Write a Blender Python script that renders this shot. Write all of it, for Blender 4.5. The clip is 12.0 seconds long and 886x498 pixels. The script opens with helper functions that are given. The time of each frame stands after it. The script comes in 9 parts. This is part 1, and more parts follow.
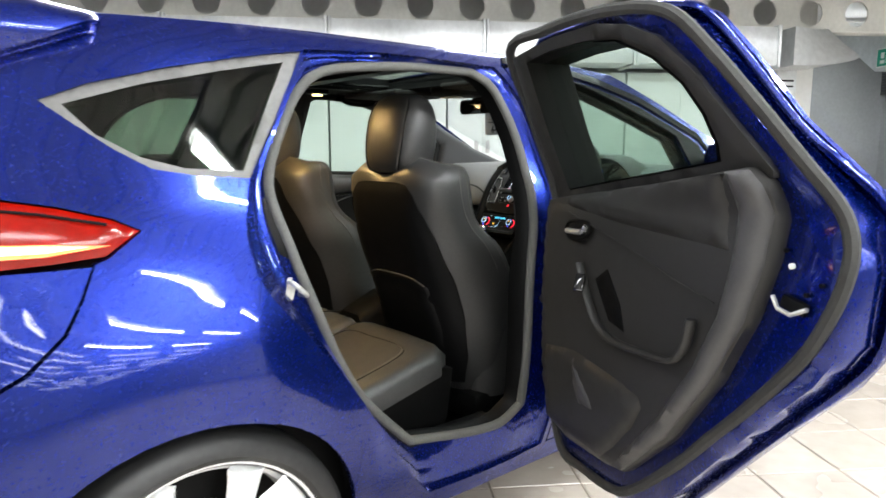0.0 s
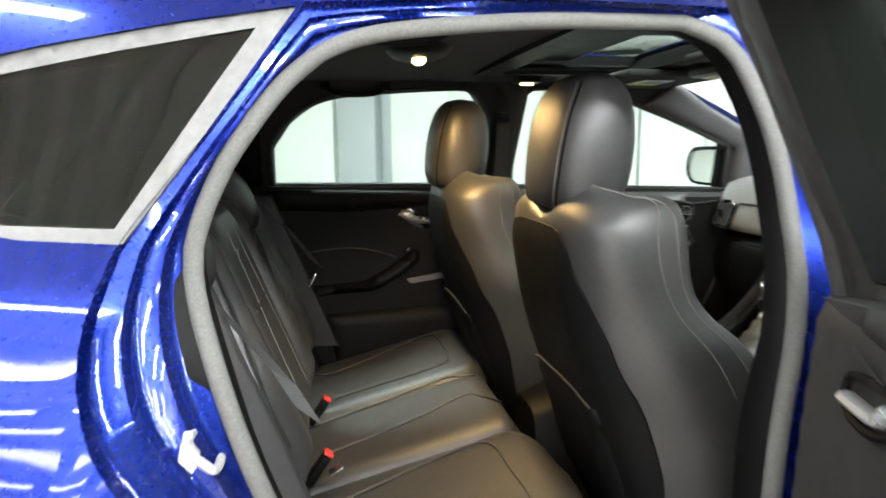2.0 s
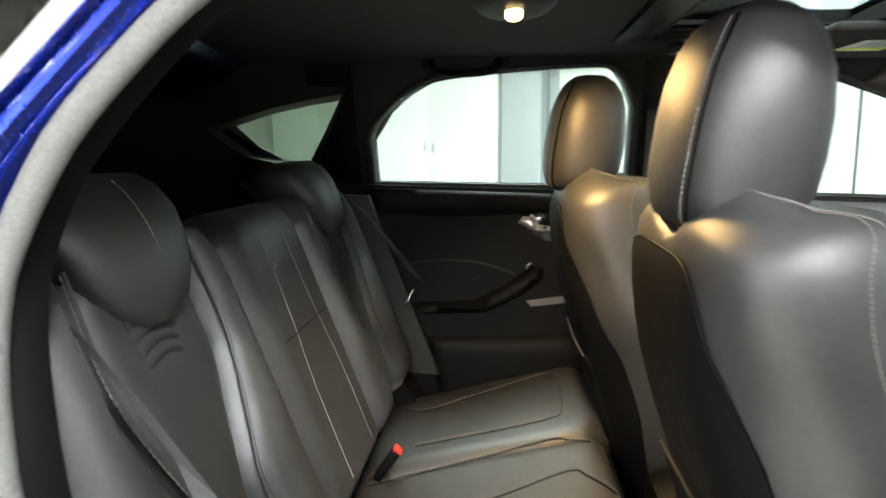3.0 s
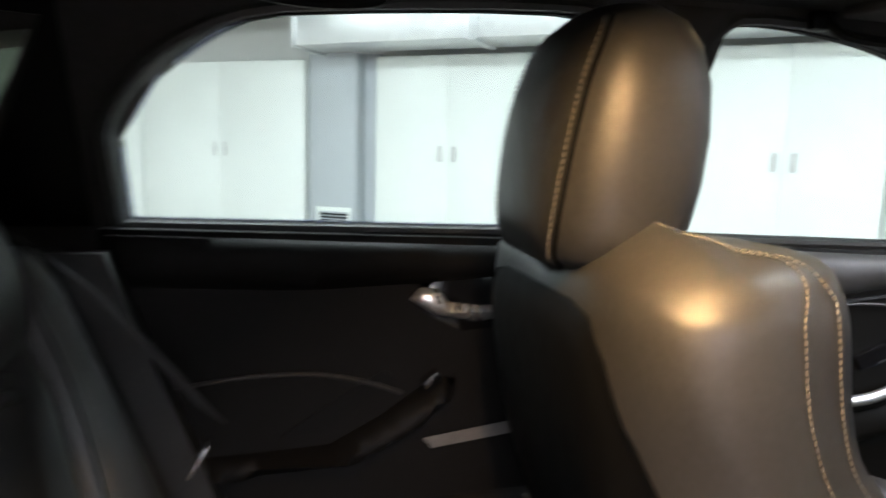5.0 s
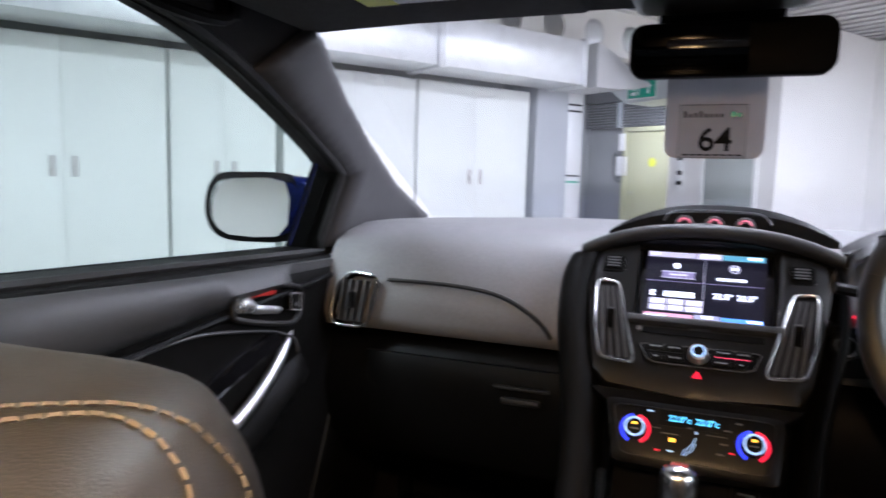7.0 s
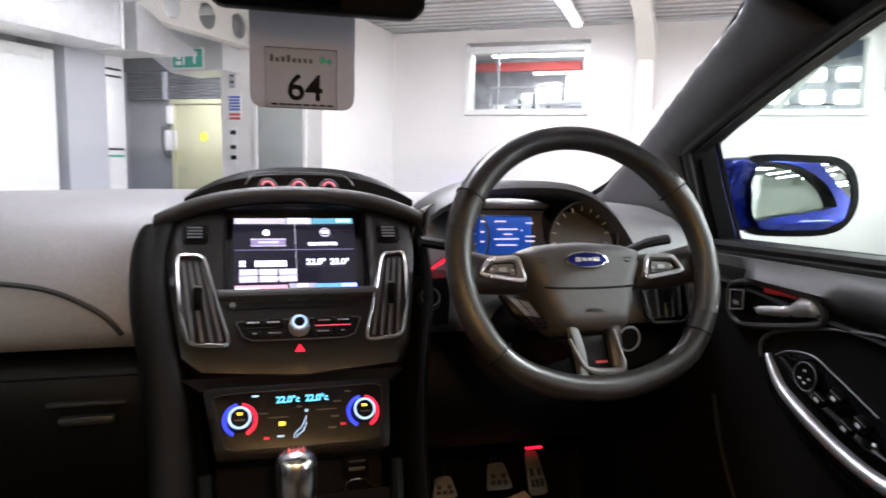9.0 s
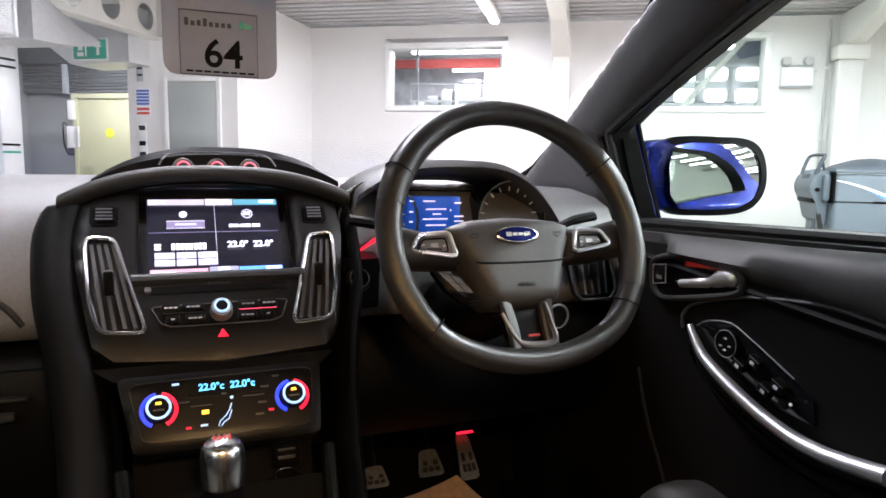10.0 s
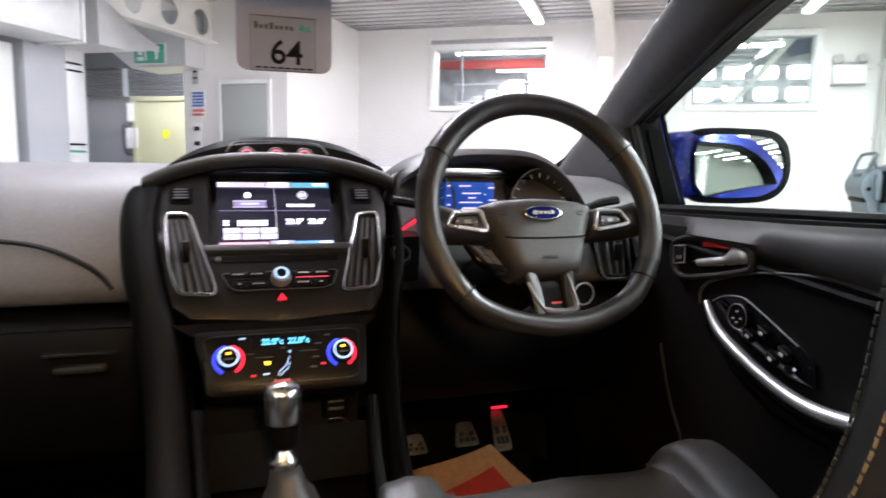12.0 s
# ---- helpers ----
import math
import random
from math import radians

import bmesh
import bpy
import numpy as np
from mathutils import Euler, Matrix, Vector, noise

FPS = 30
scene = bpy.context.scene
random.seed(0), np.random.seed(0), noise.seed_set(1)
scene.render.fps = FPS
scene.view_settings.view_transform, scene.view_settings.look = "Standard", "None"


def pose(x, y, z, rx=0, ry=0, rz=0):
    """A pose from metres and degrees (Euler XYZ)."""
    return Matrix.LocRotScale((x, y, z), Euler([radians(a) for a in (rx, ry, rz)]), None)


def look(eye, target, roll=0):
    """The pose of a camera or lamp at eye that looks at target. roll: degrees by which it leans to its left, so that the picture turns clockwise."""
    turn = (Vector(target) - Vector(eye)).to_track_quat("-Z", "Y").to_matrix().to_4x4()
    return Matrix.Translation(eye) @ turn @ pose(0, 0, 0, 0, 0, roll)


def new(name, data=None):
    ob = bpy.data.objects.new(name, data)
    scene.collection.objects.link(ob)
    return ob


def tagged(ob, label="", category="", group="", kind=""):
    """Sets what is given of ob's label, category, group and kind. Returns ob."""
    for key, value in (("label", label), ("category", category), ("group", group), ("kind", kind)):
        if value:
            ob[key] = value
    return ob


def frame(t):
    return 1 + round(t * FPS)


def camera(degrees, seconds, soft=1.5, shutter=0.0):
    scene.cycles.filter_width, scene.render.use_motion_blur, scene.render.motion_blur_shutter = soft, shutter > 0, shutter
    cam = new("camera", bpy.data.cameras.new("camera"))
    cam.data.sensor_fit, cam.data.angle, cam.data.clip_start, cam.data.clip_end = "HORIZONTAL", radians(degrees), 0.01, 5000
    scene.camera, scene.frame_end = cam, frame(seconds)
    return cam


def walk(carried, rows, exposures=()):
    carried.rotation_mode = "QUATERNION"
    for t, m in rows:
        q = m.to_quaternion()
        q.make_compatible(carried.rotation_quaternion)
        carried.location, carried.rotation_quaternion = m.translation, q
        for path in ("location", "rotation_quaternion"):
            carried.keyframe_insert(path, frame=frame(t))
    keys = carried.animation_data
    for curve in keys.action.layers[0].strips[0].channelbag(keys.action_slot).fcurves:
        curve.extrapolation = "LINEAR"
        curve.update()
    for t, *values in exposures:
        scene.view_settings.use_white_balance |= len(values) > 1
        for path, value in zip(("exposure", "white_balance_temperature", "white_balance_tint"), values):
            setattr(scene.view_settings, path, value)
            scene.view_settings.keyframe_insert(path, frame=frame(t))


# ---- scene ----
from mathutils.geometry import delaunay_2d_cdt
from mathutils.bvhtree import BVHTree

cam = camera(67.1, 12.0, soft=1.6, shutter=0.4)
PATH = [
    (0, (-0.496, -2.098, 1.183), (0.772, -0.579, 0.889), 0.0),
    (0.5, (-0.323, -2.048, 1.196), (0.946, -0.531, 0.899), -0.0),
    (1, (-0.113, -1.907, 1.208), (1.008, -0.279, 0.901), -0.3),
    (1.5, (0.103, -1.746, 1.223), (0.905, 0.059, 0.911), -0.6),
    (2, (0.307, -1.569, 1.23), (0.657, 0.375, 0.922), -0.6),
    (2.5, (0.472, -1.386, 1.219), (0.525, 0.591, 0.919), -0.6),
    (3, (0.522, -1.176, 1.201), (0.34, 0.793, 0.903), -0.3),
    (3.2, (0.509, -1.096, 1.195), (0.291, 0.871, 0.9), 0.1),
    (4.8, (0.369, -0.377, 1.201), (0.583, 1.591, 0.914), 1.9),
    (5, (0.397, -0.284, 1.212), (0.818, 1.651, 0.932), 1.5),
    (5.5, (0.46, -0.13, 1.23), (1.365, 1.634, 0.968), 2.1),
    (6, (0.549, -0.055, 1.242), (1.872, 1.425, 1.003), 1.6),
    (6.5, (0.589, -0.005, 1.238), (2.232, 1.111, 1.002), 1.5),
    (7, (0.619, 0.001, 1.214), (2.469, 0.729, 0.997), 1.5),
    (7.2, (0.638, 0.008, 1.209), (2.542, 0.581, 0.99), 1.4),
    (8.8, (0.733, 0.051, 1.195), (2.671, -0.37, 0.939), 1.3),
    (9, (0.743, 0.05, 1.186), (2.655, -0.478, 0.933), 1.3),
    (9.5, (0.764, 0.05, 1.167), (2.627, -0.63, 0.915), 1.1),
    (10, (0.76, 0.055, 1.155), (2.598, -0.693, 0.902), 1.0),
    (10.5, (0.762, 0.054, 1.146), (2.591, -0.714, 0.89), 1.0),
    (11, (0.762, 0.051, 1.142), (2.586, -0.73, 0.886), 1.0),
    (11.5, (0.74, 0.054, 1.143), (2.561, -0.735, 0.889), 1.0),
    (12, (0.653, 0.08, 1.132), (2.536, -0.545, 0.881), 1.0),
]

EXPOSURES = [(0.0, 0.27, 6600, 9), (0.5, 0.58, 6600, 9), (1.0, 1.02, 6600, 9), (1.5, 1.12, 6600, 9), (2.0, 1.1, 6600, 9), (3.0, 1.4, 6600, 9), (3.6, 1.38, 6600, 10), (5.0, 0.92, 6300, 20), (5.5, 0.72, 6150, 25), (6.0, 0.74, 5750, 26), (6.5, 0.48, 5780, 26), (7.2, 0.25, 6000, 26), (9.0, 0.5, 6500, 25), (12.0, 0.56, 6500, 25)]
walk(cam, [(t, look(eye, target, roll)) for t, eye, target, roll in PATH], EXPOSURES)

# ---- world and light ----
world = bpy.data.worlds.new("world")
scene.world = world
world.use_nodes = True
world.node_tree.nodes["Background"].inputs[0].default_value = (0.75, 0.85, 1.0, 1)
world.node_tree.nodes["Background"].inputs[1].default_value = 0.05

# The hall stands turned against the car: u runs along the cabinets, v towards them.
ROOM = pose(0, 0, 0, 0, 0, -34)


def room(u, v, z, rz=0.0):
    return ROOM @ pose(u, v, z, 0, 0, rz)


# ceiling battens: (u, v, length along u)
CEIL = 2.93
BATTENS = [(u, v) for v in (1.6, -1.3) for u in (-3.6, -0.6, 2.4, 5.4, 7.9)] + [(u, v) for v in (-3.2, -4.6, -6.0) for u in (-2.2, 0.6, 3.0, 5.4)] + [(7.9, 7.0)]
FAR_BATTENS = [(u + 0.5 * (i % 2), v) for i, v in enumerate((-7.2, -8.2, -9.3, -10.4, -11.6, -12.9, -14.3, -15.8, -17.4)) for u in (-5.6, -3.2, -0.8, 1.6, 4.0, 6.4)]
for n, (u, v) in enumerate(BATTENS):
    lamp = bpy.data.lights.new("batten_light", "AREA")
    lamp.shape, lamp.size, lamp.size_y = "RECTANGLE", 1.7, 0.10
    lamp.energy, lamp.color = (75 if v > 5 else (62 if u > 5 else 68) if v > 0 and u < 7 else 24 if u > 7 else (84 if u > 5 else 128 if u > 2 else 34) if v > -2 else 84 if u > 5 else 100 if u > 2 else 16), (0.93, 0.97, 1.0)
    ob = new("batten_light", lamp)
    ob.matrix_world = room(u, v, CEIL - 0.135)
# the dome lamp and the small lamp in the headliner are lit
for x, y, z, e, r in ((0.535, -0.017, 1.405, 3.9, 0.03), (0.93, 0.43, 1.40, 0.3, 0.012)):
    lamp = bpy.data.lights.new("cabin_light", "AREA")
    lamp.shape, lamp.size = "DISK", r * 2
    lamp.energy, lamp.color, lamp.spread = e, (1.0, 0.64, 0.25), radians(138)
    ob = new("cabin_light", lamp)
    ob.matrix_world = pose(x, y, z, 0, -26, 0)


# ---- materials ----
def mat(name, color, rough=0.5, metal=0.0, grain=0.0, scale=60.0, bump=0.0, bscale=400.0, coat=0.0, emit=None, power=0.0, spec=0.5, kind="noise", stain=0.0, random_tone=0.0):
    m = bpy.data.materials.new(name)
    m.use_nodes = True
    nt = m.node_tree
    b = nt.nodes["Principled BSDF"]
    b.inputs["Base Color"].default_value = (*color, 1)
    b.inputs["Roughness"].default_value = rough
    b.inputs["Metallic"].default_value = metal
    b.inputs["Specular IOR Level"].default_value = spec
    b.inputs["Coat Weight"].default_value = coat
    b.inputs["Coat Roughness"].default_value = 0.03
    if emit:
        b.inputs["Emission Color"].default_value = (*emit, 1)
        b.inputs["Emission Strength"].default_value = power
    geo = nt.nodes.new("ShaderNodeNewGeometry")
    if grain or stain or random_tone:
        def noise_node(s, detail):
            t = nt.nodes.new("ShaderNodeTexNoise")
            t.inputs["Scale"].default_value, t.inputs["Detail"].default_value = s, detail
            nt.links.new(geo.outputs["Position"], t.inputs["Vector"])
            return t.outputs["Fac"]
        last = None
        for s, a, d in ((scale, grain, 4.0), (scale / 22, stain, 3.0)):
            if not a:
                continue
            r = nt.nodes.new("ShaderNodeMapRange")
            r.inputs["From Min"].default_value, r.inputs["From Max"].default_value = 0.3, 0.7
            r.inputs["To Min"].default_value, r.inputs["To Max"].default_value = 1 - a, 1 + a
            nt.links.new(noise_node(s, d), r.inputs["Value"])
            if last is None:
                last = r.outputs[0]
            else:
                k = nt.nodes.new("ShaderNodeMath")
                k.operation = "MULTIPLY"
                nt.links.new(last, k.inputs[0]), nt.links.new(r.outputs[0], k.inputs[1])
                last = k.outputs[0]
        if random_tone:
            info = nt.nodes.new("ShaderNodeObjectInfo")
            r = nt.nodes.new("ShaderNodeMapRange")
            r.inputs["To Min"].default_value, r.inputs["To Max"].default_value = 1 - random_tone, 1 + random_tone
            nt.links.new(info.outputs["Random"], r.inputs["Value"])
            if last is None:
                last = r.outputs[0]
            else:
                k = nt.nodes.new("ShaderNodeMath")
                k.operation = "MULTIPLY"
                nt.links.new(last, k.inputs[0]), nt.links.new(r.outputs[0], k.inputs[1])
                last = k.outputs[0]
        mul = nt.nodes.new("ShaderNodeVectorMath")
        mul.operation = "SCALE"
        mul.inputs[0].default_value = color
        nt.links.new(last, mul.inputs["Scale"])
        nt.links.new(mul.outputs[0], b.inputs["Base Color"])
        rr = nt.nodes.new("ShaderNodeMapRange")
        rr.inputs["To Min"].default_value, rr.inputs["To Max"].default_value = max(0.02, rough * 0.85), min(1, rough * 1.18)
        nt.links.new(noise_node(scale / 5, 3.0), rr.inputs["Value"])
        nt.links.new(rr.outputs[0], b.inputs["Roughness"])
    if bump:
        if kind == "voronoi":
            t = nt.nodes.new("ShaderNodeTexVoronoi")
            t.feature = "DISTANCE_TO_EDGE"
            out = t.outputs["Distance"]
        else:
            t = nt.nodes.new("ShaderNodeTexNoise")
            t.inputs["Detail"].default_value = 3.0
            out = t.outputs["Fac"]
        t.inputs["Scale"].default_value = bscale
        nt.links.new(geo.outputs["Position"], t.inputs["Vector"])
        bp = nt.nodes.new("ShaderNodeBump")
        bp.inputs["Strength"].default_value, bp.inputs["Distance"].default_value = bump, 0.002
        nt.links.new(out, bp.inputs["Height"])
        nt.links.new(bp.outputs[0], b.inputs["Normal"])
    return m


def glass(name, tint, rough=0.0, gloss=0.025):
    m = bpy.data.materials.new(name)
    m.use_nodes = True
    nt = m.node_tree
    nt.nodes.clear()
    out = nt.nodes.new("ShaderNodeOutputMaterial")
    mix = nt.nodes.new("ShaderNodeMixShader")
    clear = nt.nodes.new("ShaderNodeBsdfTransparent")
    clear.inputs[0].default_value = (*tint, 1)
    shine = nt.nodes.new("ShaderNodeBsdfGlossy")
    shine.inputs["Roughness"].default_value = rough
    # gloss rises towards grazing angles, alike from both sides
    fr = nt.nodes.new("ShaderNodeLayerWeight")
    fr.inputs["Blend"].default_value = 0.5
    pw = nt.nodes.new("ShaderNodeMath")
    pw.operation = "POWER"
    pw.inputs[1].default_value = 5.0
    ma = nt.nodes.new("ShaderNodeMath")
    ma.operation = "MULTIPLY_ADD"
    ma.inputs[1].default_value, ma.inputs[2].default_value = 0.5, gloss
    nt.links.new(fr.outputs["Facing"], pw.inputs[0])
    nt.links.new(pw.outputs[0], ma.inputs[0])
    nt.links.new(ma.outputs[0], mix.inputs[0])
    nt.links.new(clear.outputs[0], mix.inputs[1])
    nt.links.new(shine.outputs[0], mix.inputs[2])
    nt.links.new(mix.outputs[0], out.inputs[0])
    return m


PAINT = mat("blue_paint", (0.0008, 0.0110, 0.150), 0.26, 0.80, grain=0.03, scale=900, coat=0.75, stain=0.03, spec=0.5)
SEAL = mat("grey_seal_rubber", (0.085, 0.085, 0.080), 0.85, grain=0.18, scale=300, bump=0.5, bscale=1500)
RUBBER = mat("black_rubber", (0.018, 0.018, 0.018), 0.65, grain=0.2, scale=120, bump=0.15, bscale=500)
TYRE = mat("tyre_rubber", (0.013, 0.013, 0.013), 0.5, grain=0.25, scale=70, stain=0.2, bump=0.15, bscale=300)
ALLOY = mat("silver_alloy", (0.80, 0.80, 0.80), 0.30, 0.35, grain=0.05, scale=80)
LINER = mat("black_arch_liner", (0.007, 0.007, 0.0075), 0.9, spec=0.06, grain=0.2, scale=90)
LEATHER = mat("black_leather", (0.027, 0.0268, 0.0265), 0.44, grain=0.14, scale=130, bump=0.18, bscale=620, kind="voronoi", stain=0.12, spec=0.6)
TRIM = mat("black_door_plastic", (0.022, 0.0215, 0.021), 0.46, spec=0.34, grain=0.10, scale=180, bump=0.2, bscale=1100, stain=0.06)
# cabin copy of the black plastic, darkened to stand for the shade indoors
SHADETRIM = mat("shaded_black_trim", (0.0055, 0.0052, 0.005), 0.52, spec=0.09, grain=0.10, scale=180, bump=0.2, bscale=1100, stain=0.06)
SOFT = mat("charcoal_soft_plastic", (0.165, 0.162, 0.165), 0.44, grain=0.08, scale=200, bump=0.25, bscale=900, stain=0.05)
PAD = mat("charcoal_door_pad", (0.048, 0.047, 0.048), 0.46, grain=0.08, scale=200, bump=0.25, bscale=900)
PILLAR = mat("charcoal_pillar_plastic", (0.085, 0.083, 0.086), 0.42, grain=0.08, scale=200, bump=0.2, bscale=900, stain=0.05)
STACKFACE = mat("dark_satin_metallic", (0.016, 0.0155, 0.0155), 0.32, 0.25, grain=0.05, scale=200, spec=0.3)
STACKLEDGE = mat("satin_grey_ledge", (0.05, 0.05, 0.05), 0.34, 0.5, grain=0.05, scale=200)
PALEMARK = mat("pale_key_print", (0.55, 0.56, 0.60), 0.5, grain=0.03, scale=100)
GRABBAR = mat("brushed_silver_bar", (0.62, 0.62, 0.63), 0.36, 0.9, grain=0.06, scale=200)
PEDAL = mat("brushed_pedal_metal", (0.17, 0.16, 0.145), 0.38, 0.9, grain=0.2, scale=150, stain=0.3)
PADSILVER = mat("dark_silver_switch_plate", (0.16, 0.16, 0.165), 0.38, 0.55, grain=0.05, scale=150)
CHEEK = mat("charcoal_console_plastic", (0.020, 0.0195, 0.019), 0.45, spec=0.3, grain=0.08, scale=200, bump=0.25, bscale=900)
WHEEL = mat("worn_wheel_leather", (0.016, 0.015, 0.014), 0.33, grain=0.10, scale=130, bump=0.03, bscale=620, kind="voronoi", stain=0.08, spec=0.65)
GRIP = mat("perforated_grip_leather", (0.020, 0.017, 0.013), 0.36, grain=0.12, scale=300, bump=0.15, bscale=700, kind="voronoi", spec=0.65)
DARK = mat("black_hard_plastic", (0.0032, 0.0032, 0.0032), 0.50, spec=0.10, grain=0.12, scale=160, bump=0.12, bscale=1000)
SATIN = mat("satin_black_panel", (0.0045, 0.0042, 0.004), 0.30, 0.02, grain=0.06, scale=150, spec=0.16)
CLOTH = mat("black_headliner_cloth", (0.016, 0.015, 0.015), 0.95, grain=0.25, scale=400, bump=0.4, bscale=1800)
CARPET = mat("black_carpet", (0.006, 0.006, 0.006), 0.98, spec=0.1, grain=0.35, scale=500, bump=0.6, bscale=1500)
CHROME = mat("satin_chrome", (0.72, 0.72, 0.72), 0.22, 1.0, grain=0.04, scale=100)
BRIGHT = mat("bright_silver_trim", (0.66, 0.66, 0.67), 0.28, 0.8, grain=0.04, scale=100)
STEEL = mat("zinc_steel", (0.50, 0.50, 0.48), 0.40, 0.6, grain=0.15, scale=200)
DULL = mat("dull_silver_trim", (0.42, 0.42, 0.425), 0.38, 0.75, grain=0.05, scale=120)
MIRROR = mat("mirror_glass", (0.86, 0.88, 0.88), 0.01, 1.0)
GLOSS = mat("gloss_black", (0.006, 0.006, 0.007), 0.08, coat=0.4)
GREYFRAME = mat("weathered_grey_window_trim", (0.09, 0.088, 0.085), 0.55, grain=0.12, scale=90, stain=0.2, bump=0.12, bscale=600)
THREAD = mat("pale_stitching", (0.12, 0.11, 0.10), 0.75, grain=0.15, scale=600)
REDPL = mat("red_plastic", (0.55, 0.03, 0.02), 0.4, grain=0.05, scale=100)
WEB = mat("black_belt_webbing", (0.02, 0.02, 0.02), 0.75, grain=0.2, scale=500, bump=0.4, bscale=900)
GLASS = glass("clear_glass", (0.95, 0.975, 0.97))
TINT = glass("green_tinted_glass", (0.80, 0.87, 0.83))
PRIVACY = glass("dark_privacy_glass", (0.42, 0.50, 0.43), 0.02, 0.055)
DSEAL = mat("dark_weather_seal", (0.02, 0.02, 0.019), 0.8, grain=0.18, scale=300, bump=0.5, bscale=1500)
LENSRED = mat("red_lamp_lens", (0.13, 0.002, 0.001), 0.14, coat=0.15, grain=0.25, scale=40, stain=0.3, spec=0.35, emit=(1.0, 0.03, 0.005), power=0.11)
DARKWALL = mat("grey_block_wall", (0.24, 0.25, 0.26), 0.6, grain=0.06, scale=20, stain=0.15)
WARM = mat("lit_lamp_lens", (1, 0.9, 0.7), 0.4, emit=(1.0, 0.70, 0.30), power=7.0)
WHITEWALL = mat("white_wall_paint", (0.74, 0.74, 0.725), 0.6, grain=0.03, scale=20, stain=0.04, bump=0.1, bscale=120)
CABINET = mat("white_cabinet_panel", (0.74, 0.78, 0.76), 0.42, grain=0.02, scale=15, stain=0.03)
STEELWHITE = mat("white_steel_beam", (0.72, 0.72, 0.68), 0.5, grain=0.05, scale=25, stain=0.08)
DUCT = mat("galvanised_duct", (0.66, 0.68, 0.69), 0.35, 0.55, grain=0.08, scale=18, stain=0.10)
GREYCOL = mat("grey_column_paint", (0.40, 0.43, 0.46), 0.5, grain=0.05, scale=25, stain=0.06)
TILE = mat("cream_floor_tile", (0.38, 0.335, 0.29), 0.26, grain=0.06, scale=14, stain=0.08, random_tone=0.07)
GROUT = mat("brown_grout", (0.17, 0.14, 0.11), 0.9, grain=0.2, scale=80)
CREAMDOOR = mat("cream_door_paint", (0.50, 0.50, 0.32), 0.5, grain=0.05, scale=20, stain=0.07)
GREYDOOR = mat("grey_green_door_paint", (0.36, 0.40, 0.38), 0.4, grain=0.03, scale=20, stain=0.05)
SIGNGREEN = mat("exit_sign_green", (0.0, 0.26, 0.17), 0.35, emit=(0.0, 0.45, 0.28), power=0.08)
SIGNWHITE = mat("sign_white", (0.82, 0.84, 0.83), 0.4, grain=0.02, scale=40)
SIGNBLUE = mat("sign_blue", (0.04, 0.12, 0.50), 0.4, grain=0.03, scale=40)
BADGEBLUE = mat("deep_blue_badge", (0.010, 0.018, 0.16), 0.2, 0.3, grain=0.05, scale=200)
SIGNRED = mat("sign_red", (0.60, 0.05, 0.04), 0.4, grain=0.03, scale=40)
YELLOW = mat("sign_yellow", (0.75, 0.80, 0.05), 0.4, grain=0.03, scale=40)
TUBE = mat("lit_tube", (1, 1, 1), 0.4, emit=(0.95, 0.98, 1.0), power=14.0)
FIXTURE = mat("white_lamp_body", (0.8, 0.8, 0.8), 0.4, grain=0.02, scale=30)
INK = mat("black_print", (0.012, 0.012, 0.012), 0.85, grain=0.05, scale=100, spec=0.08)
PAPER = mat("white_card", (0.47, 0.475, 0.50), 0.45, grain=0.03, scale=60)
BACKCLOTH = mat("black_seat_back", (0.004, 0.004, 0.0042), 0.5, grain=0.2, scale=160, bump=0.2, bscale=700, spec=0.12)
PAPERGREY = mat("pale_grey_plastic", (0.50, 0.50, 0.49), 0.45, grain=0.04, scale=40, stain=0.05)
GREYPAPER = mat("grey_printed_card", (0.41, 0.415, 0.44), 0.5, grain=0.05, scale=80)


def let_light_through(m, share):
    """Thin card: part of the light goes through it."""
    nt = m.node_tree
    b = nt.nodes["Principled BSDF"]
    tr = nt.nodes.new("ShaderNodeBsdfTranslucent")
    tr.inputs[0].default_value = b.inputs["Base Color"].default_value
    mix = nt.nodes.new("ShaderNodeMixShader")
    mix.inputs[0].default_value = share
    nt.links.new(b.outputs[0], mix.inputs[1])
    nt.links.new(tr.outputs[0], mix.inputs[2])
    nt.links.new(mix.outputs[0], nt.nodes["Material Output"].inputs[0])


for m in (PAPER, GREYPAPER):
    let_light_through(m, 0.5)


# ---- builders ----
def mesh(name, verts, faces, material, smooth=38):
    me = bpy.data.meshes.new(name)
    me.from_pydata([tuple(v) for v in verts], [], faces)
    me.update()
    me.materials.append(material)
    if smooth:
        me.shade_smooth()
        me.set_sharp_from_angle(angle=radians(smooth))
    return me


def part(name, shape, material, parent=None, label="", smooth=38, m=None):
    """Links a bmesh or (verts, faces) as one mesh object, under a thing or a part."""
    if isinstance(shape, bmesh.types.BMesh):
        bmesh.ops.recalc_face_normals(shape, faces=shape.faces)
        me = bpy.data.meshes.new(name)
        shape.to_mesh(me)
        shape.free()
        me.materials.append(material)
        if smooth:
            me.shade_smooth()
            me.set_sharp_from_angle(angle=radians(smooth))
    else:
        bm = bmesh.new()
        vs = [bm.verts.new(v) for v in shape[0]]
        for f in shape[1]:
            if len(set(f)) > 2:
                try:
                    bm.faces.new([vs[i] for i in f])
                except ValueError:
                    pass
        return part(name, bm, material, parent, label, smooth, m)
    ob = new(name, me)
    if m is not None:
        ob.matrix_world = m
    if parent is not None:
        ob.parent = parent
    return tagged(ob, label)


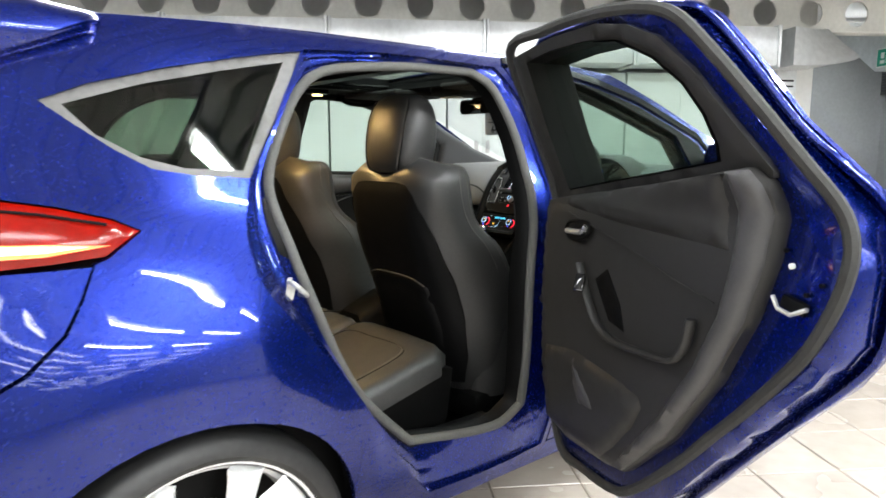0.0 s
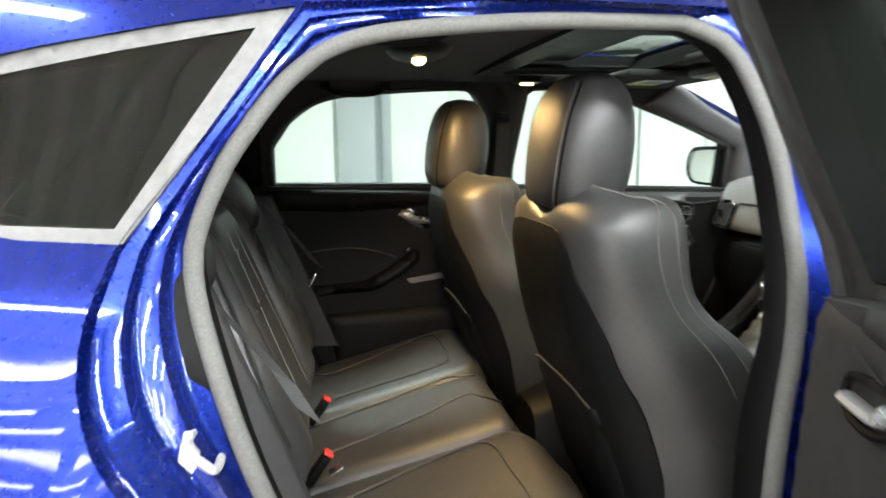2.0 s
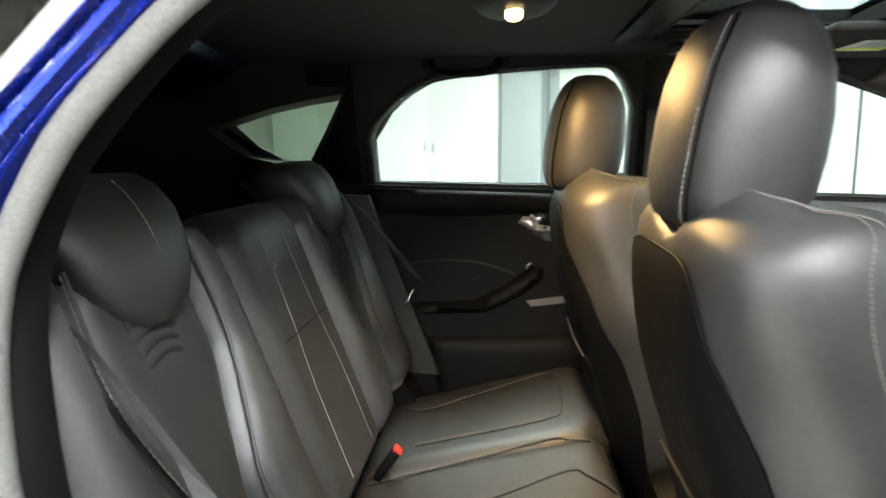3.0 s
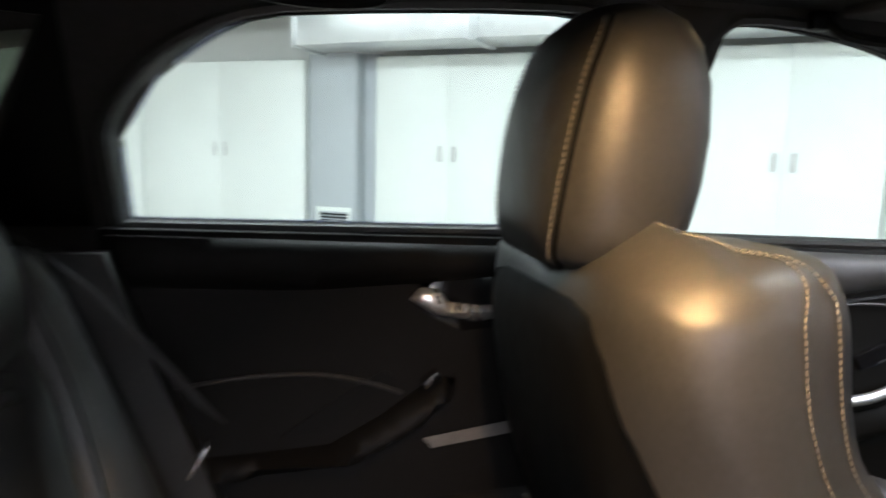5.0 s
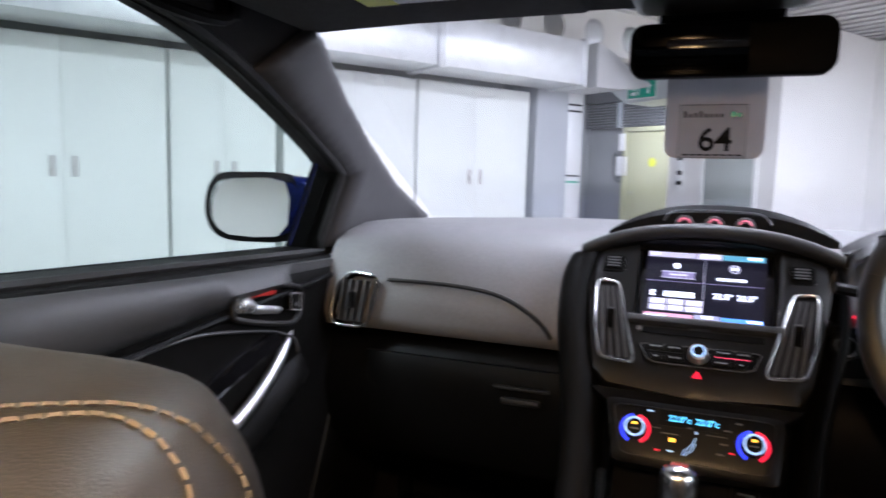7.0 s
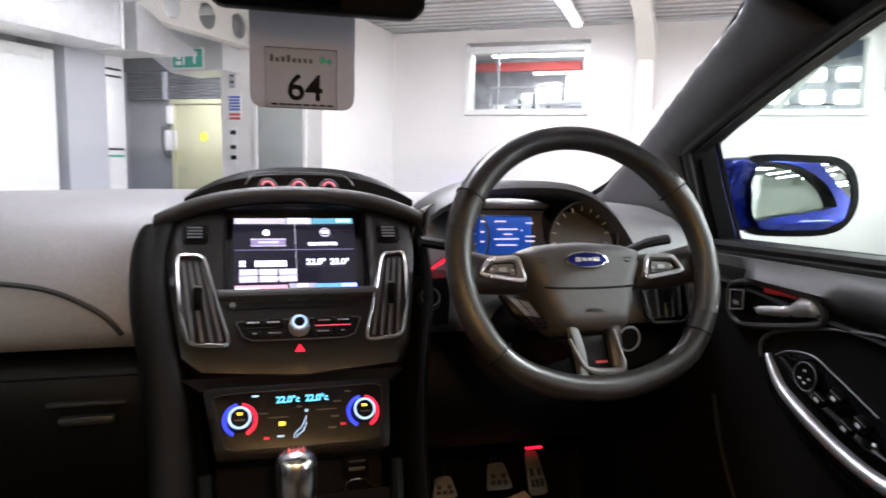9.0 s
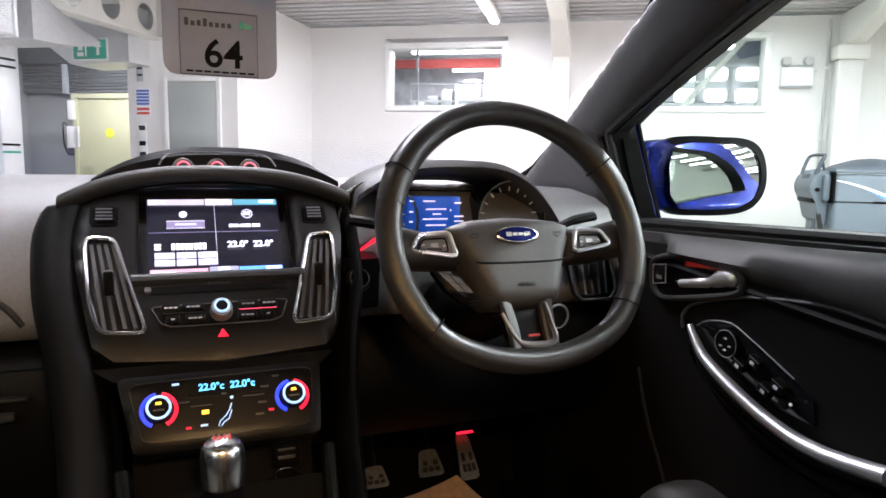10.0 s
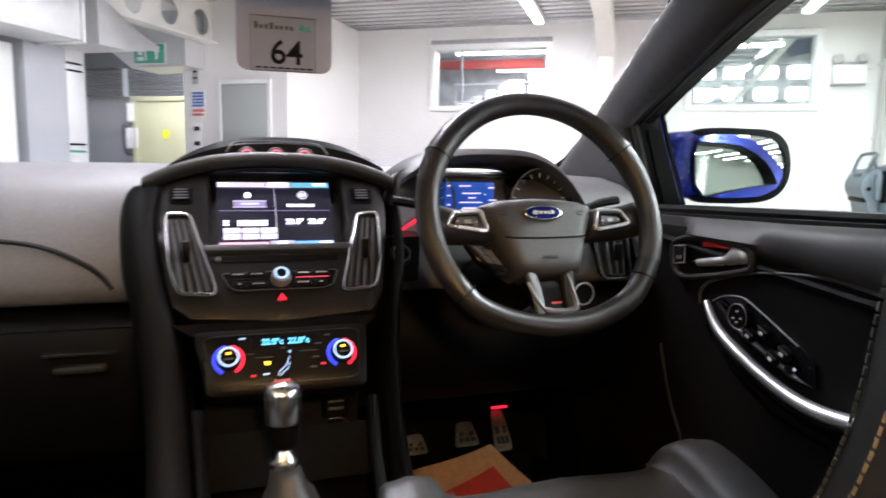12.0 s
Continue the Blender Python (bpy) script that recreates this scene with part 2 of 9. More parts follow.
def thing(name, label, category, at=(0, 0, 0), group="", kind="", m=None):
    ob = new(name)
    ob.empty_display_size = 0.1
    ob.matrix_world = m if m is not None else Matrix.Translation(at)
    return tagged(ob, label, category, group, kind)


def join(*shapes):
    bm = bmesh.new()
    for s in shapes:
        if isinstance(s, bmesh.types.BMesh):
            me = bpy.data.meshes.new("tmp")
            s.to_mesh(me)
            s.free()
            bm.from_mesh(me)
            bpy.data.meshes.remove(me)
        else:
            vs = [bm.verts.new(v) for v in s[0]]
            for f in s[1]:
                if len(set(f)) > 2:
                    try:
                        bm.faces.new([vs[i] for i in f])
                    except ValueError:
                        pass
    return bm


def box(x0, x1, y0, y1, z0, z1, r=0.0, seg=2, m=None):
    bm = bmesh.new()
    bmesh.ops.create_cube(bm, size=1, matrix=Matrix.Translation(((x0 + x1) / 2, (y0 + y1) / 2, (z0 + z1) / 2)) @ Matrix.Diagonal((x1 - x0, y1 - y0, z1 - z0, 1)))
    if r:
        bmesh.ops.bevel(bm, geom=bm.edges[:] + bm.verts[:], offset=r, segments=seg, affect="EDGES", profile=0.5)
    if m is not None:
        bmesh.ops.transform(bm, matrix=m, verts=bm.verts)
    return bm


def cyl(r0, r1, depth, m, n=24, bevel=0.0):
    bm = bmesh.new()
    bmesh.ops.create_cone(bm, segments=n, cap_ends=True, radius1=r0, radius2=r1, depth=depth)
    if bevel:
        rim = [e for e in bm.edges if len(e.link_faces) == 2 and any(len(f.verts) > 4 for f in e.link_faces)]
        bmesh.ops.bevel(bm, geom=rim, offset=bevel, segments=2, affect="EDGES")
    bmesh.ops.transform(bm, matrix=m, verts=bm.verts)
    return bm


def prism(pts, h, m, r=0.0, seg=2):
    """A flat outline in the plane of m, h thick along its z."""
    bm = bmesh.new()
    lo = [bm.verts.new((x, y, 0)) for x, y in pts]
    hi = [bm.verts.new((x, y, h)) for x, y in pts]
    bm.faces.new(lo[::-1])
    top = bm.faces.new(hi)
    n = len(pts)
    for i in range(n):
        bm.faces.new((lo[i], lo[(i + 1) % n], hi[(i + 1) % n], hi[i]))
    if r:
        bmesh.ops.bevel(bm, geom=list(top.edges), offset=r, segments=seg, affect="EDGES")
    bmesh.ops.transform(bm, matrix=m, verts=bm.verts)
    return bm


def loft(rings, closed=True, caps=True, loop=False):
    n = len(rings[0])
    verts = [v for r in rings for v in r]
    faces = []
    rows = len(rings)
    for i in range(rows if loop else rows - 1):
        a, b = i * n, (i + 1) % rows * n
        for j in range(n if closed else n - 1):
            k = (j + 1) % n
            faces.append((a + j, a + k, b + k, b + j))
    if caps and not loop:
        if caps != "end":
            faces.append(tuple(range(n))[::-1])
        faces.append(tuple(range((rows - 1) * n, rows * n)))
    return verts, faces


def spline(pts, n, closed=False):
    """Points along a smooth curve through pts."""
    P = [Vector(p) for p in pts]
    k = len(P)
    out = []
    spans = k if closed else k - 1
    for i in range(spans):
        if closed:
            a, b, c, d = P[(i - 1) % k], P[i], P[(i + 1) % k], P[(i + 2) % k]
        else:
            a, b, c, d = P[max(i - 1, 0)], P[i], P[i + 1], P[min(i + 2, k - 1)]
        for j in range(n):
            t = j / n
            out.append(0.5 * ((2 * b) + (c - a) * t + (2 * a - 5 * b + 4 * c - d) * t * t + (3 * b - a - 3 * c + d) * t ** 3))
    if not closed:
        out.append(P[-1].copy())
    return out


def resample(pts, n, closed=False):
    P = [Vector(p) for p in pts]
    if closed:
        P.append(P[0])
    d = [0.0]
    for a, b in zip(P, P[1:]):
        d.append(d[-1] + (b - a).length)
    out = []
    for i in range(n):
        s = d[-1] * i / (n if closed else n - 1)
        j = min(max(np.searchsorted(d, s) - 1, 0), len(P) - 2)
        f = (s - d[j]) / max(d[j + 1] - d[j], 1e-9)
        out.append(P[j].lerp(P[j + 1], min(max(f, 0), 1)))
    return out


def tube(pts, r, n=8, closed=False, flat=1.0, up=(0, 0, 1)):
    """A round or flattened bar along pts; r is a number or one for each point."""
    P = [Vector(p) for p in pts]
    k = len(P)
    rings = []
    side = None
    for i in range(k):
        a = P[(i - 1) % k] if closed else P[max(i - 1, 0)]
        b = P[(i + 1) % k] if closed else P[min(i + 1, k - 1)]
        d = (b - a).normalized()
        if side is None:
            side = d.cross(Vector(up))
            if side.length < 1e-4:
                side = d.cross(Vector((1, 0, 0)))
        side = (side - d * side.dot(d)).normalized()
        u = side.cross(d)
        rr = r[i] if isinstance(r, (list, tuple)) else r
        rings.append([P[i] + side * rr * math.cos(2 * math.pi * j / n) + u * rr * flat * math.sin(2 * math.pi * j / n) for j in range(n)])
    return loft(rings, True, not closed, closed)


def stitches(pts, gap=0.0075, length=0.0052, r=0.0011):
    """Short threads in a row along pts."""
    P = [Vector(p) for p in pts]
    total = sum((b - a).length for a, b in zip(P, P[1:]))
    n = max(2, int(total / gap))
    line = resample(P, n)
    shapes = []
    for a, b in zip(line, line[1:]):
        d = (b - a).normalized() * length
        shapes.append(tube([a, a + d * 0.5, a + d], r, 4))
    return join(*shapes)


def dense(loop, step):
    out = []
    n = len(loop)
    for i in range(n):
        a, b = Vector(loop[i]), Vector(loop[(i + 1) % n])
        k = max(1, int((b - a).length / step + 0.5))
        out += [a.lerp(b, j / k) for j in range(k)]
    return out


def inside(loop, x, y):
    c = False
    n = len(loop)
    j = n - 1
    for i in range(n):
        xi, yi, xj, yj = loop[i][0], loop[i][1], loop[j][0], loop[j][1]
        if (yi > y) != (yj > y) and x < (xj - xi) * (y - yi) / (yj - yi) + xi:
            c = not c
        j = i
    return c


def edge_distance(loops, P):
    """The distance of each 2D point from the nearest of the loops' edges."""
    best = np.full(len(P), 9.0)
    for loop in loops:
        A = np.array([(p[0], p[1]) for p in loop])
        B = np.roll(A, -1, 0)
        for a, b in zip(A, B):
            d = b - a
            t = np.clip(((P - a) @ d) / max(d @ d, 1e-12), 0, 1)
            best = np.minimum(best, np.hypot(*(P - a - t[:, None] * d).T))
    return best


def sheet(outline, holes, fn, step, thick, puff=0.0, puff_r=0.03, both=True):
    """A panel over a flat outline with holes, laid into space by fn(u, v, lift); thick goes to lift -thick, puff swells the middle."""
    loops = [dense([tuple(p[:2]) for p in o], step) for o in (outline, *holes)]
    pts, edges = [], []
    for lp in loops:
        s = len(pts)
        pts += [Vector((p[0], p[1])) for p in lp]
        edges += [(s + i, s + (i + 1) % len(lp)) for i in range(len(lp))]
    xs, ys = [p[0] for p in loops[0]], [p[1] for p in loops[0]]
    grid = []
    row = 0
    y = min(ys) + step * 0.5
    while y < max(ys):
        x = min(xs) + (0.5 if row % 2 else 0.0) * step
        while x < max(xs):
            if inside(loops[0], x, y) and not any(inside(h, x, y) for h in loops[1:]):
                grid.append((x, y))
            x += step
        y += step * 0.87
        row += 1
    if grid:
        g = np.array(grid)
        g = g[edge_distance(loops, g) > step * 0.45]
        pts += [Vector(p) for p in g]
    V, _, F, *_ = delaunay_2d_cdt(pts, edges, [], 0, 1e-6)
    tris = []
    for f in F:
        cx, cy = sum(V[i][0] for i in f) / len(f), sum(V[i][1] for i in f) / len(f)
        if inside(loops[0], cx, cy) and not any(inside(h, cx, cy) for h in loops[1:]):
            tris.append(tuple(f))
    lift = np.zeros(len(V))
    if puff:
        d = edge_distance(loops, np.array([(p[0], p[1]) for p in V]))
        t = np.clip(d / puff_r, 0, 1)
        lift = puff * np.sqrt(np.clip(1 - (1 - t) ** 2, 0, 1))
    verts = [Vector(fn(p[0], p[1], lift[i])) for i, p in enumerate(V)]
    n = len(verts)
    faces = list(tris)
    count = {}
    for f in tris:
        for i in range(3):
            e = (f[i], f[(i + 1) % 3])
            count[tuple(sorted(e))] = None if tuple(sorted(e)) in count else e
    rim = [e for e in count.values() if e]
    if both:
        verts += [Vector(fn(p[0], p[1], -thick)) for p in V]
        faces += [tuple(i + n for i in f[::-1]) for f in tris]
        faces += [(b, a, a + n, b + n) for a, b in rim]
    return verts, faces


def text(name, body, size, m, material, parent=None, depth=0.0004, align="CENTER", bold=0.02):
    cu = bpy.data.curves.new(name, "FONT")
    cu.offset = bold * size
    cu.body, cu.size, cu.extrude, cu.align_x, cu.align_y = body, size, depth, align, "CENTER"
    tmp = new(name, cu)
    me = bpy.data.meshes.new_from_object(tmp.evaluated_get(bpy.context.evaluated_depsgraph_get()))
    bpy.data.objects.remove(tmp)
    bpy.data.curves.remove(cu)
    me.materials.append(material)
    ob = new(name, me)
    ob.matrix_world = m
    if parent is not None:
        ob.parent = parent
    return ob


def pchip(xs, ys):
    """A smooth curve through points that does not overshoot."""
    xs, ys = np.array(xs, float), np.array(ys, float)
    h, d = np.diff(xs), np.diff(ys) / np.diff(xs)
    s = np.zeros(len(xs))
    s[0], s[-1] = d[0], d[-1]
    for i in range(1, len(xs) - 1):
        if d[i - 1] * d[i] > 0:
            s[i] = 2 * d[i - 1] * d[i] / (d[i - 1] + d[i])

    def f(x):
        x = min(max(x, xs[0]), xs[-1])
        i = min(max(int(np.searchsorted(xs, x)) - 1, 0), len(xs) - 2)
        t = (x - xs[i]) / h[i]
        a, b = ys[i], ys[i + 1]
        return (1 + 2 * t) * (1 - t) ** 2 * a + t * (1 - t) ** 2 * h[i] * s[i] + t * t * (3 - 2 * t) * b + t * t * (t - 1) * h[i] * s[i + 1]
    return f


def round_rect(w, h, r, n=4):
    out = []
    for cx, cy, a0 in ((w / 2 - r, h / 2 - r, 0), (-w / 2 + r, h / 2 - r, 90), (-w / 2 + r, -h / 2 + r, 180), (w / 2 - r, -h / 2 + r, 270)):
        for i in range(n + 1):
            a = radians(a0 + 90 * i / n)
            out.append((cx + r * math.cos(a), cy + r * math.sin(a)))
    return out


def hung(name, label, category, shape_list, m, group="", kind=""):
    """A thing of parts given in its own frame: (part name, shape, material[, label])."""
    t = thing(name, label, category, group=group, kind=kind, m=m)
    for nm, sh, mt, *lab in shape_list:
        o = part(nm, sh, mt, t, lab[0] if lab else "", m=m.copy())
        o.matrix_parent_inverse = m.inverted()
    return t


def shrink(loop, d):
    """A loop moved outwards by d (inwards when negative) along its corner normals."""
    n = len(loop)
    area = sum(loop[i][0] * loop[(i + 1) % n][1] - loop[(i + 1) % n][0] * loop[i][1] for i in range(n))
    sg = 1 if area > 0 else -1
    out = []
    for i in range(n):
        a, b, c = Vector(loop[i - 1]), Vector(loop[i]), Vector(loop[(i + 1) % n])
        e = ((b - a).normalized() + (c - b).normalized())
        nrm = Vector((e[1], -e[0])).normalized() * sg
        out.append((b[0] + nrm[0] * d, b[1] + nrm[1] * d))
    return out


def rounded(pts, f=0.2, n=3):
    """A closed outline with its corners rounded off by the share f of each side."""
    P = [Vector(p) for p in pts]
    out = []
    for i, b in enumerate(P):
        a, c = P[i - 1], P[(i + 1) % len(P)]
        p, q = b.lerp(a, f), b.lerp(c, f)
        for k in range(n + 1):
            t = k / n
            out.append(p * (1 - t) ** 2 + b * 2 * t * (1 - t) + q * t * t)
    return out


# ---- the hall ----
U0, U1, V0, V1 = -7.0, 9.3, -19.0, 5.7


def wall(name, u0, u1, v0, v1, z0, z1, material, label):
    ob = part(name, box(u0, u1, v0, v1, z0, z1), material, label=label, m=ROOM, smooth=0)
    return tagged(ob, kind="structure", category="wall")


# window wall with two openings
WINDOWS = [(3.12, 1.50, 1.84, 2.71), (-0.14, -1.60, 1.83, 2.76)]
wall("wall_east", U1, U1 + 0.2, V0, 4.3, 0.0, 1.83, WHITEWALL, "white painted hall wall below the windows")
wall("wall_east_top", U1, U1 + 0.2, V0, 4.3, 2.77, CEIL, WHITEWALL, "white painted wall strip above the windows")
for n, (a, b) in enumerate(((4.3, 3.12), (1.50, -0.14), (-1.60, V0))):
    wall("wall_east_pier", U1, U1 + 0.2, b, a, 1.83, 2.77, WHITEWALL, "white painted wall pier beside a window")
wall("wall_south", U0, U1 + 0.2, V0 - 0.2, V0, 0, CEIL, WHITEWALL, "plain white hall wall")
wall("wall_west", U0 - 0.2, U0, V0 - 0.2, V1 + 0.2, 0, CEIL, WHITEWALL, "plain white hall wall")
wall("wall_north", U0, 6.0, V1, V1 + 0.2, 0, CEIL, WHITEWALL, "white wall behind the row of cabinets")
wall("wall_passage_west", 5.9, 6.1, V1 + 0.2, 8.9, 0, CEIL, GREYCOL, "grey side wall of the dim passage")
wall("wall_passage_end", 6.0, 12.2, 8.9, 9.1, 0, CEIL, DARKWALL, "grey end wall of the dim passage")
wall("wall_passage_east", 9.5, 9.7, 5.5, 8.9, 0, CEIL, DARKWALL, "grey wall of the passage around the cream door")
wall("ceiling", U0 - 0.2, 12.2, V0 - 0.2, 9.1, CEIL + 0.06, CEIL + 0.2, WHITEWALL, "white ceiling slab over the hall")
# profiled ceiling sheets, one mesh
CEILSHEET = mat("grey_profiled_sheet", (0.46, 0.46, 0.46), 0.5, 0.2, grain=0.05, scale=12, stain=0.10)
ribs = []
u = U0
while u < U1 - 0.1:
    ribs.append(box(u, u + 0.11, V0, V1, CEIL, CEIL + 0.058))
    u += 0.2
tagged(part("ceiling_ribs", join(*ribs), CEILSHEET, label="grey-white profiled steel ceiling ribs", m=ROOM, smooth=0), kind="structure", category="ceiling")

for n, (a, b, z0, z1) in enumerate(WINDOWS):
    win = thing("window_%d" % (n + 1), "white framed internal window onto the next hall", "window", kind="structure", m=ROOM @ pose(U1, (a + b) / 2, z0))
    w, h = a - b, z1 - z0
    fr = 0.07
    part("window_frame", join(box(-0.03, 0.22, -w / 2, w / 2, 0, fr, 0.006), box(-0.03, 0.22, -w / 2, w / 2, h - fr, h, 0.006),
                              box(-0.03, 0.22, -w / 2, -w / 2 + fr, fr, h - fr, 0.006), box(-0.03, 0.22, w / 2 - fr, w / 2, fr, h - fr, 0.006)), SIGNWHITE, win, "white painted frame", m=win.matrix_world.copy())
    win.children[-1].matrix_parent_inverse = win.matrix_world.inverted()
    pane = part("pane", box(0.10, 0.106, -w / 2 + fr, w / 2 - fr, fr, h - fr), GLASS, win, m=win.matrix_world.copy())
    pane.matrix_parent_inverse = win.matrix_world.inverted()

# what lies behind the windows: a dim hall with lit strips and a sectional door
NEXT = mat("dim_next_hall", (0.42, 0.43, 0.45), 0.7, grain=0.3, scale=6, stain=0.3)
SCREENGREY = mat("blue_grey_panel", (0.16, 0.19, 0.26), 0.5, grain=0.05, scale=20)
LITSTRIP = mat("lit_strip_and_pane", (1, 1, 1), 0.5, emit=(0.95, 0.98, 1.0), power=2.6)
tagged(part("backdrop", box(12.2, 12.3, V0, 8.9, 0, 4.2), NEXT, label="dim grey wall of the hall beyond the windows", m=ROOM, smooth=0), kind="structure", category="backdrop")
for v, z, w, h in ((2.0, 2.75, 1.6, 0.07), (2.9, 2.28, 0.5, 0.05), (1.7, 2.35, 0.9, 0.05), (-0.6, 2.85, 1.3, 0.07), (0.9, 2.5, 0.5, 0.05), (2.4, 2.05, 0.8, 0.03)):
    strip = thing("strip_light", "lit white strip lamp in the hall beyond", "lamp", group="strip lamps beyond the windows", m=ROOM @ pose(12.14, v, z))
    for nm, sh, mt in (("body", box(0.015, 0.06, -w / 2, w / 2, -h / 2, h / 2, 0.006), FIXTURE), ("tube", box(-0.02, 0.014, -w / 2 + 0.02, w / 2 - 0.02, -h / 2 + 0.01, h / 2 - 0.01, 0.006), LITSTRIP)):
        o = part(nm, sh, mt, strip, m=strip.matrix_world.copy())
        o.matrix_parent_inverse = strip.matrix_world.inverted()
for v, z0, z1, w in ((2.75, 0.0, 2.0, 0.5), (1.75, 0.0, 2.15, 0.7), (0.6, 0.0, 1.9, 0.6)):
    rack = hung("storage_rack", "grey steel storage rack in the hall beyond", "rack", [
        *[("post", box(-0.2 + 0.4 * i, -0.17 + 0.4 * i, s2 * w - 0.015, s2 * w + 0.015, 0, z1 + 0.3), STEEL) for i in (0, 1) for s2 in (-1, 1)],
        *[("shelf", box(-0.22, 0.25, -w, w, zz, zz + 0.04), GREYCOL) for zz in (0.5, 1.1, 1.7, z1)],
        *[("carton", box(-0.18, 0.12, -w * 0.8 + 0.45 * w * i, -w * 0.8 + 0.45 * w * i + 0.36 * w, z1 + 0.045, z1 + 0.12 + 0.10 * ((i * 7 + int(v * 10)) % 4), 0.01), (FIXTURE, GREYDOOR, DARKWALL, SIGNWHITE)[(i + int(v * 3)) % 4]) for i in range(4)]], ROOM @ pose(11.3, v, 0), group="racks beyond the windows")
hung("girder", "red painted girder in the hall beyond", "girder", [("bar", box(-0.06, 0.06, -1.0, 1.0, -0.07, 0.07, 0.01), SIGNRED)], ROOM @ pose(11.6, 2.9, 2.78))
for v in (2.2, -0.9):
    lamp = bpy.data.lights.new("batten_light", "AREA")
    lamp.shape, lamp.size, lamp.size_y, lamp.energy, lamp.color = "RECTANGLE", 0.12, 2.0, 45, (0.93, 0.97, 1.0)
    new("batten_light", lamp).matrix_world = room(10.8, v, CEIL - 0.13)
    hung("ceiling_light", "lit white batten lamp in the hall beyond", "lamp", [("body", box(-0.06, 0.06, -1.0, 1.0, -0.07, 0.0, 0.008), FIXTURE), ("tube", box(-0.045, 0.045, -0.95, 0.95, -0.11, -0.071, 0.012), TUBE)], ROOM @ pose(10.8, v, CEIL - 0.005), group="ceiling battens")
gate = thing("sectional_door", "grey sectional door with two rows of bright rounded panes", "door", m=ROOM @ pose(12.1, -1.9, 0))
o = part("leaf", join(*[box(-0.02, 0.05, -1.9, 1.9, 0.55 * k, 0.55 * k + 0.54, 0.01) for k in range(6)]), NEXT, gate, m=gate.matrix_world.copy())
o.matrix_parent_inverse = gate.matrix_world.inverted()
for k in range(2):
    for i in range(7):
        # panes glow by themselves to stand for the light behind them
        o = part("pane", prism(round_rect(0.33, 0.21, 0.06), 0.02, pose(-0.045, -0.04 + 0.455 * i, 2.30 + 0.33 * k, 90, 0, -90)), LITSTRIP, gate, m=gate.matrix_world.copy())
        o.matrix_parent_inverse = gate.matrix_world.inverted()
# a white brace and a blue-grey panel stand close behind the second window
hung("brace", "white diagonal steel brace behind the window", "brace", [("bar", loft([[(9.62, v - 0.045, z), (9.62, v + 0.045, z), (9.63, v + 0.045, z), (9.63, v - 0.045, z)] for v, z in ((-0.30, 1.45), (-1.47, 2.86))]), STEELWHITE)], ROOM.copy())
hung("hanging_panel", "blue-grey panel hanging behind the window", "panel", [("panel", prism([(-1.66, 2.86), (-1.66, 2.58), (-1.36, 2.52), (-1.30, 2.62), (-1.40, 2.86)], 0.02, ROOM.inverted() @ ROOM @ Matrix(((0, 0, 1, 9.80), (1, 0, 0, 0), (0, 1, 0, 0), (0, 0, 0, 1))), 0.004), SCREENGREY)], ROOM.copy())
# blinds and shelves at the windows' far side, seen as fine bright lines
for v0, v1, zs in ((-1.05, -0.2, (2.70, 2.63, 2.56, 2.49, 2.30, 2.22)), (1.55, 3.05, (2.30, 2.05, 1.98))):
    hung("shelf_rack", "white shelf rails beyond the window", "rack", [*[("rail", box(10.30, 10.34, v0, v1, z, z + 0.022, 0.004), FIXTURE) for z in zs], *[("post", box(10.345, 10.38, vv - 0.02, vv + 0.02, 0, 2.85, 0.004), GREYCOL) for vv in (v0 + 0.1, v1 - 0.1)]], ROOM.copy(), group="shelf rails beyond the windows")

# ceiling lamps
for n, (u, v) in enumerate(BATTENS + FAR_BATTENS):
    hung("ceiling_light", "lit white batten lamp under the ceiling", "lamp", [
        ("body", box(-0.9, 0.9, -0.06, 0.06, -0.07, 0.0, 0.008), FIXTURE),
        ("tube", box(-0.86, 0.86, -0.045, 0.045, -0.11, -0.071, 0.012), TUBE)], ROOM @ pose(u, v, CEIL - 0.005), group="ceiling battens")

# castellated beam over the cabinets, its round holes cut through
BZ0, BZ1 = 2.44, 2.92
holes = []
u = -6.72
while u < 9.0:
    holes.append([(u + 0.135 * math.cos(2 * math.pi * k / 20), 2.65 + 0.135 * math.sin(2 * math.pi * k / 20)) for k in range(20)])
    u += 0.532
web = sheet([(-7.0, BZ0 + 0.02), (9.28, BZ0 + 0.02), (9.28, BZ1 - 0.02), (-7.0, BZ1 - 0.02)], holes, lambda a, b, l: (a, 5.1 - l, b), 0.12, 0.014)
hung("castellated_beam", "white steel beam with round holes above the cabinets", "beam", [
    ("web", web, STEELWHITE), ("lower_flange", box(-7.0, 9.28, 5.02, 5.20, BZ0, BZ0 + 0.018, 0.004), STEELWHITE),
    ("upper_flange", box(-7.0, 9.28, 5.02, 5.20, BZ1 - 0.018, BZ1, 0.004), STEELWHITE)], ROOM.copy(), kind="")
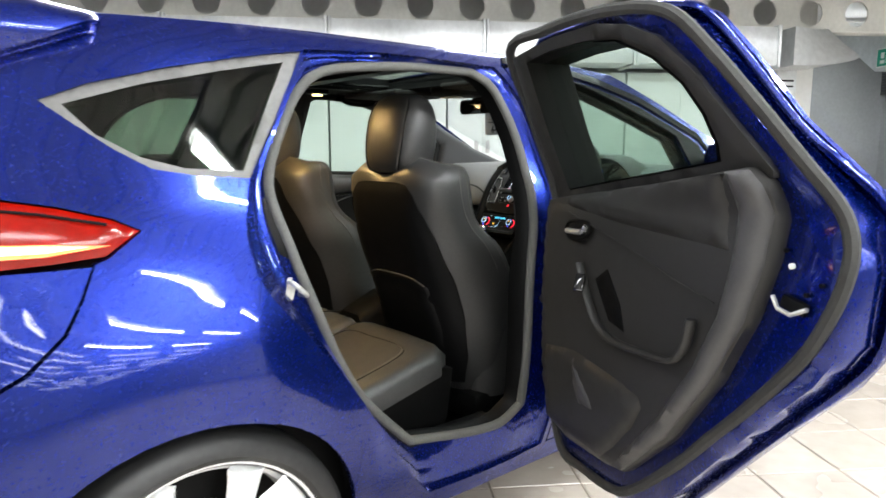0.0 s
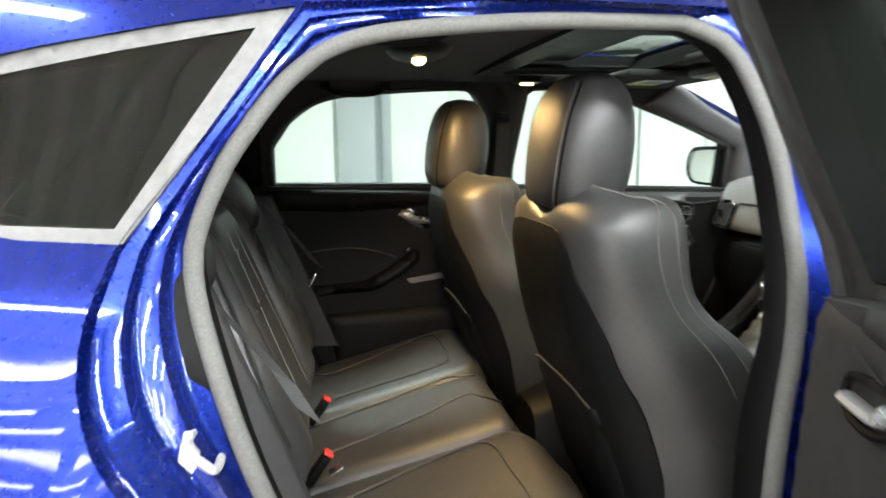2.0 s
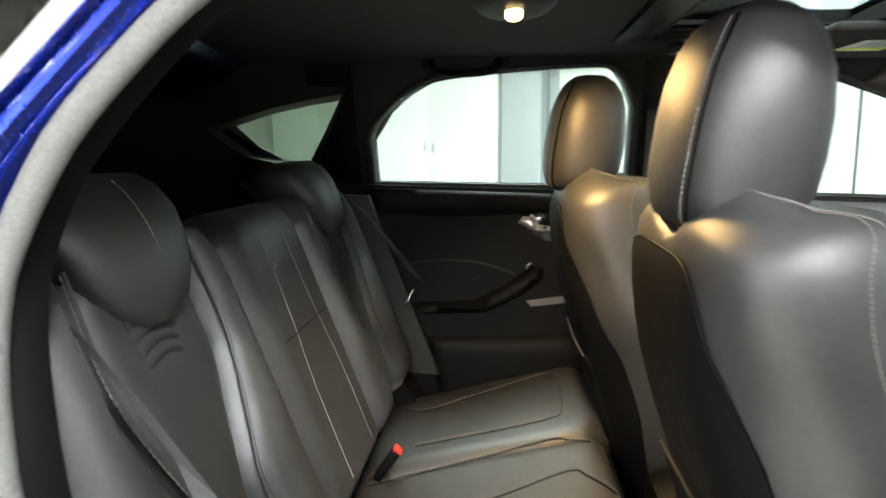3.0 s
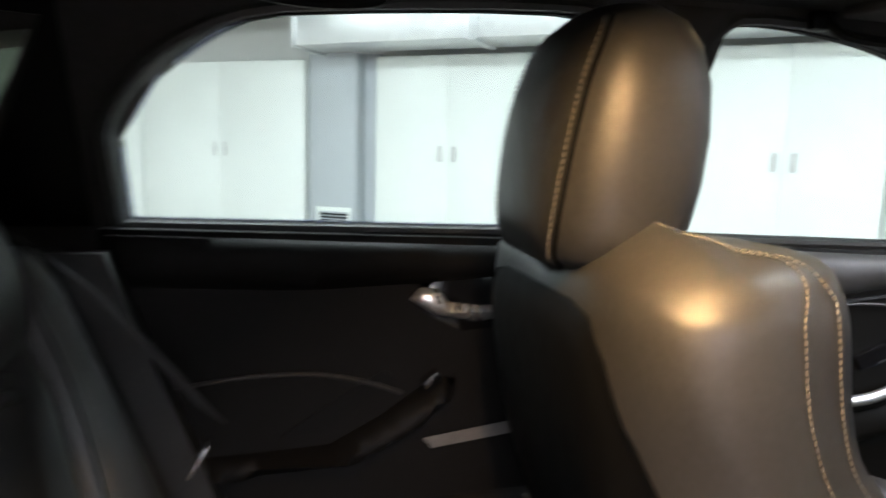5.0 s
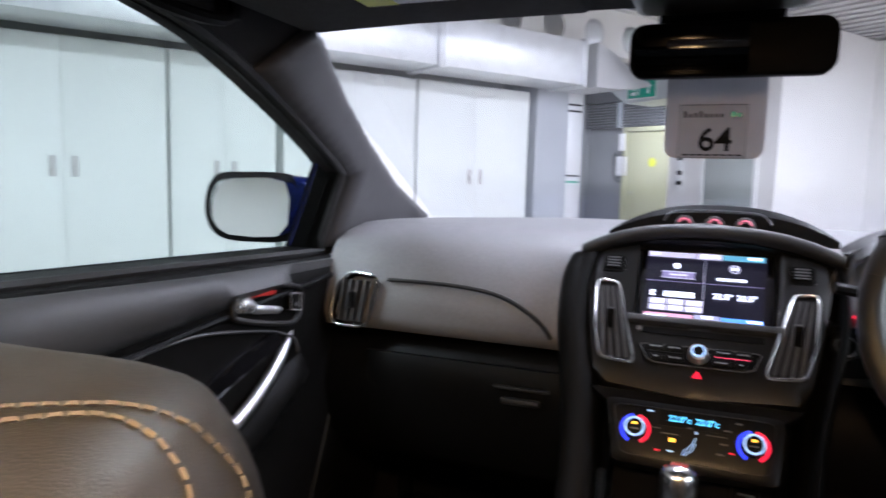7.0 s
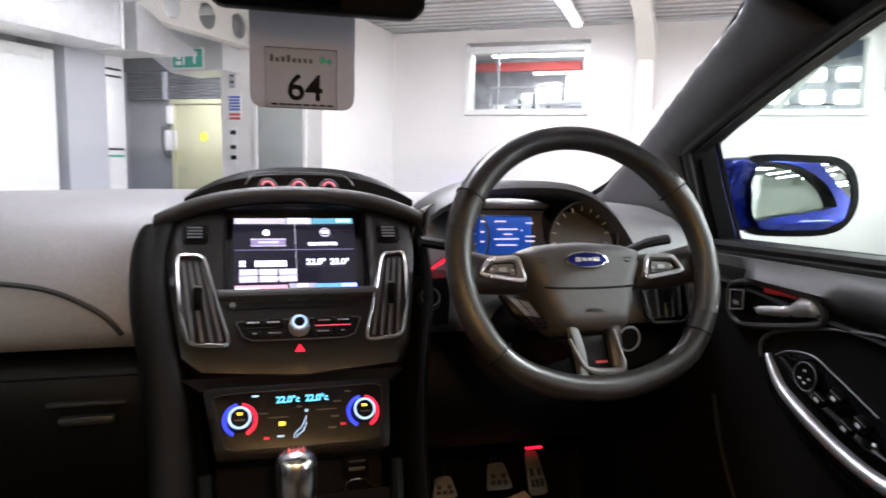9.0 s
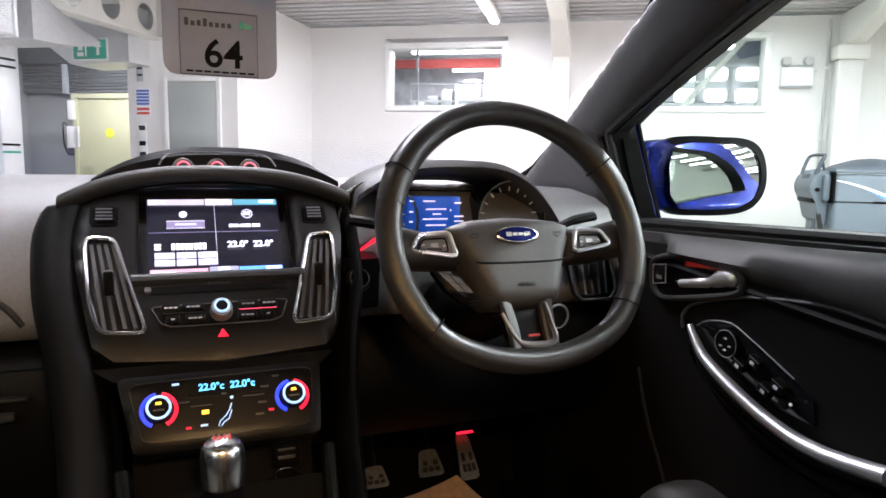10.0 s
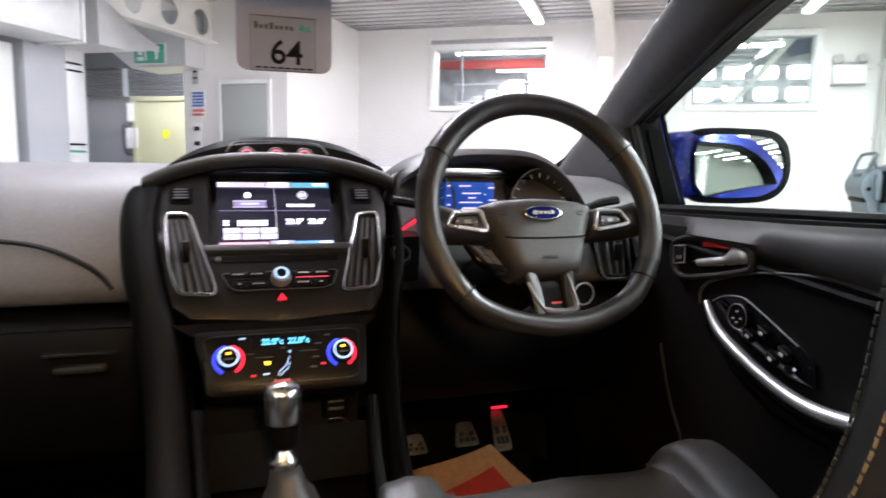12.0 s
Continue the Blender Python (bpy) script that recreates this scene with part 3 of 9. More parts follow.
# cross beams under the ceiling with haunches at the window wall
for v in (0.82, -5.2, -11.0):
    sec = [(-0.09, 2.70), (0.09, 2.70), (0.09, 2.72), (0.012, 2.73), (0.012, CEIL - 0.02), (0.09, CEIL - 0.012), (0.09, CEIL), (-0.09, CEIL), (-0.09, CEIL - 0.012), (-0.012, CEIL - 0.02), (-0.012, 2.73), (-0.09, 2.72)]
    rings = [[(a, v + y, z) for y, z in sec] for a in (U0, U1)]
    haunch = [[(U1 - 1.25, v - 0.09, 2.70), (U1 - 1.25, v + 0.09, 2.70), (U1, v + 0.12, 2.46), (U1, v - 0.12, 2.46)], [(U1 - 1.25, v - 0.09, 2.80), (U1 - 1.25, v + 0.09, 2.80), (U1, v + 0.12, 2.80), (U1, v - 0.12, 2.80)]]
    hung("roof_beam", "white painted steel roof beam with a haunched end", "beam", [("beam", loft(rings), STEELWHITE), ("haunch", loft(haunch), STEELWHITE),
         ("post", box(U1 - 0.14, U1 - 0.003, v - 0.10, v + 0.10, 0, 2.5, 0.006), STEELWHITE)], ROOM.copy(), group="roof beams")

# duct over the cabinets, in flanged lengths, with drops to the floor
DUCTV = (4.55, 5.0)
segs = [-2.65, -1.15, 0.35, 1.85, 3.35, 4.85]
for a, b in zip(segs, segs[1:]):
    hung("air_duct", "galvanised rectangular air duct length above the cabinets", "duct", [
        ("casing", box(a + 0.004, b - 0.004, DUCTV[0], DUCTV[1], 2.03, 2.40, 0.004), DUCT),
        ("flange", box(a + 0.004, a + 0.03, DUCTV[0] - 0.022, DUCTV[1] + 0.01, 2.012, 2.42, 0.003), DUCT),
        ("flange", box(b - 0.03, b - 0.004, DUCTV[0] - 0.022, DUCTV[1] + 0.01, 2.012, 2.42, 0.003), DUCT)], ROOM.copy(), group="duct lengths")
elbow = []
for k in range(9):
    a = radians(90 * k / 8)
    c = Vector((5.0 + 0.45 * math.sin(a) * 1.6, 0, 2.22 + 0.10 * (1 - math.cos(a))))
    elbow.append([(c.x, DUCTV[0], c.z - 0.19), (c.x, DUCTV[1] + 0.8 * k / 8, c.z - 0.19), (c.x, DUCTV[1] + 0.8 * k / 8, c.z + 0.19), (c.x, DUCTV[0] + 0.6 * k / 8, c.z + 0.19)])
hung("duct_bend", "bright galvanised duct bend", "duct", [("casing", loft(elbow), DUCT)], ROOM.copy())
# the duct's own bulkhead over the passage that carries the exit sign
hung("bulkhead", "pale sheet-metal bulkhead above the passage", "bulkhead", [
    ("face", prism([(5.9, 2.14), (5.2, 2.16), (5.2, 2.75), (6.9, 2.75), (6.9, 2.62), (6.3, 2.42)], 0.5, Matrix(((0, 0, 1, 6.95), (1, 0, 0, 0), (0, 1, 0, 0), (0, 0, 0, 1))), 0.01), DUCT)], ROOM.copy())

# tall cabinets: doors with joints and small handles
def cabinet(u0, doors, w, z1=2.0):
    items = [("carcass", box(0, doors * w, 0.02, 0.55, 0.0, z1, 0.004), CABINET), ("plinth", box(0.02, doors * w - 0.02, -0.004, 0.018, 0.0, 0.09, 0.002), GREYCOL)]
    for i in range(doors):
        items.append(("door", box(i * w + 0.0012, (i + 1) * w - 0.0012, -0.004, 0.018, 0.095, z1 - 0.008, 0.002), CABINET))
        hx = (i + 1) * w - 0.06 if i % 2 == 0 else i * w + 0.06
        items.append(("handle", join(box(hx - 0.022, hx + 0.022, -0.009, -0.005, 1.15, 1.28, 0.002), box(hx - 0.007, hx + 0.007, -0.022, -0.009, 1.17, 1.23, 0.003)), PAPERGREY))
    return hung("tall_cabinet", "tall white metal cabinet with a pair of flush doors", "cabinet", items, ROOM @ pose(u0, 5.05, 0), group="cabinets along the wall")


for u0, k, w in ((-6.6, 2, 0.93), (-4.72, 2, 0.93), (-2.16, 2, 0.64), (-0.86, 2, 0.58), (0.32, 2, 0.60), (1.54, 2, 0.36), (2.32, 2, 0.56), (3.46, 2, 0.60)):
    cabinet(u0, k, w)
# boxed pillar between the cabinets with a grille at its foot
hung("pillar", "grey boxed pillar between white cabinets", "pillar", [
    ("casing", box(0, 0.46, 0, 0.5, 0, 2.03, 0.006), GREYCOL),
    ("shaft", box(0.47, 0.62, 0.12, 0.5, 0, 2.03, 0.004), GREYCOL),
    ("grille_frame", join(box(0.08, 0.42, -0.012, -0.001, 0.70, 0.74, 0.002), box(0.08, 0.42, -0.012, -0.001, 0.36, 0.40, 0.002), box(0.08, 0.11, -0.012, -0.001, 0.40, 0.70, 0.002), box(0.39, 0.42, -0.012, -0.001, 0.40, 0.70, 0.002)), CABINET),
    *[("slat", box(0.112, 0.388, -0.010, -0.001, 0.405 + 0.0265 * i, 0.418 + 0.0265 * i), DARK) for i in range(11)]], ROOM @ pose(-2.78, 4.99, 0))
hung("pillar", "grey boxed pillar beside the passage", "pillar", [("casing", box(0, 0.40, 0, 0.5, 0, 2.2, 0.006), GREYCOL), ("shaft", box(0.41, 0.66, 0.06, 0.5, 0, 2.2, 0.004), DUCT),
     *[("label_bar", box(0.44, 0.62, 0.050, 0.059, z, z + 0.018), s) for z, s in ((1.92, INK), (1.86, INK), (1.24, INK), (1.18, SIGNGREEN))]], ROOM @ pose(4.72, 5.0, 0))

# passage: cream door, conduit board, door header
hung("door_1", "cream painted steel door with a yellow disc", "door", [
    ("leaf", box(0, 0.05, -0.52, 0.52, 0.01, 2.02, 0.004), CREAMDOOR),
    ("frame", join(box(-0.03, 0.06, -0.60, -0.525, 0, 2.1, 0.004), box(-0.03, 0.06, 0.525, 0.60, 0, 2.1, 0.004), box(-0.03, 0.06, -0.525, 0.525, 2.025, 2.1, 0.004)), CREAMDOOR),
    ("disc", cyl(0.075, 0.075, 0.004, pose(-0.003, 0.0, 1.52, 0, 90)), YELLOW, "yellow warning disc"),
    ("door_handle", tube([(-0.004, 0.42, 1.02), (-0.05, 0.42, 1.02), (-0.05, 0.30, 1.02)], 0.01, 8), STEEL)], ROOM @ pose(9.43, 7.42, 0), kind="structure")
SHUTTER = mat("dark_shutter_steel", (0.10, 0.105, 0.11), 0.5, 0.2, grain=0.08, scale=30, stain=0.15)
hung("electric_board", "grey switch boxes with conduits on the passage wall", "switch box", [
    ("board", box(-0.05, 0, -0.08, 0.12, 1.30, 1.62, 0.006), FIXTURE), ("board_top", box(-0.06, 0, -0.05, 0.08, 1.72, 2.0, 0.006), FIXTURE),
    ("conduit", tube([(-0.03, 0.02, 2.0), (-0.03, 0.02, 2.2), (-0.03, -0.10, 2.32), (-0.03, -0.10, 2.5)], 0.014, 8), STEEL),
    ("cable", tube(spline([(-0.03, 0.10, 1.62), (-0.05, 0.17, 1.66), (-0.05, 0.17, 1.35), (-0.04, 0.10, 1.20), (-0.03, 0.0, 1.22), (-0.03, 0.0, 1.30)], 6), 0.008, 6), DARK)], ROOM @ pose(9.45, 8.02, 0))
hung("roller_shutter", "dark grey slatted roller shutter above the cream door", "shutter", [("slat", box(9.40, 9.492, 6.62, 8.86, 2.11 + 0.046 * i, 2.149 + 0.046 * i, 0.006), SHUTTER) for i in range(9)] + [("casing", box(9.36, 9.49, 6.6, 8.88, 2.53, 2.80, 0.01), SHUTTER), ("guide", box(9.36, 9.43, 8.06, 8.14, 2.10, 2.525, 0.004), GREYCOL)], ROOM.copy())

# white pier with the grey door, notices
wall("wall_pier", 7.3, 7.5, 4.16, 5.49, 0, CEIL, WHITEWALL, "white pier with notices and a grey door")
wall("wall_return", 7.5, U1, 4.16, 4.30, 0, CEIL, WHITEWALL, "white return wall between pier and windows")
hung("door_2", "flush grey-green door in a white pier", "door", [
    ("leaf", box(-0.022, -0.003, -0.29, 0.29, 0.01, 1.99, 0.003), GREYDOOR),
    ("frame", join(box(-0.03, -0.003, -0.34, -0.295, 0, 2.04, 0.003), box(-0.03, -0.003, 0.295, 0.34, 0, 2.04, 0.003), box(-0.03, -0.003, -0.295, 0.295, 1.995, 2.04, 0.003)), SIGNWHITE),
    ("door_handle", tube([(-0.023, 0.24, 1.02), (-0.06, 0.24, 1.02), (-0.06, 0.15, 1.02)], 0.009, 8), STEEL)], ROOM @ pose(7.3, 4.69, 0), kind="structure")
hung("notice", "white wall notice with blue and red blocks", "notice", [
    ("board", box(-0.008, -0.002, -0.09, 0.09, 1.63, 1.93, 0.001), SIGNWHITE),
    *[("bar", box(-0.011, -0.0085, -0.078, 0.078, z, z + 0.026), SIGNBLUE) for z in (1.885, 1.85, 1.815, 1.78, 1.745)],
    *[("bar", box(-0.011, -0.0085, -0.078, 0.078, z, z + 0.03), SIGNRED) for z in (1.685, 1.64)]], ROOM @ pose(7.3, 5.30, 0))
hung("notice", "narrow grey wall notice", "notice", [("board", box(-0.008, -0.002, -0.03, 0.05, 2.0, 2.26, 0.001), GREYCOL), *[("bar", box(-0.011, -0.0085, -0.02, 0.04, z, z + 0.02), INK) for z in (2.19, 2.13, 2.06)]], ROOM @ pose(7.3, 5.32, 0))
hung("notice", "white wall notice with black strip prints", "notice", [("board", box(-0.008, -0.002, -0.05, 0.06, 1.10, 1.56, 0.001), SIGNWHITE), *[("bar", box(-0.011, -0.0085, -0.035, 0.045, z, z + 0.05), INK) for z in (1.47, 1.30, 1.18)]], ROOM @ pose(7.3, 5.32, 0))
hung("exit_sign", "green emergency exit sign with a white arrow", "sign", [
    ("border", box(-0.010, 0, -0.215, 0.215, -0.115, 0.115, 0.003), SIGNWHITE, "white border"), ("board", box(-0.0135, -0.0105, -0.20, 0.20, -0.10, 0.10, 0.001), SIGNGREEN),
    ("arrow", join(box(-0.017, -0.0136, -0.115, -0.085, -0.06, 0.05), prism([(-0.05, 0.02), (0.05, 0.02), (0.0, 0.075)], 0.0035, pose(-0.0125, -0.10, 0.0, 90, 0, -90))), SIGNWHITE),
    ("mark", join(box(-0.016, -0.0125, 0.035, 0.055, -0.07, 0.07), box(-0.016, -0.0125, 0.075, 0.15, -0.07, -0.03), box(-0.016, -0.0125, 0.085, 0.14, -0.01, 0.06)), SIGNWHITE)], ROOM @ pose(6.94, 5.65, 2.29))
hung("emergency_light", "white twin-head emergency light on the white wall", "lamp", [
    ("battery_box", box(-0.09, -0.002, -0.17, 0.17, 2.125, 2.335, 0.012), SIGNWHITE), ("carry_handle", tube(spline([(-0.05, -0.06, 2.335), (-0.05, -0.05, 2.36), (-0.05, 0.05, 2.36), (-0.05, 0.06, 2.335)], 4), 0.008, 6), GREYCOL, "grey handle"),
    *[("lamp_head", cyl(0.062, 0.05, 0.07, pose(-0.06, y, 2.405, 0, -80, 0), 20, 0.006), PAPERGREY, "pale grey lamp head") for y in (-0.12, 0.12)],
    *[("head_bracket", box(-0.06, -0.035, y - 0.012, y + 0.012, 2.336, 2.36), GREYCOL) for y in (-0.12, 0.12)],
    ("lower_edge", box(-0.092, -0.002, -0.172, 0.172, 2.112, 2.124, 0.003), GREYCOL), ("key", box(-0.03, -0.002, -0.225, -0.171, 2.285, 2.30, 0.003), GREYCOL)], ROOM @ pose(U1, -1.885, 0))
hung("pipe", "grey-white conduit on the wall", "pipe", [("pipe", tube([(-0.03, 0, 0.02), (-0.03, 0, CEIL - 0.05)], 0.016, 10), PAPERGREY), *[("bracket", box(-0.05, -0.003, -0.03, 0.03, z, z + 0.03, 0.004), STEELWHITE) for z in (0.6, 1.5, 2.32)]], ROOM @ pose(U1, -2.21, 0))
hung("pillar", "white steel column on the window wall", "pillar", [("shaft", box(-0.20, -0.003, -0.125, 0.125, 0, 2.398, 0.006), WHITEWALL), ("cap", box(-0.26, -0.003, -0.165, 0.165, 2.40, 2.555, 0.008), STEELWHITE), ("haunch", loft([[(-0.30, y, 2.56), (-0.003, y, 2.56), (-0.003, y, CEIL - 0.01), (-1.3, y, CEIL - 0.01), (-1.3, y, CEIL - 0.10)] for y in (-0.09, 0.09)]), STEELWHITE)], ROOM @ pose(U1, -2.40, 0))

# ride-on floor scrubber beside the car
SCRUB = mat("grey_machine_plastic", (0.11, 0.14, 0.17), 0.42, grain=0.06, scale=40, stain=0.08)
SCRUBDARK = mat("dark_machine_plastic", (0.07, 0.085, 0.105), 0.45, grain=0.06, scale=40, stain=0.08)
SCRUBBLUE = mat("bright_blue_stripe", (0.05, 0.24, 0.62), 0.4, grain=0.04, scale=40)
def swoosh(pts, lift):
    """A band along (x, z, half width) on the machine's side."""
    return loft([[(x, -lift, z + w), (x, -lift, z - w), (x, -lift + 0.003, z - w), (x, -lift + 0.003, z + w)] for x, z, w in pts])


hung("floor_scrubber", "grey ride-on floor scrubber with a pale blue stripe", "floor scrubber", [
    ("tank", box(0.28, 1.75, 0.0, 0.76, 0.16, 1.125, 0.035, 3), SCRUB),
    ("lid", box(0.285, 1.75, 0.012, 0.75, 1.132, 1.165, 0.014), SCRUB),
    ("dome", loft([[(x, 0.38 + 0.34 * w * math.cos(a), 1.16 + h * math.sin(a)) for a in np.linspace(0, math.pi, 13)] for x, w, h in ((0.34, 0.6, 0.02), (0.42, 0.8, 0.06), (0.55, 0.92, 0.10), (0.70, 0.97, 0.115), (0.86, 0.92, 0.092), (1.02, 0.8, 0.05), (1.12, 0.6, 0.015))]), SCRUBDARK, "dark grey domed cover"),
    ("seam", box(0.285, 1.74, -0.003, 0.004, 0.872, 0.882), DARK), ("front_seam", box(0.272, 0.283, -0.002, 0.5, 0.86, 1.14), DARK),
    ("latch", box(0.60, 0.72, -0.008, 0.002, 0.868, 0.890, 0.003), DARK),
    ("stripe", swoosh([(0.285, 1.068, 0.004), (0.40, 1.045, 0.008), (0.55, 1.00, 0.011), (0.70, 0.94, 0.014), (0.85, 0.865, 0.015), (1.0, 0.775, 0.012), (1.15, 0.66, 0.006)], 0.004), SIGNWHITE, "white swoosh"),
    ("blue_stripe", swoosh([(0.55, 0.985, 0.002), (0.70, 0.915, 0.012), (0.85, 0.825, 0.028), (1.0, 0.715, 0.050), (1.15, 0.58, 0.075), (1.25, 0.48, 0.09)], 0.004), SCRUBBLUE, "bright blue swoosh"),
    ("badge", cyl(0.045, 0.045, 0.006, pose(0.80, -0.004, 0.78, 90)), SCRUBBLUE),
    ("console", loft([[(x, y, z) for x, z in ((0.11, 1.02), (0.14, 1.10), (0.21, 1.155), (0.265, 1.15), (0.265, 0.66), (0.21, 0.70), (0.17, 0.86), (0.12, 0.95))] for y in (0.12, 0.16, 0.58, 0.62)]), SCRUB),
    ("side_pod", box(0.205, 0.262, 0.05, 0.115, 0.88, 1.12, 0.02), SCRUB), ("pod_edge", box(0.2625, 0.270, 0.05, 0.115, 0.86, 1.14, 0.003), DARK),
    ("steering_handle", tube(spline([(0.16, 0.16, 1.12), (0.19, 0.15, 1.22), (0.225, 0.16, 1.29), (0.235, 0.36, 1.30), (0.225, 0.56, 1.29), (0.19, 0.57, 1.22), (0.16, 0.56, 1.12)], 5), 0.016, 8), SCRUBDARK),
    ("handle_brace", tube([(0.18, 0.16, 1.15), (0.215, 0.16, 1.23), (0.24, 0.20, 1.16)], 0.012, 8), SCRUBDARK),
    ("key_panel", box(0.125, 0.16, 0.25, 0.45, 1.08, 1.12, 0.01), SCRUBDARK), ("plug", cyl(0.02, 0.02, 0.02, pose(0.17, 0.115, 0.98, 90), 12), DARK),
    ("bumper", box(0.14, 0.19, 0.14, 0.60, 0.855, 0.90, 0.015), DARK),
    *[("fork", tube([(0.19 + 0.05 * k, 0.20, 0.70), (0.17 + 0.06 * k, 0.20, 0.30)], 0.016, 8), SCRUBDARK) for k in range(2)],
    ("front_wheel", cyl(0.17, 0.17, 0.09, pose(0.19, 0.36, 0.17, 90), 28, 0.02), RUBBER),
    *[("rear_wheel", cyl(0.17, 0.17, 0.08, pose(1.45, y, 0.17, 90), 28, 0.02), RUBBER) for y in (-0.04, 0.80)],
    ("hose", tube(spline([(0.26, 0.18, 0.86), (0.21, 0.14, 0.76), (0.24, 0.13, 0.60), (0.30, 0.16, 0.45)], 6), 0.022, 8), RUBBER)], ROOM @ pose(7.2, -1.44, 0, 0, 0, -90))


# ---- the car: x forward, y left, z up; the rear axle lies near x = 0 ----
car = thing("car", "metallic blue five-door hatchback with its rear door open, parked on tiles", "car")
HALF = pchip([0.1, 0.25, 0.40, 0.60, 0.80, 0.95, 1.05, 1.13, 1.27, 1.41, 1.46, 1.6], [0.78, 0.80, 0.843, 0.864, 0.868, 0.855, 0.826, 0.783, 0.713, 0.643, 0.605, 0.45])


def half(x, z):
    """Half the width of the body at x and height z."""
    w = HALF(z)
    if x < 0.1:
        w -= 0.16 * ((0.1 - x) / 0.9) ** 2
    if x > 2.0:
        w -= 0.14 * ((x - 2.0) / 1.35) ** 2
    arch = math.hypot(x + 0.08, (z - 0.31))
    if arch < 0.74 and z > 0.3 and x < 0.7:
        t = min(max((arch - 0.39) / 0.35, 0), 1)
        w += 0.060 * (1 - t) ** 2 * (1 + 2 * t) * min(max((0.34 - x) / 0.30, 0), 1)
    return w


def side(s, inset=0.0):
    """Lays (x, z, lift) on the body's side; s is -1 for the right, 1 for the left."""
    return lambda x, z, lift: (x, s * (half(x, z) - inset + lift), z)


def rows(text_rows):
    return [tuple(float(a) for a in p.split(",")) for p in text_rows.split()]


# rear door aperture: the cut in the outer panel and the line of the seal, in four matched runs
CUT = [rows("0.295,1.418 0.45,1.428 0.62,1.432 0.925,1.426"), rows("0.925,1.426 0.982,1.34 0.994,1.24 0.993,1.10 0.980,0.85 0.972,0.55 0.965,0.30"),
       rows("0.965,0.30 0.80,0.285 0.66,0.285 0.53,0.29"), rows("0.53,0.29 0.433,0.401 0.333,0.558 0.234,0.698 0.135,0.82 0.072,0.90 0.050,0.97 0.050,1.03 0.066,1.085 0.089,1.135 0.179,1.254 0.295,1.418")]
SEALLINE = [rows("0.31,1.352 0.36,1.374 0.445,1.390 0.631,1.406 0.85,1.409"), rows("0.85,1.409 0.918,1.374 0.946,1.30 0.955,1.235 0.952,1.16 0.936,1.06 0.914,0.96 0.888,0.82 0.884,0.62 0.876,0.45"),
            rows("0.876,0.45 0.79,0.405 0.64,0.405 0.50,0.428"), rows("0.50,0.428 0.425,0.50 0.377,0.55 0.336,0.60 0.276,0.70 0.232,0.80 0.196,0.90 0.167,1.0 0.153,1.06 0.152,1.115 0.180,1.19 0.222,1.258 0.264,1.312 0.31,1.352")]


def runs(four, counts=(26, 30, 14, 40)):
    out = []
    for run, n in zip(four, counts):
        out += resample(spline([(a, b, 0) for a, b in run], 6), n + 1)[:-1]
    return [(p[0], p[1]) for p in out]


cut, seal_line = runs(CUT), runs(SEALLINE)
QUARTER = rows("-0.270,1.272 -0.188,1.306 -0.028,1.350 0.13,1.384 0.285,1.412 0.239,1.343 0.159,1.226 0.086,1.124 -0.021,1.132 -0.102,1.147 -0.162,1.184 -0.219,1.229")
QGLASS = rows("-0.232,1.266 -0.089,1.311 0.08,1.350 0.232,1.381 0.179,1.301 0.076,1.140 -0.04,1.147 -0.117,1.169 -0.186,1.211")
FRONTWIN = rows("1.012,1.088 1.005,1.20 1.006,1.345 1.022,1.385 1.06,1.400 1.194,1.388 1.300,1.368 1.400,1.340 1.574,1.281 1.762,1.210 1.80,1.06")
FRONTWIN = FRONTWIN[:1] + [(p.x, p.y) for p in spline([(x, z, 0) for x, z in FRONTWIN[1:-1]], 3)] + FRONTWIN[-1:]
REARWIN = rows("0.155,1.108 0.157,1.223 0.18,1.266 0.241,1.324 0.335,1.367 0.475,1.384 0.714,1.397 0.80,1.385 0.85,1.30 0.86,1.095")
REARWIN = REARWIN[:1] + [(p.x, p.y) for p in spline([(x, z, 0) for x, z in REARWIN[1:-1]], 3)] + REARWIN[-1:]
FRONTCUT = rows("0.982,0.30 2.06,0.30 2.10,0.50 2.08,0.80 2.06,1.00 1.90,1.222 1.60,1.344 1.38,1.399 1.20,1.429 1.05,1.440 0.958,1.434 1.002,1.34 1.009,1.20")


def flare(loop, d):
    """A window line widened by d along its upper edge, as the reveal opens outwards."""
    return [(x, z + d * min(max((z - 1.12) / 0.10, 0), 1) * min(max((x - 0.24) / 0.1, 0), 1)) for x, z in loop]


def passenger(loop, s=1):
    """The pillar lines of the left side stand a little farther back."""
    return [(x - 0.038 * min(max((x - 0.80) / 0.12, 0), 1) * min(max((1.10 - x) / 0.06, 0), 1), z) for x, z in loop] if s == 1 else loop


ARCH = [(-0.085 + 0.372 * math.cos(radians(a)), 0.315 + 0.358 * math.sin(radians(a))) for a in range(-6, 187, 8)]

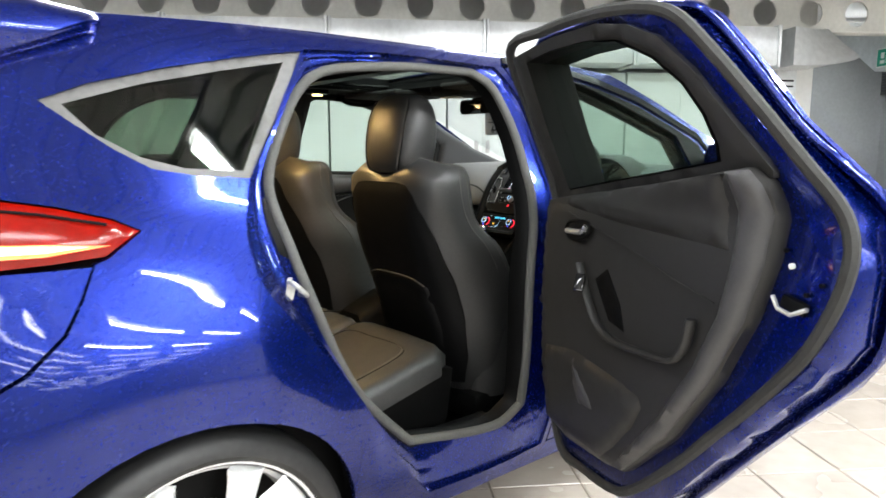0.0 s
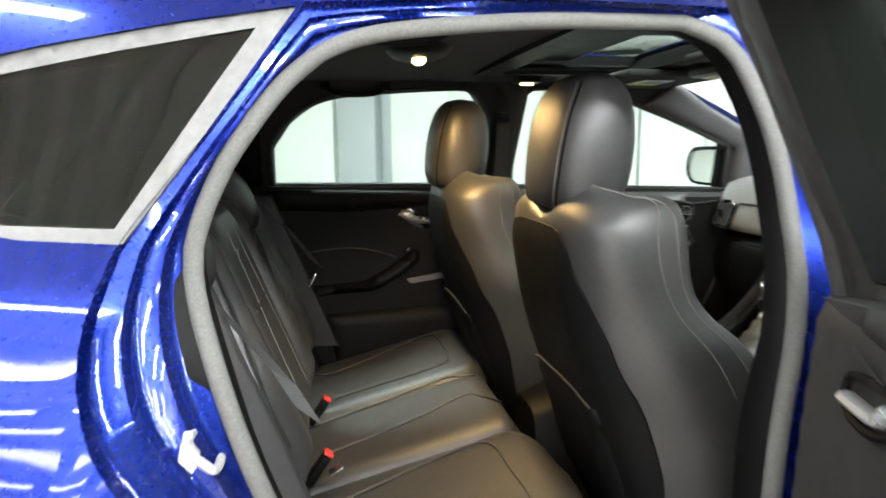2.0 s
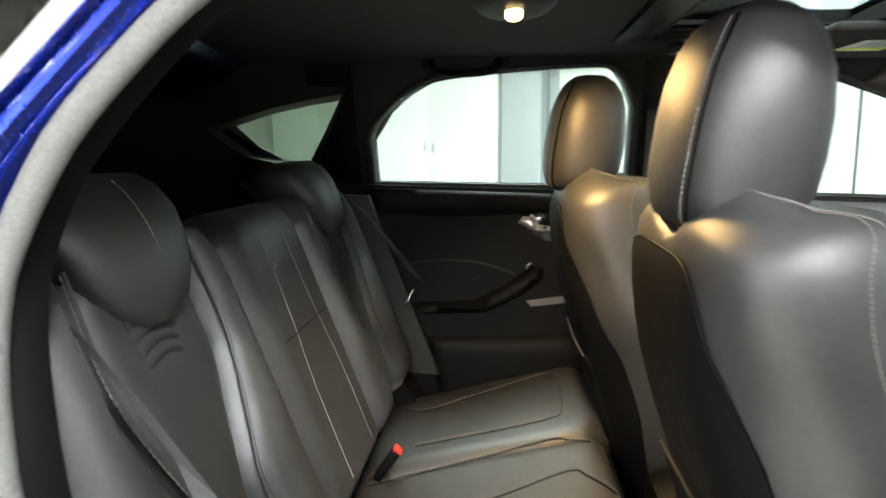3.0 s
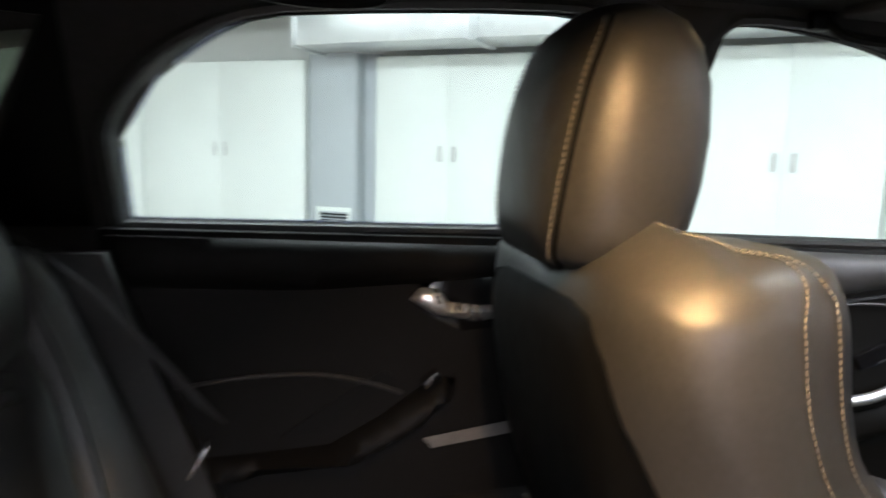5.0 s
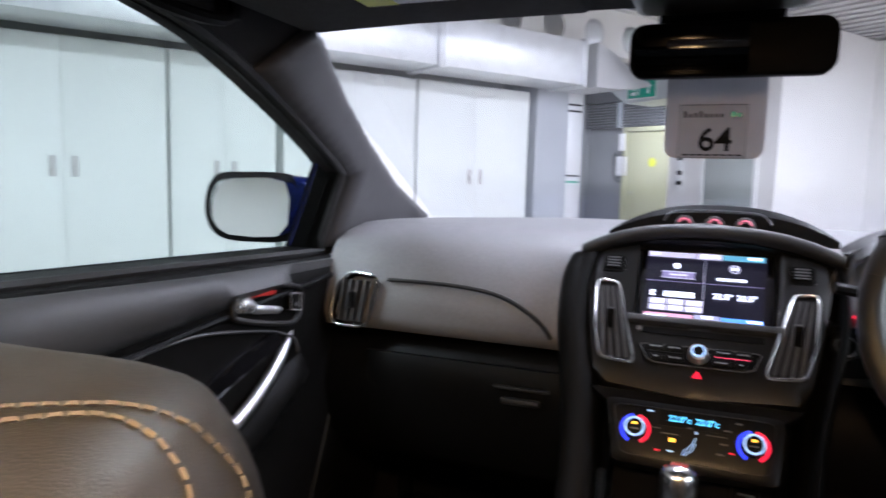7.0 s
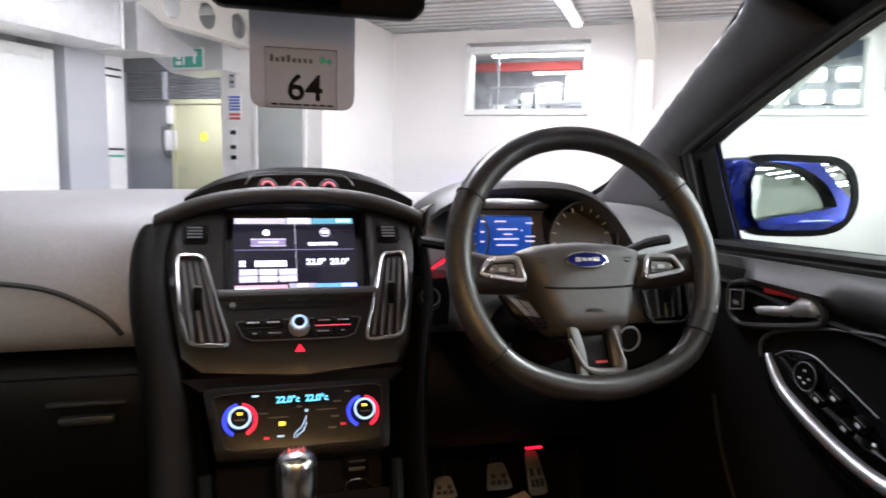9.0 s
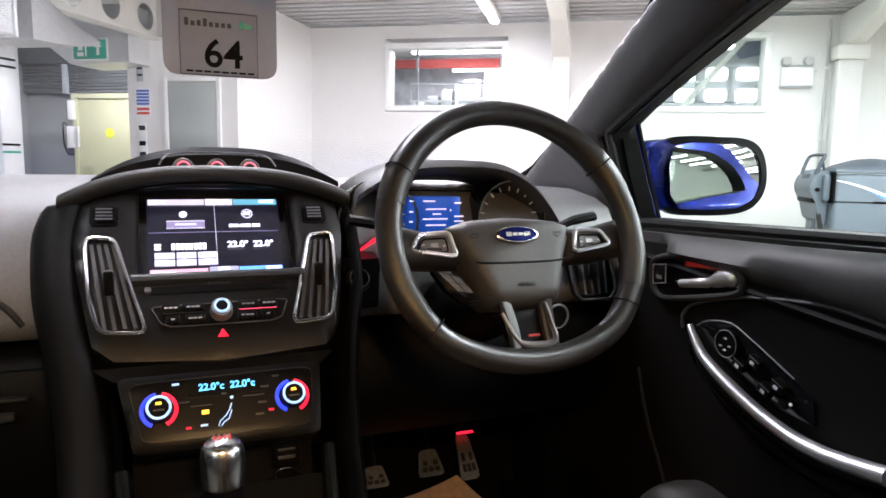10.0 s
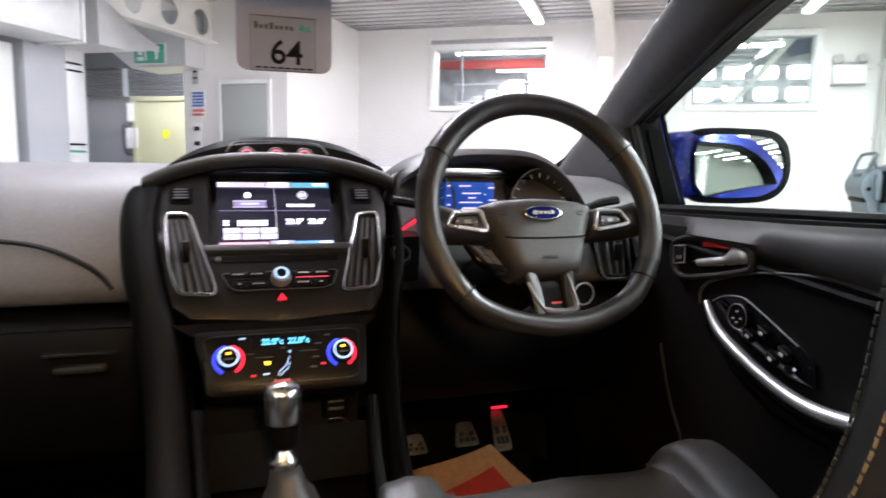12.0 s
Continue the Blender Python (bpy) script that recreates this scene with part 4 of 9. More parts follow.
# body side without doors and glass
TOPZ = pchip([-0.7, -0.55, -0.12, 0.4, 1.0, 1.3, 1.55], [1.36, 1.41, 1.452, 1.468, 1.468, 1.458, 1.438])
outline_side = rows("2.14,0.30 2.12,0.24 0.42,0.24") + ARCH + rows("-0.475,0.26 -0.62,0.25 -0.84,0.33 -0.90,0.60 -0.88,0.768 -0.50,0.774 -0.388,0.790 -0.344,0.814 -0.282,0.872 -0.251,0.927 -0.226,0.985 -0.203,0.993 -0.142,1.037 -0.187,1.061 -0.27,1.085 -0.349,1.100 -0.60,1.135 -0.74,1.15 -0.70,1.28 -0.66,1.362")
outline_side += [(x, TOPZ(x)) for x in np.linspace(-0.60, 1.50, 22)] + rows("1.75,1.342 2.05,1.208 2.30,1.100 2.42,1.03 2.14,1.0 2.16,0.6")
for s in (-1, 1):
    holes = [QUARTER, passenger(FRONTCUT, s), passenger(cut, s)]
    part("body_side", sheet(outline_side, holes, side(s), 0.026, 0.018), PAINT, car, "glossy blue painted body side", smooth=50)

# roof with an opening for the glass sunroof
ROOFC = pchip([-0.62, -0.3, 0.1, 0.6, 1.1, 1.35, 1.52], [1.375, 1.450, 1.492, 1.508, 1.500, 1.480, 1.452])


def roof(x, y, lift):
    e = TOPZ(x)
    w = half(x, e)
    t = min(abs(y) / w, 1)
    return (x, y, e + (ROOFC(x) - e) * (1 - t ** 2.6) + lift)


SUN = rows("0.80,-0.37 1.24,-0.36 1.24,0.36 0.80,0.37")
edge = [(x, -half(x, TOPZ(x)) - 0.0) for x in np.linspace(-0.60, 1.50, 22)]
part("roof", sheet(edge + [(x, -y) for x, y in reversed(edge)], [SUN], roof, 0.045, 0.014), PAINT, car, "glossy blue roof with a sunroof", smooth=50)
part("sunroof_glass", sheet(rows("0.805,-0.365 1.235,-0.355 1.235,0.355 0.805,0.365"), [], lambda x, y, l: (x, y, ROOFC(x) - 0.012 + l), 0.08, 0.005), TINT, car, "dark sunroof glass")
part("sunroof_frame", join(*[sheet(o, [], lambda x, y, l: (x, y, 1.452 + l), 0.06, 0.022) for o in (rows("0.76,-0.40 0.83,-0.40 0.83,0.40 0.76,0.40"), rows("1.20,-0.40 1.27,-0.40 1.27,0.40 1.20,0.40"), rows("0.83,-0.40 1.20,-0.40 1.20,-0.35 0.83,-0.35"), rows("0.83,0.35 1.20,0.35 1.20,0.40 0.83,0.40"))]), DARK, car)

# roof spoiler
spoil = []
for i in range(17):
    y = 0.672 * math.sin(math.pi * (i / 16 - 0.5))
    f = 1 - abs(y) / 0.672
    r = min(1, f * 14) ** 0.5
    lead = -0.175 + 0.035 * r + 0.03 * f
    trail = -0.62 - 0.14 * min(1, f * 3)
    top = 1.425 + 0.022 * r + 0.04 * min(1, f * 3)
    low = 1.398 + 0.05 * min(1, f * 3) + 0.014 * (1 - r)
    spoil.append([(lead, y, (top + low) / 2 + 0.004), (lead - 0.012, y, top - 0.006), (lead - 0.12, y, top + 0.006), (trail + 0.05, y, top - 0.012), (trail, y, top - 0.03), (trail + 0.03, y, top - 0.06), (lead - 0.25, y, low - 0.095), (lead - 0.10, y, low - 0.035), (lead - 0.012, y, low)])
part("roof_spoiler", loft(spoil), PAINT, car, "blue roof spoiler", smooth=50)

# tail lamps, tailgate corner, rear glass and bumper
for s in (-1, 1):
    lens_outline = rows("-0.146,1.037 -0.189,1.058 -0.27,1.081 -0.349,1.096 -0.60,1.131 -0.735,1.146 -0.76,1.02 -0.60,0.985 -0.363,0.986 -0.283,0.990 -0.207,0.997")
    lamp = part("tail_lamp", sheet(lens_outline, [], side(s, 0.004), 0.02, 0.02, puff=0.012, puff_r=0.03), LENSRED, car, "red and amber tail lamp", smooth=50)
    part("light_bar", sheet(rows("-0.20,1.016 -0.30,1.024 -0.45,1.032 -0.62,1.038 -0.62,1.010 -0.45,1.004 -0.30,1.004"), [], side(s, -0.0095), 0.02, 0.006), mat("lit_tail_bar", (0.8, 0.2, 0.08), 0.3, emit=(1.0, 0.10, 0.008), power=1.9), lamp, "glowing orange light bar")
    part("light_core", sheet(rows("-0.235,1.0165 -0.30,1.0215 -0.45,1.029 -0.62,1.034 -0.62,1.017 -0.45,1.012 -0.30,1.0105"), [], side(s, -0.0135), 0.02, 0.005), mat("lit_tail_core", (0.9, 0.6, 0.3), 0.3, emit=(1.0, 0.66, 0.26), power=3.2), lamp, "glowing yellow-white core")
    part("lens_line", tube([side(s, -0.009)(x, z, 0) for x, z in rows("-0.20,1.052 -0.30,1.074 -0.42,1.092 -0.60,1.116 -0.72,1.131")], 0.003, 6), LINER, lamp, "dark line in the lens")
    part("tailgate_corner", sheet(rows("-0.232,0.980 -0.257,0.925 -0.288,0.874 -0.349,0.818 -0.392,0.795 -0.50,0.780 -0.86,0.775 -0.80,1.00 -0.60,0.975 -0.363,0.978"), [], side(s, 0.002), 0.025, 0.02), PAINT, car, "blue tailgate corner", smooth=50)
bump = []
for i in range(13):
    y = -0.70 + 1.40 * i / 12
    b = -0.90 - 0.10 * (1 - (y / 0.70) ** 2)
    bump.append([(b + 0.02, y, 0.26), (b - 0.02, y, 0.40), (b - 0.03, y, 0.60), (b + 0.0, y, 0.77), (b + 0.10, y, 0.78), (b + 0.10, y, 0.26)])
part("rear_bumper", loft(bump), PAINT, car, "blue rear bumper", smooth=50)
gate_sheet = []
for i in range(13):
    y = -0.72 + 1.44 * i / 12
    c = 0.05 * (1 - (y / 0.72) ** 2)
    gate_sheet.append([(-0.86 - c, y, 0.78), (-0.87 - c, y, 0.95), (-0.80 - c, y * 0.97, 1.10), (-0.76 - c, y * 0.97, 1.10), (-0.83 - c, y, 0.95), (-0.82 - c, y, 0.78)])
part("tailgate", loft(gate_sheet), PAINT, car, "blue tailgate", smooth=50)
part("rear_window", sheet(rows("-0.60,1.10 0.60,1.10 0.50,1.39 -0.50,1.39"), [], lambda a, b, l: (-0.80 + (b - 1.10) * 0.55 - 0.05 * (1 - (a / 0.6) ** 2) + l * 0.0, a, b + 0.0), 0.08, 0.0, both=False), PRIVACY, car, "dark rear window")

# quarter window: weathered grey frame and dark glass
for s in (-1, 1):
    qf = part("quarter_window_frame", sheet(QUARTER, [QGLASS], side(s, 0.006), 0.02, 0.014, puff=0.007, puff_r=0.012), GREYFRAME, car, "weathered grey quarter window surround", smooth=60)
    part("quarter_glass", sheet(QGLASS, [], side(s, 0.008), 0.03, 0.004), PRIVACY, qf, "dark tinted quarter glass")

# jamb of the open rear door, seal
def depth(x, z):
    """How deep the seal lies under the outer skin."""
    return 0.046 + 0.038 * min(max((1.22 - z) / 0.15, 0), 1) * min(max((0.80 - x) / 0.2, 0), 1)


for s in (-1,):
    prof = ((0.0, 0.0), (0.02, 0.018), (0.06, 0.025), (0.30, 0.030), (0.36, 0.046), (0.44, 0.051), (0.62, 0.050), (0.68, 0.064), (0.76, 0.069), (1.0, 0.074))
    rings = []
    for f, d in prof:
        ring = []
        for c, q in zip(cut, seal_line):
            ridged = min(max((0.56 - q[0]) / 0.12, 0), 1)
            dd = d * ridged + (0.074 * min(1, f / 0.06) ** 0.5 * (0.30 + 0.70 * f)) * (1 - ridged)
            x, z = c[0] + (q[0] - c[0]) * f, c[1] + (q[1] - c[1]) * f
            ring.append((x, s * (half(x, z) - dd * depth(*q) / 0.074), z))
        rings.append(ring)
    jamb = part("door_jamb", loft(rings, True, False), PAINT, car, "blue painted door jamb", smooth=50)
    part("seal_lip", loft([[(c[0] + (q[0] - c[0]) * f, s * (half(*q) - depth(*q) - d), c[1] + (q[1] - c[1]) * f) for c, q in zip(cut, seal_line)] for f, d in ((0.97, 0.001), (1.04, 0.006), (1.07, 0.05))], True, False), DARK, jamb, "black trim lip inside the seal", smooth=60)
    part("door_seal", tube([(q[0], s * (half(*q) - depth(*q) + 0.004), q[1]) for q in seal_line], 0.0125, 10, True), SEAL, jamb, "grey rubber door seal")
    # striker on the rear edge, hinges and check strap on the front edge
    part("striker", join(prism([(0.002, 0.026), (0.012, 0.026), (0.011, 0.011), (0.018, 0.0), (0.012, -0.022), (0.006, -0.029), (-0.004, -0.026), (-0.008, -0.012), (-0.002, 0.003)], 0.006, Matrix.Translation((0.142, s * 0.815, 0.888)) @ pose(0, 0, 0, 90, 0, 0), 0.002), tube(spline([(0.150, s * 0.80, 0.905), (0.148, s * 0.835, 0.903), (0.163, s * 0.84, 0.888), (0.178, s * 0.835, 0.874), (0.180, s * 0.80, 0.872)], 5), 0.0055, 8), cyl(0.011, 0.011, 0.012, pose(0.147, s * 0.802, 0.865, 90), 12)), STEEL, jamb, "zinc steel striker plate")
part("sill_tread", box(0.50, 0.86, -0.715, -0.66, 0.374, 0.386, 0.005), DARK, car, "black sill tread")
for z in (0.55, 0.95):
    part("hinge", join(box(0.925, 0.965, -0.835, -0.80, z - 0.03, z + 0.03, 0.004), cyl(0.012, 0.012, 0.08, pose(0.958, -0.848, z), 12)), PAINT, car, "blue door hinge")

# black cover on the door pillars between the side windows
for s in (-1, 1):
    part("pillar_cover", sheet(passenger(rows("0.994,1.085 1.006,1.085 1.000,1.34 0.985,1.34"), s), [], side(s, -0.004), 0.03, 0.004), DARK, car, "black door pillar cover")

# floor pan, sills and wheel houses
part("floor_pan", join(box(-0.85, 2.35, -0.70, 0.70, 0.20, 0.24, 0.01), box(-0.80, 0.10, -0.70, 0.70, 0.24, 0.40, 0.02)), CARPET, car, "black carpeted floor")
for s in (-1, 1):
    part("inner_sill", box(0.10, 2.2, min(s * 0.72, s * 0.64), max(s * 0.72, s * 0.64), 0.245, 0.37, 0.02), DARK, car, "black inner sill")
    for cx in (-0.085, 2.62):
        lin = []
        for k in range(15):
            a = radians(-8 + 196 * k / 14)
            c, n = math.cos(a), math.sin(a)
            lin.append([(cx + 0.395 * c, s * 0.84, 0.315 + 0.39 * n), (cx + 0.385 * c, s * 0.60, 0.315 + 0.38 * n), (cx + 0.41 * c, s * 0.60, 0.315 + 0.41 * n), (cx + 0.42 * c, s * 0.80, 0.315 + 0.42 * n)])
        part("arch_liner", loft(lin), LINER, car, "black wheel arch liner")
        part("arch_wall", cyl(0.40, 0.40, 0.02, pose(cx, s * 0.59, 0.34, 90), 32), LINER, car)


def wheel(cx, s):
    """A tyre on a ten-spoke alloy rim."""
    m = pose(cx, s * 0.772, 0.315, 90 * s, 0, 0) @ Matrix.Diagonal((1, 1, 1, 1))
    prof = [(0.252, -0.10), (0.276, -0.112), (0.304, -0.108), (0.322, -0.090), (0.327, -0.05), (0.327, 0.05), (0.322, 0.090), (0.304, 0.108), (0.276, 0.112), (0.260, 0.102), (0.252, 0.09)]
    n = 64
    ty = part("tyre", loft([[(r * math.cos(2 * math.pi * k / n), r * math.sin(2 * math.pi * k / n), -z) for r, z in prof] for k in range(n)], True, False, True), TYRE, None, "black low-profile tyre", m=m)
    rp = [(0.259, 0.102), (0.267, 0.106), (0.262, 0.090), (0.239, 0.07), (0.229, 0.0), (0.234, -0.09), (0.244, -0.09), (0.246, 0.0), (0.250, 0.08)]
    rim = part("rim", loft([[(r * math.cos(2 * math.pi * k / n), r * math.sin(2 * math.pi * k / n), -z) for r, z in rp] for k in range(n)], True, False, True), ALLOY, None, "silver alloy rim", m=m)
    return m, ty, rim


for cx in (-0.075, 2.62):
    for s in (-1, 1):
        m, ty, rim = wheel(cx, s)
        ty.parent = car
        rim.parent = car
        for k in range(5):
            for d in (-0.17, 0.17):
                a = 2 * math.pi * k / 5 + 0.32
                pts = [(0.045 * math.cos(a), 0.045 * math.sin(a), -0.062), (0.12 * math.cos(a + d * 0.35), 0.12 * math.sin(a + d * 0.35), -0.074), (0.246 * math.cos(a + d * 1.5), 0.246 * math.sin(a + d * 1.5), -0.090)]
                sp = part("spoke", tube(spline(pts, 4), [0.032, 0.031, 0.029, 0.028, 0.028, 0.029, 0.032, 0.035, 0.040], 8, flat=0.5), ALLOY, rim, m=m)
                sp.matrix_parent_inverse = m.inverted()
        hub = part("hub_cap", cyl(0.05, 0.044, 0.03, pose(0, 0, -0.072), 24, 0.004), ALLOY, rim, m=m)
        disc = part("brake_disc", cyl(0.15, 0.15, 0.024, pose(0, 0, -0.01), 32), STEEL, rim, "grey steel brake disc", m=m)
        hub.matrix_parent_inverse = disc.matrix_parent_inverse = m.inverted()

# front doors, closed, with frames, glass and outer handles
for s in (-1, 1):
    fd = part("front_door", sheet(passenger([(0.988, 0.306), (2.054, 0.306), (2.093, 0.50), (2.073, 0.80), (2.053, 0.995), (1.895, 1.215), (1.598, 1.337), (1.378, 1.392), (1.20, 1.422), (1.05, 1.433), (0.968, 1.427), (0.9995, 1.34), (1.0035, 1.20)], s), [shrink(flare(passenger(FRONTWIN, s), 0.024), 0.006)], side(s), 0.035, 0.02), PAINT, car, "blue front door, closed", smooth=50)
    ring_out = rows("1.0035,1.075 1.002,1.20 0.990,1.413 1.05,1.430 1.20,1.419 1.376,1.388 1.594,1.331 1.80,1.248 1.89,1.20 1.96,1.045")
    part("window_frame", sheet(passenger(ring_out, s), [shrink(flare(passenger(FRONTWIN, s), 0.023), 0.002)], side(s, -0.003), 0.03, 0.006), DARK, fd, "black window surround", smooth=60)
    part("window_glass", sheet(shrink(flare(passenger(FRONTWIN, s), 0.024), 0.006), [], side(s, 0.012), 0.06, 0.004), TINT, fd, "green-tinted door glass")
    part("outer_handle", tube(spline([(1.02, s * 0.865, 0.93), (1.05, s * 0.885, 0.932), (1.14, s * 0.89, 0.932), (1.19, s * 0.868, 0.93)], 5), 0.014, 8, flat=0.8), PAINT, fd, "blue outer door handle")
    lower = rows("0.965,1.4385 1.05,1.443 1.20,1.432 1.38,1.402 1.60,1.347 1.90,1.225 2.06,1.01")
    part("rail_cover", sheet(lower + [(x + 0.012, z + 0.022) for x, z in reversed(lower)], [], side(s, -0.004), 0.03, 0.005), DARK, car, "black trim along the roof rail", smooth=60)
# rear left door, closed
rd = part("rear_door", sheet([(x + (0.006 if x < 0.5 else -0.006) * 1, z + (0.006 if z < 0.8 else -0.006)) for x, z in passenger(cut)], [flare(REARWIN, 0.014)], side(1), 0.035, 0.02), PAINT, car, "blue rear door, closed", smooth=50)
part("window_glass", sheet(flare(REARWIN, 0.016), [], side(1, 0.012), 0.06, 0.004), TINT, rd, "green-tinted door glass")
part("window_frame", sheet(passenger(rows("0.075,1.085 0.11,1.15 0.20,1.29 0.30,1.405 0.62,1.424 0.90,1.420 0.965,1.32 0.98,1.085")), [flare(REARWIN, 0.012)], side(1, -0.003), 0.03, 0.006), DARK, rd, "black window surround", smooth=60)

# front end: fenders, bonnet, nose, windscreen
for s in (-1, 1):
    farch = [(2.62 + 0.392 * math.cos(radians(a)), 0.315 + 0.388 * math.sin(radians(a))) for a in range(186, -7, -8)]
    part("front_wing", sheet(rows("2.165,0.26 2.22,0.28") + farch + rows("3.05,0.28 3.25,0.35 3.32,0.55 3.25,0.76 2.90,0.93 2.45,1.04 2.155,0.995 2.175,0.6"), [], side(s), 0.04, 0.018), PAINT, car, "blue front wing", smooth=50)
    lampf = part("head_lamp", sheet(rows("2.86,0.90 3.08,0.82 3.24,0.73 3.20,0.67 3.02,0.74 2.84,0.84"), [], side(s, -0.004), 0.03, 0.03, puff=0.01), GLASS, car, "clear head lamp")
    part("reflector", sheet(rows("2.88,0.885 3.07,0.81 3.21,0.73 3.18,0.69 3.02,0.75 2.87,0.84"), [], side(s, 0.008), 0.03, 0.01), BRIGHT, lampf)
hood = []
for i in range(13):
    t = i / 12
    x = 2.40 + 0.90 * t
    w = half(x, 0.9) - 0.10 - 0.05 * t
    z = 1.075 - 0.13 * t - 0.16 * t ** 3
    hood.append([(x, -w, z - 0.04), (x, -w * 0.7, z), (x, 0, z + 0.025), (x, w * 0.7, z), (x, w, z - 0.04), (x, w, z - 0.065), (x, 0, z - 0.01), (x, -w, z - 0.065)])
part("bonnet", loft(hood), PAINT, car, "blue bonnet", smooth=50)
nose = []
for i in range(13):
    y = -0.68 + 1.36 * i / 12
    b = 3.26 + 0.14 * (1 - (y / 0.68) ** 2)
    nose.append([(b - 0.05, y, 0.24), (b, y, 0.36), (b + 0.02, y, 0.50), (b - 0.02, y, 0.72), (b - 0.06, y, 0.765), (b - 0.2, y, 0.74), (b - 0.2, y, 0.24)])
part("front_bumper", loft(nose), PAINT, car, "blue front bumper", smooth=50)
part("grille", join(*[box(3.395, 3.425, -0.42, 0.42, 0.36 + 0.035 * i, 0.375 + 0.035 * i, 0.004) for i in range(7)]), DARK, car, "black grille")


def screen(a, b, lift):
    """The windscreen: a across, b from 0 at its foot to 1 at its head."""
    w = 0.745 - 0.13 * b
    c = 1 - a * a
    return (2.42 - 0.90 * b + 0.10 * c * (1 - 0.5 * b) - 0.05 * b * b, a * w, 1.10 + 0.345 * b + 0.02 * c * b + lift)


part("windscreen", sheet([(a, 0) for a in np.linspace(-1, 1, 11)] + [(a, 1) for a in np.linspace(1, -1, 11)], [], screen, 0.12, 0.005), GLASS, car, "clear windscreen")
part("cowl", sheet(rows("2.28,-0.66 2.55,-0.62 2.55,0.62 2.28,0.66"), [], lambda x, y, l: (x, y, 1.075 - 0.05 * (x - 2.28) + l), 0.1, 0.02), DARK, car, "black windscreen cowl")

# outer mirrors: blue shell, black rim, mirror glass
for s, mx, my, mz, go, gi in ((-1, 1.835, 0.924, 1.136, 1.0, 0.52), (1, 1.885, 0.940, 1.130, 0.82, 0.60)):
    hull = [(0.105, 0.076), (0.04, 0.080), (-0.06, 0.080), (-0.125, 0.070), (-0.148, 0.03), (-0.142, -0.04), (-0.10, -0.070), (0.0, -0.074), (0.09, -0.070), (0.135, -0.048), (0.152, -0.005), (0.140, 0.05)]
    rr = []
    for x, g in ((0.0, 0.92), (0.006, 0.94), (0.036, 0.96), (0.075, 0.93), (0.105, 0.76), (0.120, 0.40)):
        rr.append([(mx + x - 0.22 * yy, s * (my + yy * g * (go if yy > 0 else 1)), mz + zz * g) for yy, zz in hull])
    dm = part("door_mirror", loft(rr), PAINT, car, "blue door mirror", smooth=60)
    outer = spline([(mx - 0.002 - 0.22 * yy, s * (my + 0.006 + yy * (go if yy > 0 else gi) * 0.97), mz + zz * 1.03) for yy, zz in hull], 4, True)
    inward = spline([(mx - 0.015 - 0.22 * yy, s * (my + 0.010 + yy * (go * 0.84 if yy > 0 else gi * 0.86)), mz + zz * 0.86) for yy, zz in hull], 4, True)
    deep = [p + Vector((0.006, 0, 0)) for p in inward]
    part("mirror_rim", loft([[p + Vector((0.002, 0, 0)) for p in outer], outer, [p + Vector((-0.012, 0, 0)) for p in outer], inward, deep], True, False), DARK, dm, "black mirror rim", smooth=60)
    part("mirror_glass", sheet([(s * (my + 0.010 + yy * (go * 0.85 if yy > 0 else gi * 0.87)), mz + zz * 0.87) for yy, zz in hull], [], lambda a, b, l: (mx - 0.0165 - 0.24 * (abs(a) - my) + 0.06 * (b - mz) + 0.28 * ((abs(a) - my) ** 2 + (b - mz) ** 2) - l, a, b), 0.018, 0.003), MIRROR, dm, "convex mirror glass")
    part("mirror_arm", tube([(mx + 0.06, s * 0.78, 1.075), (mx + 0.055, s * 0.83, 1.078), (mx + 0.05, s * 0.88, 1.09)], [0.035, 0.03, 0.03], 10, flat=0.7), DARK, dm, "black mirror arm")
    part("sail_panel", sheet(rows("1.80,1.05 1.76,1.205 1.98,1.12 2.0,1.05"), [], side(s, 0.02), 0.04, 0.03), DARK, car, "black mirror sail panel")

# ---- the open rear door, in its own frame: a from the hinge to the latch, n towards the cabin, z up ----
HINGE, DIR, NRM = Vector((0.92, -0.85, 0)), Vector((-0.358, -0.934, 0)), Vector((-0.934, 0.358, 0))


def on_door(n0):
    def f(a, z, lift):
        n = n0 + lift + 0.5 * max(0, z - 1.08) + (-0.02 * ((z - 0.72) / 0.36) ** 2 if z < 1.08 else -0.02)
        return HINGE + DIR * a + NRM * n + Vector((0, 0, z))
    return f


DOUT = rows("0.03,0.32 0.05,1.07 0.045,1.25 0.08,1.435 0.30,1.458 0.50,1.458 0.66,1.438 0.715,1.412 0.765,1.340 0.825,1.232 0.880,1.170 0.950,1.090 0.968,1.00 0.966,0.885 0.915,0.805 0.81,0.694 0.70,0.575 0.585,0.45 0.455,0.32 0.20,0.30")
DGLASS = rows("0.118,1.078 0.135,1.235 0.168,1.393 0.30,1.401 0.45,1.400 0.545,1.389 0.635,1.347 0.690,1.297 0.716,1.243 0.722,1.190 0.714,1.162 0.40,1.118")
DTRIM = rows("0.048,1.050 0.161,1.068 0.509,1.113 0.704,1.142 0.795,1.155 0.818,1.130 0.826,1.075 0.820,0.999 0.790,0.890 0.722,0.757 0.604,0.600 0.443,0.452 0.361,0.436 0.196,0.423 0.083,0.442 0.05,0.60")
DFRAME = rows("0.030,1.045 0.060,1.25 0.105,1.408 0.313,1.425 0.50,1.424 0.590,1.408 0.660,1.378 0.716,1.320 0.775,1.224 0.825,1.15 0.820,1.138 0.704,1.132 0.30,1.072")
